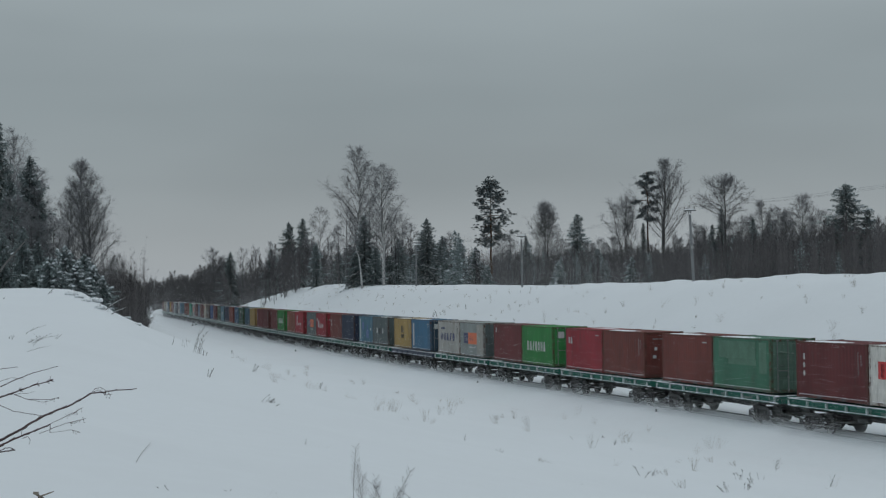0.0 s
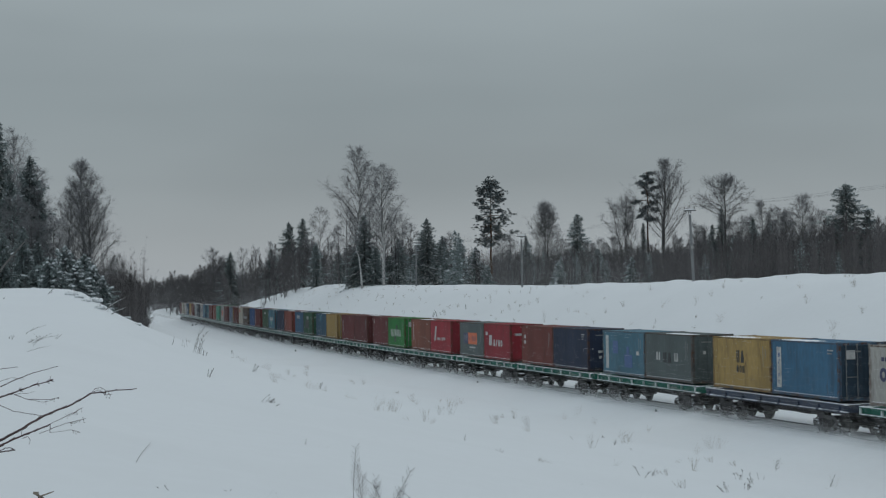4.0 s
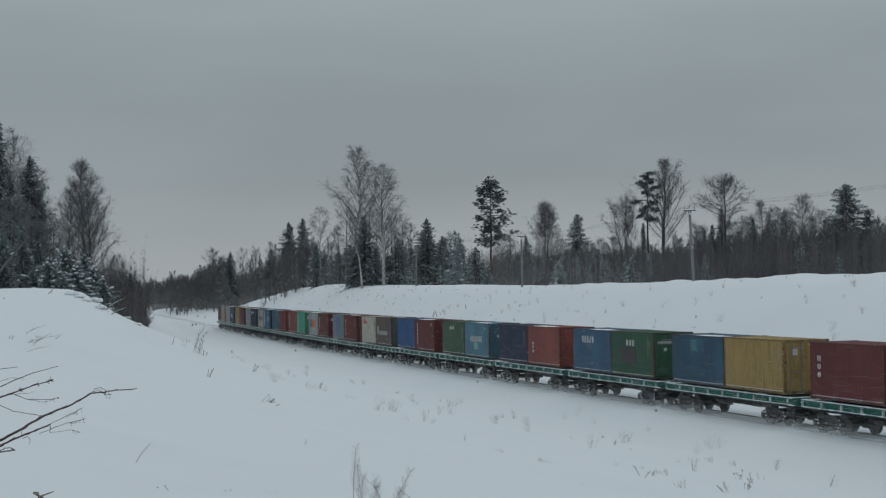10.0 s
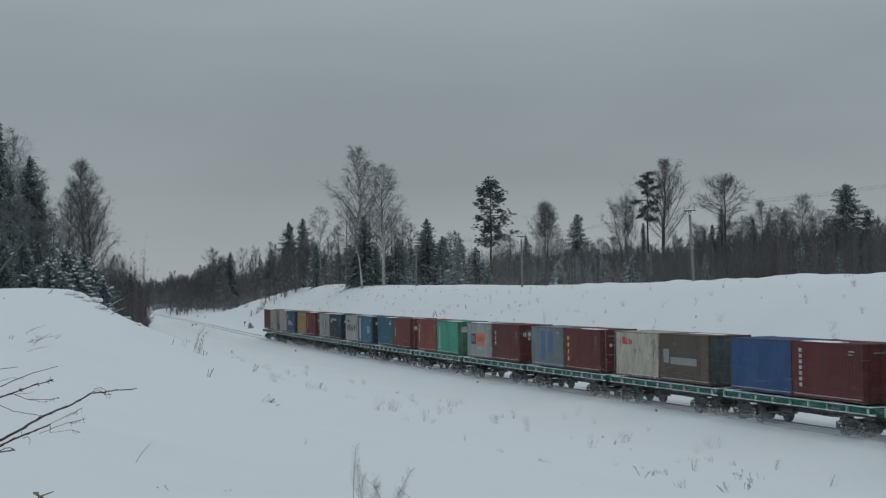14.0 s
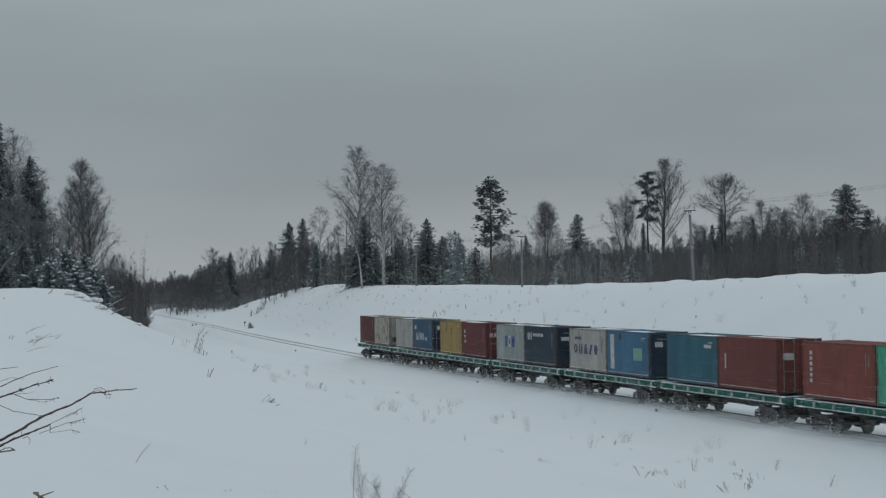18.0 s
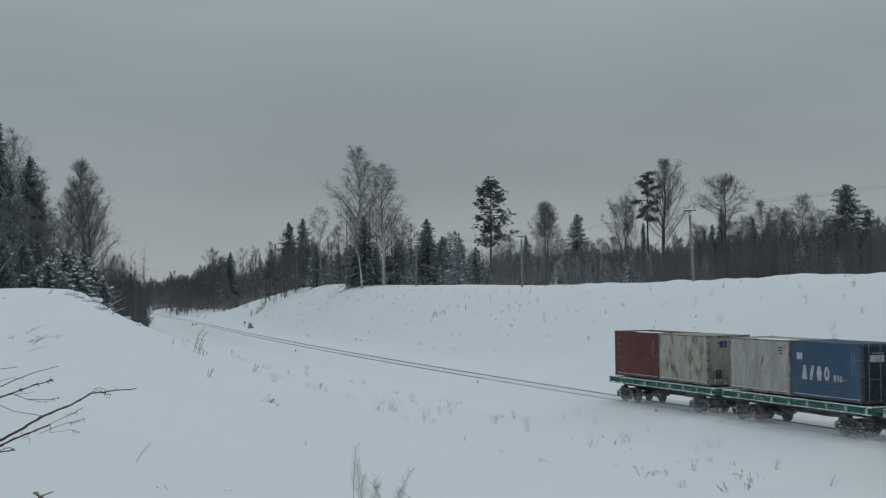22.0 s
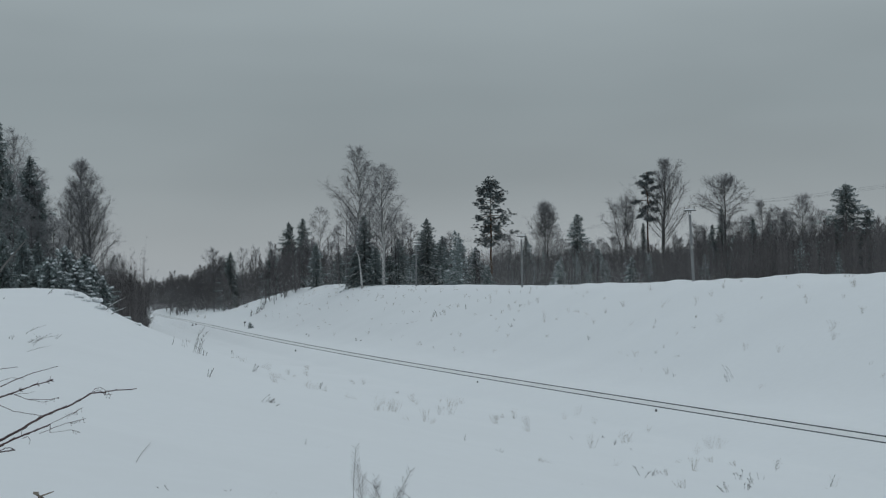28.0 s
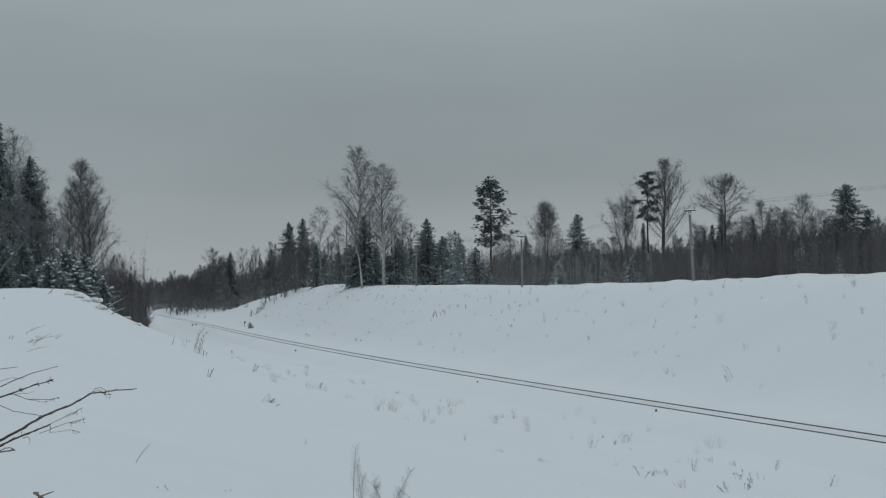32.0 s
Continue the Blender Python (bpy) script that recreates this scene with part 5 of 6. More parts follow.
PAIRS.append((("yellow", "ochre yellow container with black emblem", [("emblem", -0.45, 1.35, 0.9, 0.6, "black", 2), ("emblem", -0.45, 0.85, 0.9, 0.36, "black", 3)]), ("lightblue", "blue container with a white upright letter strip", [("letter_strip", -2.5, 0.35, 0.42, 1.9, "white"), ("strip_letter", -2.4, 0.5, 0.22, 1.6, "blue", 5, True), ("white_panel", 0.2, 1.85, 0.45, 0.4, "white", 0, False, True)], "navyblue")))
PAIRS.append((("tealblue", "faded teal-blue container with blue repair patches", [("letter_strip", -2.55, 0.35, 0.4, 1.95, "white"), ("patch", -1.5, 1.25, 0.75, 0.75, "blue"), ("patch", 0.2, 0.5, 1.1, 0.75, "blue"), ("patch", 0.5, 1.2, 0.35, 0.5, "blue"), ("door_label", 1.9, 1.25, 0.35, 0.22, "white")]), ("darkgrey", "dark grey container with white and black blocks", [("logo_block", -1.5, 1.1, 0.6, 0.45, "white", 2), ("logo_block", -0.6, 1.0, 1.2, 0.55, "black", 2), ("logo_block", 0.8, 1.1, 0.6, 0.45, "white", 2)])))
PAIRS.append((("redbrown", "red-brown container with white side letters", [("logo_letter", -2.5, 1.35, 0.32, 0.75, "white", 2, True)]), ("navy", "navy container with white door labels", [("door_label", 0.5, 1.1, 0.3, 0.16, "white", 0, False, True), ("door_label", 0.55, 0.75, 0.2, 0.18, "white", 0, False, True)])))
PAIRS.append((("darkgrey", "dark grey container with navy and orange panels", two_panel_logo()), ("red", "red container with large white letter bars", [("logo_letter", -1.8, 1.0, 0.65, 0.75, "white"), ("logo_letter", -0.8, 0.98, 2.2, 0.48, "white", 4), ("emblem", -2.6, 1.72, 0.5, 0.26, "white"), ("white_panel", 0.15, 1.8, 0.8, 0.16, "white", 0, False, True)])))
PAIRS.append((("brown", "brown container with white side letters", ladder(z=0.8, h=1.45, n=5)), ("red", "red container with a white slanted emblem", [("slanted_emblem", -1.85, 0.95, 0.42, 1.15, "white"), ("logo_letter", -0.95, 1.0, 1.0, 0.22, "white", 3), ("logo_letter", 0.35, 1.0, 1.1, 0.28, "white", 4)])))
PAIRS.append((("maroon", "maroon container with a small white code", [("code_bar", -2.5, 2.0, 0.2, 0.35, "white", 3, True)]), ("green", "bright green container with large white letter bars and dark patches", GREEN_BOX_LETTERS + [("patch", 0.0, 1.55, 0.5, 0.4, "black"), ("patch", -0.6, 0.45, 0.5, 0.5, "black")])))
PAIRS.append((("maroon", "maroon container with upright white letters", ladder(z=1.0, h=1.1, n=3, w=0.3)), ("darkmaroon", "dark maroon container with white round label", [("door_label", 0.55, 1.95, 0.22, 0.22, "white", 0, False, True)])))
PAIRS.append((("denim", "dull blue container with a paler teal patch", [("patch", -0.75, 1.75, 0.75, 0.6, "dullteal"), ("patch", 0.0, 1.72, 0.8, 0.64, "dullblue")]), ("yellow", "ochre yellow container with yellow doors", [("door_label", 0.3, 1.85, 0.25, 0.3, "white", 0, False, True)])))
PAIRS.append((("blue", "blue container with white letter bars", [("logo_letter", -1.5, 1.75, 2.0, 0.42, "white", 5)]), ("darkgreen", "dark green container with a dark repaint patch", [("logo_letter", -0.8, 1.75, 1.3, 0.36, "white", 3), ("patch", -1.7, 0.75, 2.3, 0.95, "black"), ("logo_letter", 0.1, 1.95, 0.95, 0.16, "white", 7, False, True)])))
PAIRS.append((("navy", "navy container with few white codes", []), ("orange", "orange-brown container with white side letters", ladder(x=-2.1, z=0.85, h=0.75, n=3, w=0.22))))
PAIRS.append((("olive", "olive green container with a white emblem", [("emblem", -0.9, 1.95, 1.3, 0.26, "white", 3)]), ("tealblue", "faded blue container with worn white letter bars", [("logo_letter", -1.5, 1.15, 2.9, 0.45, "white", 8), ("patch", -0.6, 0.6, 0.9, 0.5, "mint")], "steel")))
PAIRS.append((("brightblue", "bright blue container with few markings", []), ("maroon", "maroon container with upright pale letters", ladder("white", z=0.5, h=1.85, n=7, w=0.24))))
PAIRS.append((("beige", "beige rust-streaked container with a red emblem", [("emblem", -2.0, 1.85, 0.42, 0.42, "red"), ("logo_letter", -1.5, 1.85, 0.9, 0.3, "red", 4)]), ("browngrey", "grey-brown container with pale repaint band and grey doors", [("patch", -2.5, 1.0, 0.7, 0.75, "grey"), ("patch", -1.6, 0.95, 3.2, 0.38, "grey")], "darkgrey")))
PAIRS.append((("greyblue", "grey-blue container with blue repaint bands", [("patch", -1.2, 0.4, 0.8, 1.9, "blue"), ("patch", 0.2, 0.9, 0.8, 1.4, "blue")]), ("maroon", "maroon container with upright yellow letters", ladder("yellow", z=0.55, h=1.7, n=4, w=0.3))))
PAIRS.append((("grey", "weathered grey container with navy and orange panels", two_panel_logo()), ("darkmaroon", "dark maroon container with white letters on the doors", ladder(z=1.1, h=1.1, n=3, w=0.3) + [("logo_letter", -0.5, 1.8, 1.0, 0.28, "white", 3, False, True)])))
PAIRS.append((("orange", "orange-brown container with upright white letters", ladder(z=0.75, h=1.5, n=6, w=0.2)), ("turquoise", "turquoise container with a white upright strip", [("letter_strip", -2.3, 0.4, 0.3, 1.75, "white", 7, True), ("white_panel", 0.1, 1.75, 0.5, 0.4, "white", 0, False, True)], "palegreen")))
PAIRS.append((("teal", "dark teal container with a small white label", [("owner_bar", 1.5, 1.95, 0.8, 0.17, "white")]), ("redbrown", "red-brown container with white label on the doors", [("letter_strip", -2.3, 1.0, 0.13, 0.75, "white"), ("white_panel", 0.15, 1.6, 0.6, 0.32, "white", 0, False, True)])))
PAIRS.append((("lightgrey", "light grey container with dark blue letter bars", GREY_BOX_LETTERS), ("lightblue", "blue container with white strip and mint patch", [("letter_strip", -2.45, 0.35, 0.55, 2.0, "white"), ("patch", 0.9, 0.95, 1.25, 0.7, "mint"), ("patch", -1.15, 2.05, 0.3, 0.35, "black"), ("white_panel", 0.2, 1.75, 0.5, 0.3, "white", 0, False, True)], "navyblue")))
PAIRS.append((("grey", "pale grey-green container with blue and white blocks", [("logo_panel", -1.1, 1.05, 0.75, 0.75, "blue"), ("logo_panel", -0.33, 1.05, 0.6, 0.75, "white"), ("logo_panel", 0.29, 1.05, 0.7, 0.75, "blue"), ("logo_letter", -0.98, 1.2, 0.5, 0.42, "white", 2), ("logo_letter", -0.18, 1.2, 0.3, 0.42, "navy"), ("logo_letter", 0.45, 1.2, 0.4, 0.42, "white")]), ("navyblue", "dark blue container with white emblem and letter bars", [("emblem", -2.4, 1.65, 0.95, 0.5, "white", 3), ("logo_letter", -1.3, 1.9, 2.0, 0.2, "white", 6), ("emblem", 0.2, 1.7, 0.8, 0.24, "white", 0, False, True)])))
PAIRS.append((("yellow", "ochre yellow container with few markings", []), ("maroon", "maroon container with white letters on side and doors", ladder(z=1.0, h=1.15, n=3, w=0.26) + [("logo_letter", -0.5, 1.55, 1.0, 0.3, "white", 3, False, True)])))
PAIRS.append((("lightgrey", "plain light grey weathered container", []), ("blue", "blue container with large white letter bars", [("logo_letter", -2.0, 0.85, 2.6, 0.65, "white", 4), ("logo_letter", 0.75, 0.85, 0.8, 0.3, "white", 3), ("emblem", -2.45, 1.75, 0.5, 0.3, "white"), ("white_panel", -0.35, 1.8, 0.7, 0.3, "white", 0, False, True)], "navyblue")))
PAIRS.append((("darkmaroon", "dark maroon container with small yellow side marks", [("side_letter", -2.45, z, 0.06, 0.09, "yellow") for z in (1.0, 1.45, 1.8, 2.15)]), ("stained", "stained beige container with brown rust runs", [("emblem", -0.1, 1.95, 0.42, 0.35, "navy", 0, False, True), ("patch", 0.1, 0.35, 0.5, 0.45, "black", 0, False, True)])))


def build_train():
    rnd = random.Random(31)
    things = []
    for k, (rear, front) in enumerate(PAIRS):
        things.append((wagon(k, rnd), k, Matrix()))
        for spec, x in ((rear, -3.067), (front, 3.067)):
            c = container(spec, rnd)
            things.append((c, k, Matrix.Translation((x, 0, BASE))))
    return things


TRAIN = build_train()


def dust_cloud(r, n, x0, x1, reach, low, high):
    """Short wisps of loose snow, thickest at the rails: reach across, low and high are the usual and the rarer height, with a few wisps far above."""
    x = r.uniform(x0, x1, n)
    side = np.where(r.rand(n) < 0.8, -1, 1)
    y = side * (1.1 + np.abs(r.normal(0.0, reach, n)))
    puff = 0.45 + 0.75 * np.sin(x * 0.86 + 0.6) ** 2
    u = r.rand(n)
    z = 0.02 + np.where(u < 0.64, r.gamma(1.0, low, n), np.where(u < 0.84, r.gamma(1.6, high, n), r.gamma(1.6, high * 3.4, n))) * puff
    half, wide, turn = r.uniform(0.4, 1.1, n), r.uniform(0.0005, 0.0012, n), r.uniform(0, 6.283, n)
    a = np.stack([x - half, y, z + r.normal(0, 0.02, n)], 1)
    b = np.stack([x + half, y + r.normal(0, 0.04, n), z + r.normal(0, 0.03, n)], 1)
    c = np.stack([0 * x, np.cos(turn) * wide * 2, np.sin(turn) * wide * 2], 1) + (a + b) / 2
    return triangle_object("snow_dust", np.stack([a, b, c], 1).reshape(-1, 3), np.arange(n * 3).reshape(-1, 3), AIR_SNOW_AND_HAZE)


def build_snow_dust():
    """Loose snow whirled up by the wheels: a low cloud for each wagon, and a trail behind the last."""
    r = np.random.RandomState(4)
    first = dust_cloud(r, 9000, -7.3, 7.3, 0.8, 0.15, 0.27)
    tagged(first, "fine snow whirled up beside the wheels", "snow dust", "snow dust along the train", "stuff")
    out = [(first, 0, Matrix())]
    last = len(PAIRS) - 1
    for k in range(1, last + 1):
        out.append((copy_thing(first, Matrix()), k, Matrix()))
    trail = dust_cloud(r, 9000, -30.0, -6.5, 1.3, 0.20, 0.40)
    tagged(trail, "snow cloud trailing behind the last wagon", "snow dust", "snow dust along the train", "stuff")
    return out + [(trail, last, Matrix())]


DUST = build_snow_dust()


# ---------------------------------------------------------------- weeds and twigs
def bead(st, p, size):
    """A small dry seed head: a lump with short points."""
    for a in ((1, 0, 0), (-1, 0, 0), (0, 1, 0), (0, -1, 0)):
        for z in (-1, 1):
            b = Vector((-a[1], a[0], 0))
            st.tri(p + Vector(a) * size, p + b * size, p + Vector((0, 0, z * size * 1.2)))


def weed_clump(rnd, h, stems, lean, heads, seeds, r=0.006, splay=0.32):
    """Stalks with side twigs, splayed from one foot; seeds: the size of the seed heads at their tips."""
    st = Sticks()
    for i in range(stems):
        p = Vector((rnd.gauss(0, 0.12) * h, rnd.gauss(0, 0.08) * h, -0.12))
        d = flung(rnd, Vector((lean, 0, 1.0)), splay)
        ln = h * rnd.uniform(0.6, 1.05)
        pts = [p, p + d * ln * 0.5, p + d * ln + Vector((lean * ln * 0.2, 0, -0.05 * ln))]
        st.path(pts, r, r * 0.5, 3)
        if seeds:
            bead(st, pts[2], seeds)
        for j in range(heads):
            q = pts[1].lerp(pts[2], rnd.uniform(0.2, 1.0))
            e = q + flung(rnd, d, 0.8) * h * rnd.uniform(0.08, 0.22)
            st.spike(q, e, r * 0.7)
            if seeds and rnd.random() < 0.5:
                bead(st, e, seeds * 0.7)
    return st


def twiggy_shoot(rnd, h, lean, r):
    """One branching shoot: a leaning stem with rising side twigs that fork once more."""
    st = Sticks()
    pts = [Vector((lean * h * t * t, 0, h * t - 0.1)) + Vector((rnd.gauss(0, 0.015), rnd.gauss(0, 0.015), 0)) * h for t in (0, 0.25, 0.5, 0.75, 1.0)]
    st.path(pts, r, r * 0.4, 4)
    for i in range(13):
        u = rnd.uniform(0.15, 0.95)
        k = min(int(u * 4), 3)
        p = pts[k].lerp(pts[k + 1], u * 4 - k)
        d = flung(rnd, Vector((lean * 0.6, 0, 1.0)), 0.55)
        q = p + d * h * rnd.uniform(0.12, 0.32) * (1.15 - u * 0.6)
        st.path([p, q], r * 0.55, r * 0.3, 3)
        for w in range(2):
            a = p.lerp(q, rnd.uniform(0.3, 0.9))
            st.spike(a, a + flung(rnd, d, 0.5) * h * 0.10, r * 0.35)
    return st


# stalks that are thicker than the rest
STOUT = {(364, 668): 2.6, (371, 669): 3.2, (470, 712): 1.5, (567, 690): 1.6, (1168, 804): 2.2, (1345, 850): 1.6, (541, 594): 2.6, (547, 596): 1.8, (632, 604): 2.4, (638, 604): 2.4, (303, 612): 1.3,
         (776, 560): 2.6, (768, 562): 2.4, (783, 556): 2.4, (825, 548): 2.6, (920, 545): 2.4, (921, 520): 2.2, (905, 580): 1.8, (913, 568): 1.8, (732, 554): 1.8, (724, 574): 1.8, (742, 567): 1.8}
WEED_CHANCE = random.Random(8)


def weed(px, py, h, stems, lean, heads, pale):
    """A clump whose foot stands at column px and row py; h in metres, with stems, their lean and side twigs; pale: grass, else a dark weed."""
    rnd = WEED_CHANCE
    spot = sight(px, py, 480)
    if spot is None:
        return
    x, y, z = spot
    r = (0.0026 + 0.00006 * y) * (0.23 if pale else 1.0) * STOUT.get((px, py), 1.0)
    st = weed_clump(rnd, h * (1.1 if pale else 1.0), stems * 2 if pale else stems, lean, heads, 0.018 if heads >= 5 and h < 0.5 and not pale else 0, r, 0.42 if pale else 0.32)
    ob = st.object("dry_grass_tuft" if pale else "dry_weed", STRAW if pale else WEED)
    ob.matrix_basis = pose(x, y, z)
    if h > 1.2:
        label = "tall leafless shrub shoots standing in the snow"
    elif pale:
        label = "pale dry grass tuft half buried in snow"
    else:
        label = "dark dry weed stalks poking out of the snow"
    tagged(ob, label, "grass tuft" if pale else "weed", "weeds in the snow")


def build_weeds():
    rnd = WEED_CHANCE
    weed(303, 612, 0.6, 2, 0, 2, 0)
    weed(352, 628, 0.6, 4, 0.25, 4, 0)
    weed(328, 615, 0.7, 3, 0, 2, 0)
    weed(412, 628, 0.6, 5, 0.1, 3, 0)
    weed(420, 634, 0.4, 3, 0.1, 2, 0)
    weed(450, 660, 0.7, 4, 0.2, 3, 0)
    weed(364, 668, 0.5, 1, 0.2, 0, 0)
    weed(371, 669, 0.6, 1, 0.3, 1, 0)
    weed(470, 712, 0.35, 7, 0.9, 3, 0)
    weed(482, 718, 0.3, 2, 0.6, 2, 0)
    weed(490, 670, 0.35, 6, 0.8, 3, 1)
    weed(505, 674, 0.3, 5, -0.7, 2, 1)
    weed(545, 688, 0.55, 8, 0.1, 3, 1)
    weed(567, 690, 0.65, 3, 0.05, 4, 0)
    weed(556, 690, 0.5, 6, 0.1, 2, 1)
    weed(610, 706, 0.4, 6, 0.4, 2, 1)
    weed(622, 708, 0.4, 5, 0.5, 2, 1)
    weed(665, 722, 0.7, 8, 0.35, 3, 1)
    weed(680, 728, 0.5, 6, 0.5, 2, 1)
    weed(735, 718, 0.5, 5, 0.2, 3, 1)
    weed(780, 712, 0.5, 4, 0.1, 2, 1)
    weed(803, 720, 0.7, 8, 0.3, 4, 1)
    weed(815, 716, 0.5, 5, 0.3, 3, 1)
    weed(760, 752, 0.4, 5, 0.5, 2, 1)
    weed(725, 745, 0.35, 4, -0.5, 2, 1)
    weed(822, 780, 0.35, 2, -0.2, 1, 0)
    weed(838, 795, 0.15, 2, 0, 1, 0)
    weed(884, 800, 0.22, 3, 0, 2, 0)
    weed(890, 802, 0.2, 2, 0, 2, 0)
    weed(950, 816, 0.25, 9, 0.8, 2, 1)
    weed(962, 818, 0.22, 7, 0.6, 2, 1)
    weed(828, 824, 0.12, 1, 0, 1, 0)
    weed(1000, 745, 0.6, 5, 0.1, 2, 1)
    weed(1022, 740, 0.7, 6, 0.1, 3, 1)
    weed(1050, 752, 0.5, 6, 0.2, 2, 1)
    weed(1066, 776, 0.3, 4, 0.2, 3, 0)
    weed(1088, 788, 0.4, 5, 0.1, 4, 0)
    weed(1018, 780, 0.35, 1, -0.4, 0, 0)
    weed(1083, 826, 0.4, 3, 0.5, 2, 1)
    weed(1118, 798, 0.3, 2, -0.5, 1, 0)
    weed(1145, 768, 0.6, 5, 0.1, 2, 1)
    weed(1152, 842, 0.35, 6, 0.6, 3, 0)
    weed(1140, 830, 0.3, 3, -0.6, 2, 0)
    weed(1168, 804, 0.2, 1, -0.3, 0, 0)
    weed(1195, 822, 0.3, 5, 0.5, 1, 1)
    weed(1232, 806, 0.6, 6, 0.1, 2, 1)
    weed(1258, 798, 0.8, 10, 0.05, 3, 1)
    weed(1275, 798, 0.7, 8, 0.1, 2, 1)
    weed(1310, 850, 0.48, 4, -0.1, 5, 0)
    weed(1322, 868, 0.4, 5, 0.2, 6, 0)
    weed(1346, 850, 0.42, 2, 0, 2, 0)
    weed(1294, 873, 0.45, 4, -0.5, 5, 0)
    weed(1335, 858, 0.48, 4, -0.2, 5, 0)
    weed(1375, 834, 0.6, 4, 0.1, 2, 1)
    weed(1399, 850, 0.1, 2, 0, 2, 0)
    weed(1472, 862, 0.5, 4, 0.2, 2, 1)
    weed(1465, 870, 0.4, 2, -0.4, 1, 1)
    weed(1030, 858, 0.15, 2, 0, 2, 0)
    weed(300, 874, 0.22, 2, -0.5, 2, 0)
    weed(338, 872, 0.14, 2, 0, 3, 0)
    weed(395, 874, 0.2, 3, 0.3, 3, 0)
    weed(380, 818, 0.06, 1, 0.8, 0, 0)
    weed(450, 822, 0.12, 1, 0.5, 0, 0)
    weed(468, 818, 0.14, 1, 0.4, 0, 0)
    weed(498, 788, 0.22, 1, 0, 0, 0)
    weed(540, 788, 0.25, 2, 0, 1, 0)
    weed(555, 790, 0.18, 2, 0.9, 0, 1)
    weed(590, 786, 0.15, 2, 0.9, 0, 1)
    weed(465, 880, 0.2, 2, 0.6, 0, 1)
    weed(150, 652, 0.3, 2, 1.8, 1, 0)
    weed(152, 521, 0.35, 6, 0.5, 4, 0)
    weed(160, 527, 0.3, 5, -0.5, 4, 0)
    weed(128, 517, 0.4, 4, 0.6, 4, 0)
    weed(172, 537, 0.5, 6, 0.2, 5, 0)
    weed(178, 545, 0.4, 6, 0.3, 4, 0)
    weed(84, 520, 0.5, 2, 1.0, 2, 0)
    weed(186, 552, 0.5, 2, 0.9, 2, 0)
    weed(6, 530, 0.3, 4, 0.3, 3, 0)
    weed(18, 602, 0.35, 5, 0.2, 4, 0)
    weed(50, 610, 0.5, 5, 0.9, 4, 0)
    weed(78, 604, 0.5, 4, -0.8, 4, 0)
    weed(96, 600, 0.4, 4, 0.6, 3, 0)
    weed(776, 560, 1.0, 2, -0.3, 1, 0)
    weed(783, 556, 0.6, 1, 0.0, 0, 0)
    weed(921, 520, 0.5, 1, 0.1, 0, 0)
    weed(913, 568, 0.5, 2, -0.4, 0, 0)
    weed(732, 554, 0.5, 2, -0.4, 1, 0)
    weed(724, 574, 0.35, 2, -1.3, 0, 0)
    weed(742, 567, 0.35, 2, 1.4, 0, 0)
    weed(768, 562, 0.8, 2, 0.2, 1, 0)
    weed(632, 604, 0.5, 3, 0, 2, 0)
    weed(638, 604, 0.4, 2, 0, 1, 0)
    weed(541, 594, 0.5, 3, 0.3, 2, 0)
    weed(547, 596, 0.6, 2, 0, 2, 0)
    weed(825, 548, 0.8, 1, -0.3, 1, 0)
    weed(905, 580, 0.6, 3, -0.4, 1, 0)
    weed(920, 545, 0.5, 3, 0.3, 1, 0)
    weed(1043, 602, 0.45, 5, -0.1, 3, 0)
    weed(1098, 628, 0.4, 4, 0.3, 2, 1)
    weed(1040, 560, 0.6, 4, -0.3, 2, 1)
    weed(1115, 580, 0.5, 5, 0.2, 2, 1)
    weed(1160, 575, 0.6, 4, 0, 1, 1)
    weed(1195, 600, 0.5, 5, 0.2, 2, 1)
    weed(1278, 574, 0.8, 8, -0.2, 5, 1)
    weed(1272, 572, 0.6, 4, 0.1, 4, 1)
    weed(1295, 678, 1.3, 3, -0.35, 1, 0)
    weed(1286, 680, 1.0, 3, -0.3, 3, 0)
    weed(1193, 670, 0.4, 3, 0, 2, 0)
    weed(1110, 632, 0.35, 4, 0.2, 2, 1)
    weed(1135, 658, 0.4, 3, 0, 2, 1)
    weed(1345, 690, 0.5, 7, 0.2, 3, 1)
    weed(1475, 590, 0.8, 9, 0.1, 4, 1)
    weed(1468, 594, 0.5, 5, 0.3, 3, 1)
    weed(1540, 650, 0.4, 5, 0.2, 2, 1)
    weed(1550, 620, 0.3, 3, 0.5, 1, 1)
    weed(872, 625, 0.5, 6, 0.4, 2, 1)
    weed(700, 576, 0.4, 4, 0.7, 1, 1)
    weed(735, 572, 0.4, 4, 0.6, 1, 1)
    weed(1180, 540, 0.6, 5, 0.1, 2, 1)
    weed(455, 556, 2.2, 12, 0.2, 4, 0)
    weed(445, 560, 1.6, 10, 0.1, 4, 0)
    weed(466, 548, 2.6, 12, 0.1, 4, 0)
    weed(350, 562, 0.9, 14, 0.1, 3, 1)
    weed(362, 563, 0.8, 12, 0.1, 3, 1)
    weed(318, 552, 0.9, 12, 0, 3, 1)
    weed(520, 516, 1.6, 12, 0, 4, 0)
    weed(500, 518, 1.4, 10, 0.1, 4, 0)
    weed(436, 545, 1.4, 9, 0, 4, 0)
    weed(420, 545, 1.2, 9, 0, 4, 0)
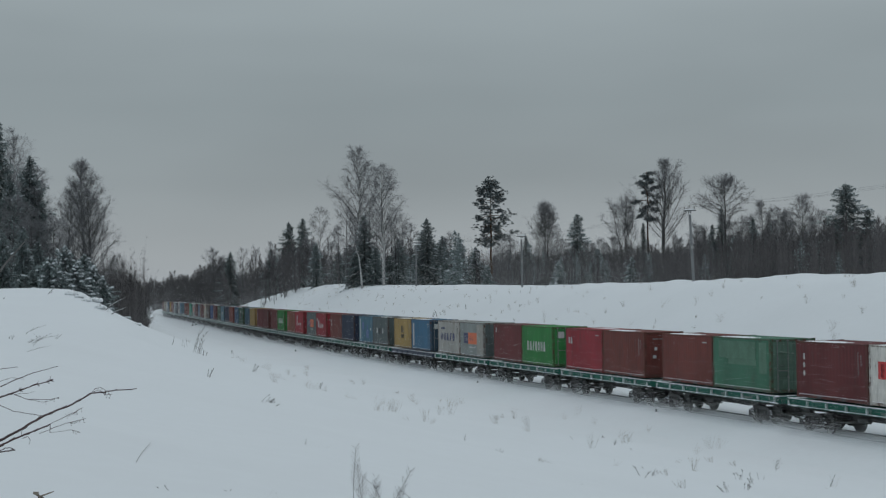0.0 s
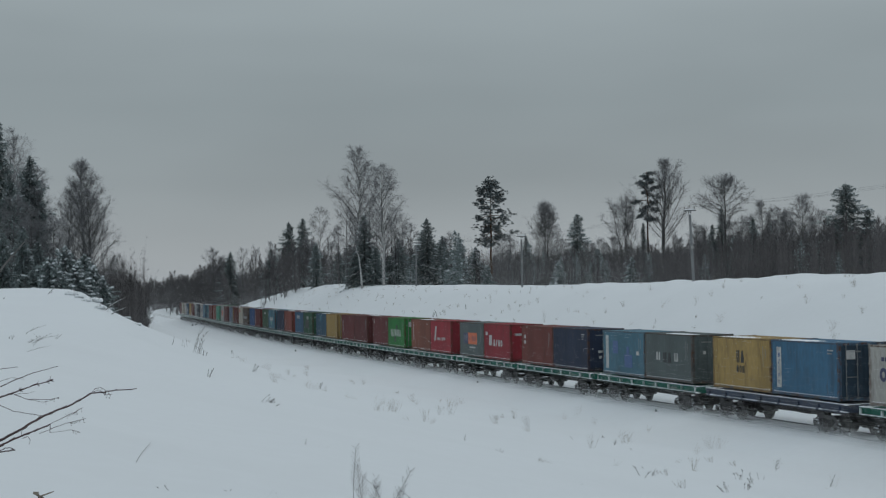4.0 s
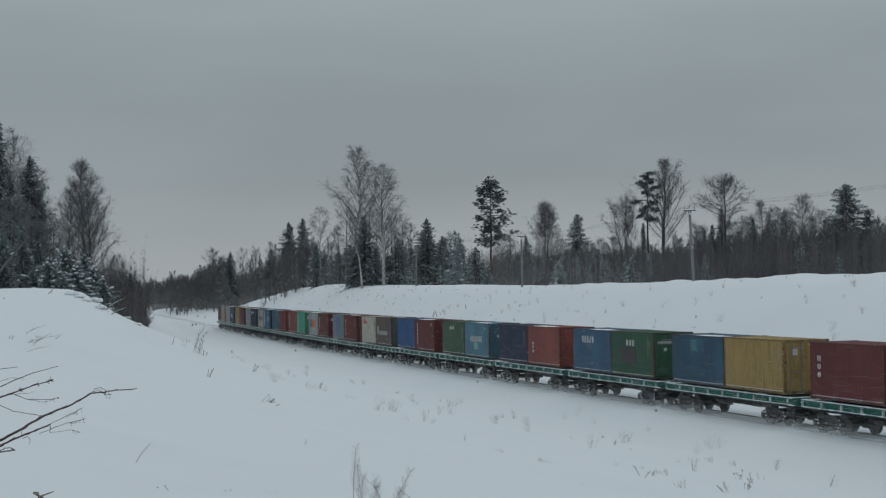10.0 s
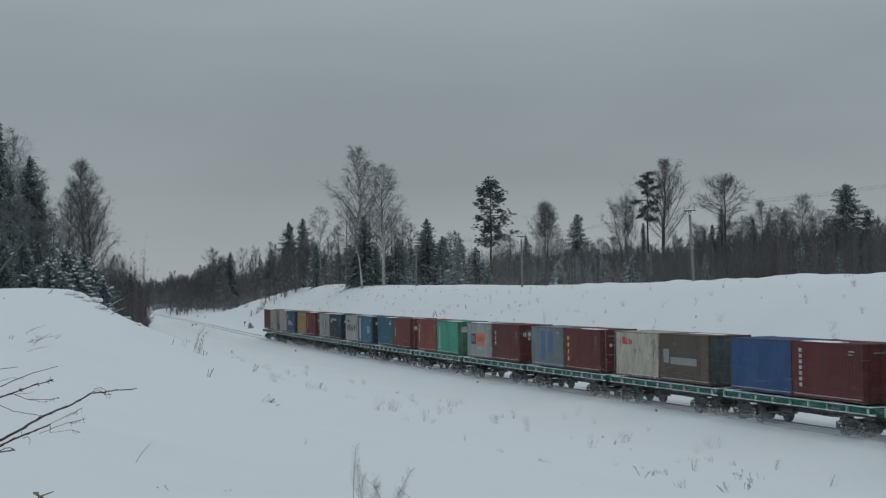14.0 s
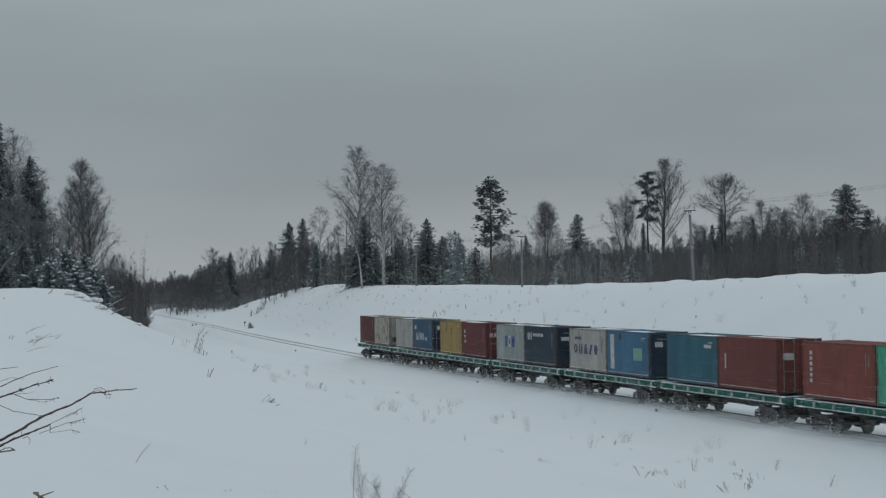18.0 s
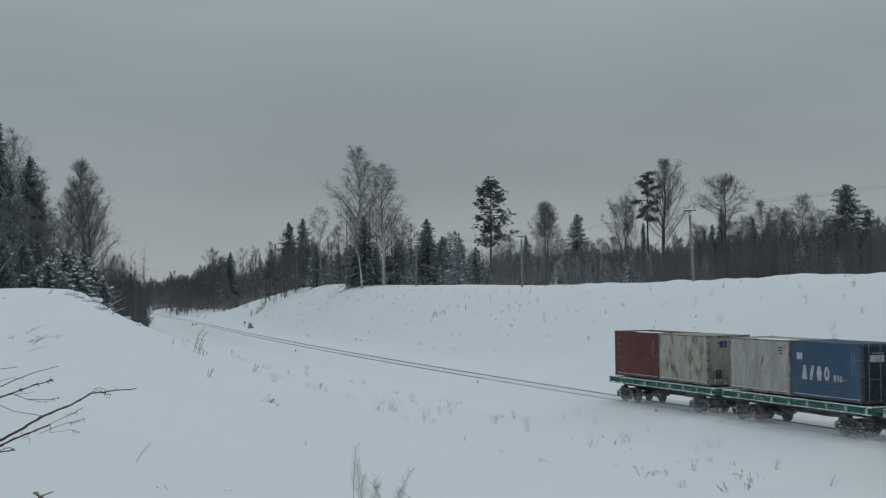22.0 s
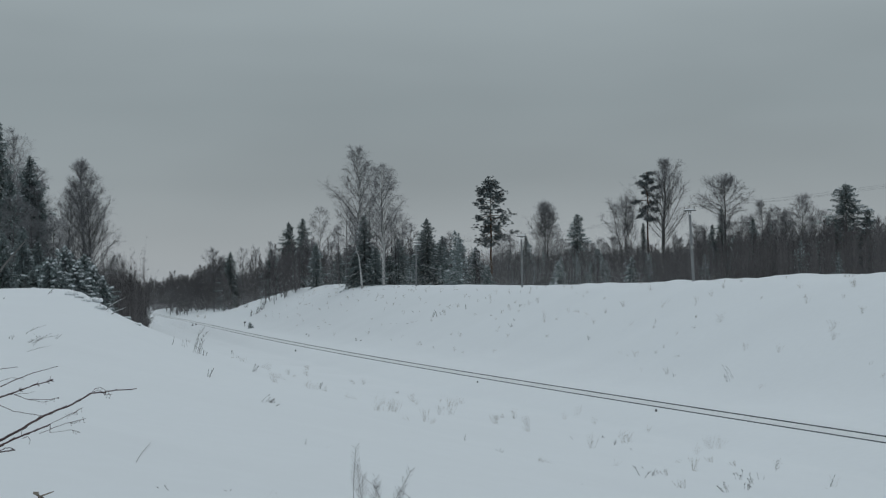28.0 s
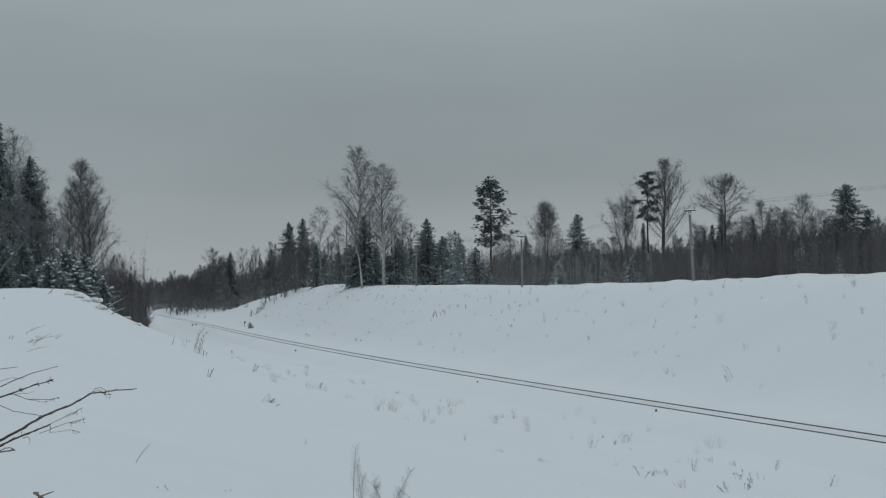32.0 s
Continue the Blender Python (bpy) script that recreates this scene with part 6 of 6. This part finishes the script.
    for px, py, h, lean in ((44, 592, 20, 2.0), (46, 606, 15, 3.8), (58, 614, 26, 1.3), (44, 622, 14, 3.2), (343, 624, 47, 0.42), (349, 626, 40, 0.45), (346, 625, 30, 0.2), (352, 627, 30, 0.4), (359, 631, 15, 0.2), (364, 633, 12, 0.3), (1132, 842, 24, -0.5), (1140, 846, 18, 0.8), (462, 712, 18, 0.9), (452, 660, 14, 0.4), (1372, 835, 28, 0.35), (1469, 862, 26, 0.4)):
        x, y, z = sight(px, py)
        tall = h * y / 2877
        ob = twiggy_shoot(rnd, tall, lean, 0.0022 + 0.00008 * y).object("twiggy_weed", WEED)
        ob.matrix_basis = pose(x, y, z)
        tagged(ob, "branching dry weed shoot poking out of the snow", "weed", "weeds in the snow")


def build_faint_tufts():
    """The many faint tips of dry grass that show through the snow of both banks."""
    rnd = random.Random(15)
    sorts = []
    for i in range(6):
        h = rnd.uniform(0.35, 0.75)
        ob = weed_clump(rnd, h, rnd.randint(9, 15), rnd.uniform(-0.5, 0.6), 3, 0, 0.0036, 0.42).object("dry_grass_tuft", STRAW)
        tagged(ob, "faint dry grass tips in the snow bank", "grass tuft", "faint tufts in the snow")
        sorts.append(ob)
    spots = [(rnd.uniform(0, 270), rnd.choice((rnd.uniform(10, 25), rnd.uniform(17, 26)))) for _ in range(240)] + [(rnd.uniform(-45, 110), -rnd.uniform(8, 24)) for _ in range(55)]
    for i, (s, d) in enumerate(spots):
        x, y, _ = on_line(s, d)
        z = ground_at(x, y)
        m = pose(float(x), float(y), z, rz=rnd.uniform(-25, 25))
        if i < 6:
            sorts[i].matrix_basis = m
        else:
            copy_thing(sorts[i % 6], m)


build_weeds()
build_faint_tufts()


def in_view(px, py, depth):
    m = AIM.to_3x3()
    half = math.tan(radians(30.48) / 2)
    w = m @ Vector(((2 * px / 1568 - 1) * half, (882 - 2 * py) / 1568 * half, -1))
    return Vector(EYE) + w * (depth / w.y)


def build_near_shrub():
    """The leafless shrub that reaches in close to the camera: a few knotty reddish stems."""
    rnd = random.Random(3)
    shrub = new("leafless_shrub")
    foot = in_view(-260, 1000, 7.6)
    shrub.matrix_basis = pose(foot.x, foot.y, ground_at(foot.x, foot.y))
    tagged(shrub, "leafless shrub with knotty reddish-brown stems over snow", "shrub")
    o = Vector(shrub.matrix_basis.translation)

    def stem(path, r0, r1, buds=0, stars=(), beads=0):
        """A stem through the given waypoints; buds: blunt knots along it, stars: whorls of short spurs, beads: dry seed lumps."""
        st = Sticks()
        pts = [in_view(x, y, d) - o for x, y, d in path]
        fine = []
        for a, b in zip(pts[:-1], pts[1:]):
            for j in range(5):
                fine.append(a.lerp(b, j / 5) + Vector((rnd.gauss(0, 0.0009), 0, rnd.gauss(0, 0.0009))))
        fine.append(pts[-1])
        st.path(fine, r0, r1, 6)
        for i in range(buds):
            k = min(len(fine) - 2, int(len(fine) * (0.35 + 0.62 * (i + 0.5) / buds)))
            d = (fine[k + 1] - fine[k]).normalized()
            w = r0 + (r1 - r0) * k / len(fine)
            side = Vector((0, 0, 1 if i % 2 else -1))
            st.path([fine[k] - d * 0.006, fine[k] + d * 0.010 + side * w * 0.8, fine[k] + d * 0.022 + side * w * 1.5], w * 1.15, w * 0.25, 5)
        for u in stars:
            k = int(u * (len(fine) - 2))
            for _ in range(7):
                e = flung(rnd, fine[k + 1] - fine[k], 1.0)
                e.y *= 0.5
                st.spike(fine[k], fine[k] + e * rnd.uniform(0.012, 0.030), 0.0022)
        for i in range(beads):
            k = rnd.randrange(len(fine) // 2, len(fine) - 1)
            p = fine[k] + Vector((rnd.gauss(0, 0.004), 0, rnd.gauss(-0.006, 0.006)))
            bead(st, p, rnd.uniform(0.0012, 0.0026))
            st.spike(fine[k], p, 0.0012)
        st.object("stem", STEM, shrub)

    stem([(-260, 960, 7.6), (-90, 836, 7.6), (0, 780, 7.5), (42, 757, 7.5), (80, 735, 7.5), (120, 719, 7.45), (162, 696, 7.4), (200, 692, 7.4), (242, 688, 7.4)], 0.0078, 0.0019, 9)
    stem([(-260, 965, 7.6), (-80, 830, 7.5), (0, 789, 7.4), (33, 774, 7.4), (63, 762, 7.4), (89, 751, 7.35)], 0.0062, 0.0028, 5)
    stem([(89, 751, 7.35), (89, 758, 7.35), (88, 766, 7.35)], 0.0022, 0.0014)
    stem([(-260, 970, 7.7), (-70, 850, 7.6), (0, 800, 7.5), (27, 797, 7.5)], 0.0050, 0.0026, 2)
    stem([(0, 798, 7.5), (10, 793, 7.5), (20, 793, 7.5), (27, 797, 7.5)], 0.0022, 0.0016)
    stem([(-240, 820, 7.9), (-60, 722, 7.9), (0, 703, 7.9), (20, 697, 7.9), (57, 683, 7.9), (80, 677, 7.9), (95, 671, 7.9)], 0.0056, 0.0018, 3, (0.60, 0.61, 0.79, 0.90, 0.97))
    stem([(-200, 770, 8.2), (-50, 704, 8.2), (0, 685, 8.2), (50, 663, 8.2), (75, 656, 8.2), (103, 648, 8.2)], 0.0034, 0.0012)
    stem([(25, 699, 7.9), (50, 707, 7.9), (90, 707, 7.9), (105, 703, 7.9)], 0.0018, 0.0010, 0, (), 8)
    stem([(50, 707, 7.9), (77, 712, 7.9), (97, 707, 7.9)], 0.0013, 0.0009, 0, (), 4)
    stem([(25, 698, 7.9), (48, 697, 7.9), (62, 692, 7.9)], 0.0013, 0.0008)
    stem([(-60, 690, 8.2), (0, 675, 8.2), (20, 669, 8.2), (43, 671, 8.2)], 0.0015, 0.0009)
    stem([(-100, 646, 8.2), (0, 653, 8.2), (32, 650, 8.2)], 0.0022, 0.0013)
    stem([(-100, 690, 8.1), (0, 718, 8.1), (23, 728, 8.1), (50, 732, 8.1), (77, 736, 8.1)], 0.0022, 0.0012, 0, (), 3)
    stem([(162, 695, 7.4), (168, 688, 7.4), (178, 686, 7.4), (190, 694, 7.4), (196, 702, 7.4)], 0.0013, 0.0009, 0, (), 5)
    stem([(165, 694, 7.4), (176, 690, 7.4), (186, 698, 7.4), (198, 698, 7.4)], 0.0013, 0.0009, 0, (), 4)
    stem([(38, 772, 7.4), (38, 764, 7.4), (42, 758, 7.4)], 0.0014, 0.0009)
    stem([(40, 776, 7.4), (50, 773, 7.4), (54, 780, 7.4), (51, 787, 7.4)], 0.0014, 0.0009)
    stem([(60, 765, 8.3), (105, 743, 8.3), (127, 732, 8.3), (147, 722, 8.3)], 0.0014, 0.0012, 0, (), 26)
    stem([(70, 768, 8.3), (115, 750, 8.3), (133, 746, 8.3), (152, 741, 8.3)], 0.0014, 0.0012, 0, (), 22)
    stem([(89, 766, 8.3), (128, 761, 8.3), (142, 766, 8.3)], 0.0010, 0.0010, 0, (), 6)

    stump = in_view(70, 876, 9.0)
    st = Sticks()
    g = ground_at(stump.x, stump.y)
    st.path([Vector((0.03, 0, g - stump.z - 0.3)), Vector((0.01, 0, -0.02)), Vector((-0.012, 0, 0.006)), Vector((-0.035, 0, 0.012))], 0.028, 0.006, 8)
    st.path([Vector((0.0, 0, -0.01)), Vector((0.04, 0, 0.004)), Vector((0.08, 0, 0.018))], 0.006, 0.003, 5)
    ob = st.object("broken_stem", STRAW)
    ob.matrix_basis = pose(stump.x, stump.y, stump.z)
    tagged(ob, "broken pale stem sticking out of the snow", "stem")


build_near_shrub()


def build_fern_weeds():
    """Taller feathery weeds in the foreground."""
    rnd = random.Random(12)
    for stalks in ([(627, 930, 630, 790), (640, 930, 632, 822), (640, 930, 642, 842)], [(668, 940, 728, 832), (660, 930, 666, 846), (655, 930, 668, 858), (700, 930, 709, 868)]):
        base = in_view(stalks[0][0], 930, 14.5)
        o = Vector((base.x, base.y, ground_at(base.x, base.y)))
        st = Sticks()
        for x0, y0, x1, y1 in stalks:
            a, b = in_view(x0, y0, 14.5) - o, in_view(x1, y1, 14.5) - o
            a.z = -0.1
            st.path([a, a.lerp(b, 0.5) + Vector((rnd.gauss(0, 0.012), 0, 0)), b], 0.0032, 0.0015, 4)
            along_it = (b - a).normalized()
            for j in range(17):
                u = 0.45 + 0.53 * j / 16
                p = a.lerp(b, u)
                e = (along_it + Vector(((-1) ** j * rnd.uniform(0.45, 0.9), rnd.gauss(0, 0.4), rnd.gauss(0, 0.1)))).normalized()
                ln = 0.10 * (1.5 - u) * rnd.uniform(0.6, 1.1) + 0.015
                q = p + e * ln
                st.path([p, p.lerp(q, 0.5) + along_it * 0.006, q], 0.0014, 0.0008, 3)
                for k in range(2):
                    m = p.lerp(q, rnd.uniform(0.4, 1.0))
                    st.spike(m, m + flung(rnd, e, 0.5) * 0.018, 0.0014)
        # a broken side stalk
        p = in_view(*((642, 844) if stalks[0][0] == 627 else (709, 868)), 14.5) - o
        q = p + Vector((0.10, 0, -0.085))
        st.path([p, q, q + Vector((0.05, 0, -0.10))], 0.0022, 0.0015, 4)
        for j in range(9):
            st.spike(q, q + flung(rnd, Vector((0.4, 0, -0.2)), 0.9) * 0.06, 0.0011)
        ob = st.object("feathery_weed", WEED)
        ob.matrix_basis = pose(*o)
        tagged(ob, "tall dry feathery weed stalks rising from snow", "weed", "weeds in the snow")


build_fern_weeds()


def build_fallen_stalk():
    """A thin bent stalk that lies across the snow in the foreground."""
    a, b = Vector(sight(229, 841)), Vector(sight(267, 787))
    st = Sticks()
    st.path([Vector((0, 0, -0.02)), (b - a) * 0.5 + Vector((0, 0, 0.03)), b - a + Vector((0, 0, 0.015))], 0.0024, 0.0012, 4)
    ob = st.object("dry_stalk", WEED)
    ob.matrix_basis = pose(*a)
    tagged(ob, "thin dry stalk lying on the snow", "weed", "weeds in the snow")


build_fallen_stalk()


def build_small_things():
    for px, py, h, w in ((1161, 730, 0.11, 0.07), (523, 622, 0.14, 0.08), (341, 577, 0.3, 0.2), (347, 576, 0.22, 0.14), (845, 678, 0.09, 0.06)):
        x, y, z = sight(px, py)
        st = Sticks()
        st.path([Vector((0, 0, -0.2)), Vector((0, 0, h * 0.7)), Vector((w * 0.3, 0, h))], w, w * 0.8, 7)
        st.spike(Vector((0, 0, h * 0.95)), Vector((w * 0.8, 0, h * 1.25)), w * 0.7)
        ob = st.object("marker_stub", METAL_DARK)
        ob.matrix_basis = pose(x, y, z)
        tagged(ob, "short dark stub standing in snow beside the track", "stub", "stubs beside the track")
    x, y, z = sight(433, 578)
    e = new("trackside_board")
    e.matrix_basis = pose(x, y, z, rz=20)
    part("post", box(B(), -0.05, 0.05, -0.06, 0.06, -0.3, 0.75, 0.01), POLE_WOOD, e)
    part("board", box(B(), -0.22, 0.22, -0.09, -0.061, 0.62, 0.95, 0.01), POLE_WOOD, e, "dark back of a small board")
    tagged(e, "small dark signboard on a post in snow", "signboard")
    rnd = random.Random(4)
    t, c, w = spruce(rnd, 1.1, 0.55, snow=0.6)
    x, y, z = sight(437, 582)
    s = new("spruce_seedling")
    s.matrix_basis = pose(x + 0.6, y, z)
    t.object("trunk", BARK, s)
    c.object("crown", NEEDLE, s)
    w.object("snow_cover", SNOW_FRESH, s)
    tagged(s, "knee-high spruce seedling dusted with snow", "spruce seedling")


build_small_things()


def build_crest_debris():
    """Lumpy snow-capped brushwood on the crest of the near bank."""
    rnd = random.Random(23)
    for px, py, w in ((128, 519, 0.34), (141, 524, 0.26), (155, 530, 0.22), (168, 532, 0.36), (177, 544, 0.28), (244, 572, 0.22)):
        x, y, z = sight(px, py + 4)
        e = new("brushwood_clod")
        e.matrix_basis = pose(x, y, z)
        bm = B()
        bmesh.ops.create_icosphere(bm, subdivisions=2, radius=1.0)
        for v in bm.verts:
            k = 1 + 0.22 * math.sin(v.co.x * 5 + px) * math.cos(v.co.y * 4 + py) + rnd.gauss(0, 0.03)
            v.co = Vector((v.co.x * w * 1.35 * k, v.co.y * w * k, v.co.z * w * 0.50 * k + w * 0.22))
        for f in bm.faces:
            f.smooth = True
        part("snow_cap", bm, SNOW_FRESH, e, "rounded cap of snow")
        st = Sticks()
        for _ in range(16):
            p = Vector((rnd.gauss(0, 0.5) * w, -w * 0.7, rnd.uniform(0, 0.3) * w))
            st.spike(p, p + flung(rnd, Vector((0.6, -0.6, 0.2)), 0.9) * w * rnd.uniform(0.5, 1.2), 0.012)
        st.object("twigs", WEED, e, "dark twigs under the snow")
        tagged(e, "snow-capped brushwood lump on the bank's crest", "brushwood", "brushwood on the crest")
    for px, py, ln, tilt in ((186, 549, 1.3, 0.55), (196, 556, 0.9, 0.35), (84, 522, 0.9, 0.8)):
        x, y, z = sight(px, py)
        e = new("fallen_branch")
        e.matrix_basis = pose(x, y, z)
        st, sn = Sticks(), Sticks()
        a, b = Vector((0, 0, -0.05)), Vector((ln * math.cos(tilt), 0.2, ln * math.sin(tilt)))
        st.path([a, a.lerp(b, 0.5) + Vector((0, 0, 0.03)), b], 0.022, 0.008, 5)
        for _ in range(7):
            p = a.lerp(b, rnd.uniform(0.3, 1))
            st.spike(p, p + flung(rnd, b, 0.7) * ln * 0.25, 0.007)
        sn.path([a + Vector((0, 0, 0.03)), a.lerp(b, 0.5) + Vector((0, 0, 0.055)), b + Vector((0, 0, 0.015))], 0.018, 0.008, 5)
        st.object("wood", WEED, e)
        sn.object("snow_cap", SNOW_FRESH, e, "line of snow on the branch")
        tagged(e, "bare fallen branch with a line of snow", "branch", "branches on the crest")


build_crest_debris()


# ---------------------------------------------------------------- movement
def motions():
    times = [i * 1.0 for i in range(33)]
    for ob, k, m in TRAIN + DUST:
        walk(ob, [(t, wagon_pose(k, t) @ m) for t in times])
    # wheels turn while their wagon rolls past
    for k, ob, wx in WHEELSETS:
        frames = [i / FPS for i in range(32 * FPS + 1)]
        rows = []
        for t in frames:
            s = train_s(t) + PITCH * k - 6.096
            if -30 < s < 95:
                rows.append((t, Matrix.Translation((wx, 0, 0.475)) @ Matrix.Rotation(-s / 0.475 % 6.283185, 4, "Y")))
        if len(rows) > 2:
            if rows[0][0] > 0:
                rows.insert(0, (0.0, rows[0][1]))
            if rows[-1][0] < 32.0:
                rows.append((32.0, rows[-1][1]))
            walk(ob, rows)


motions()
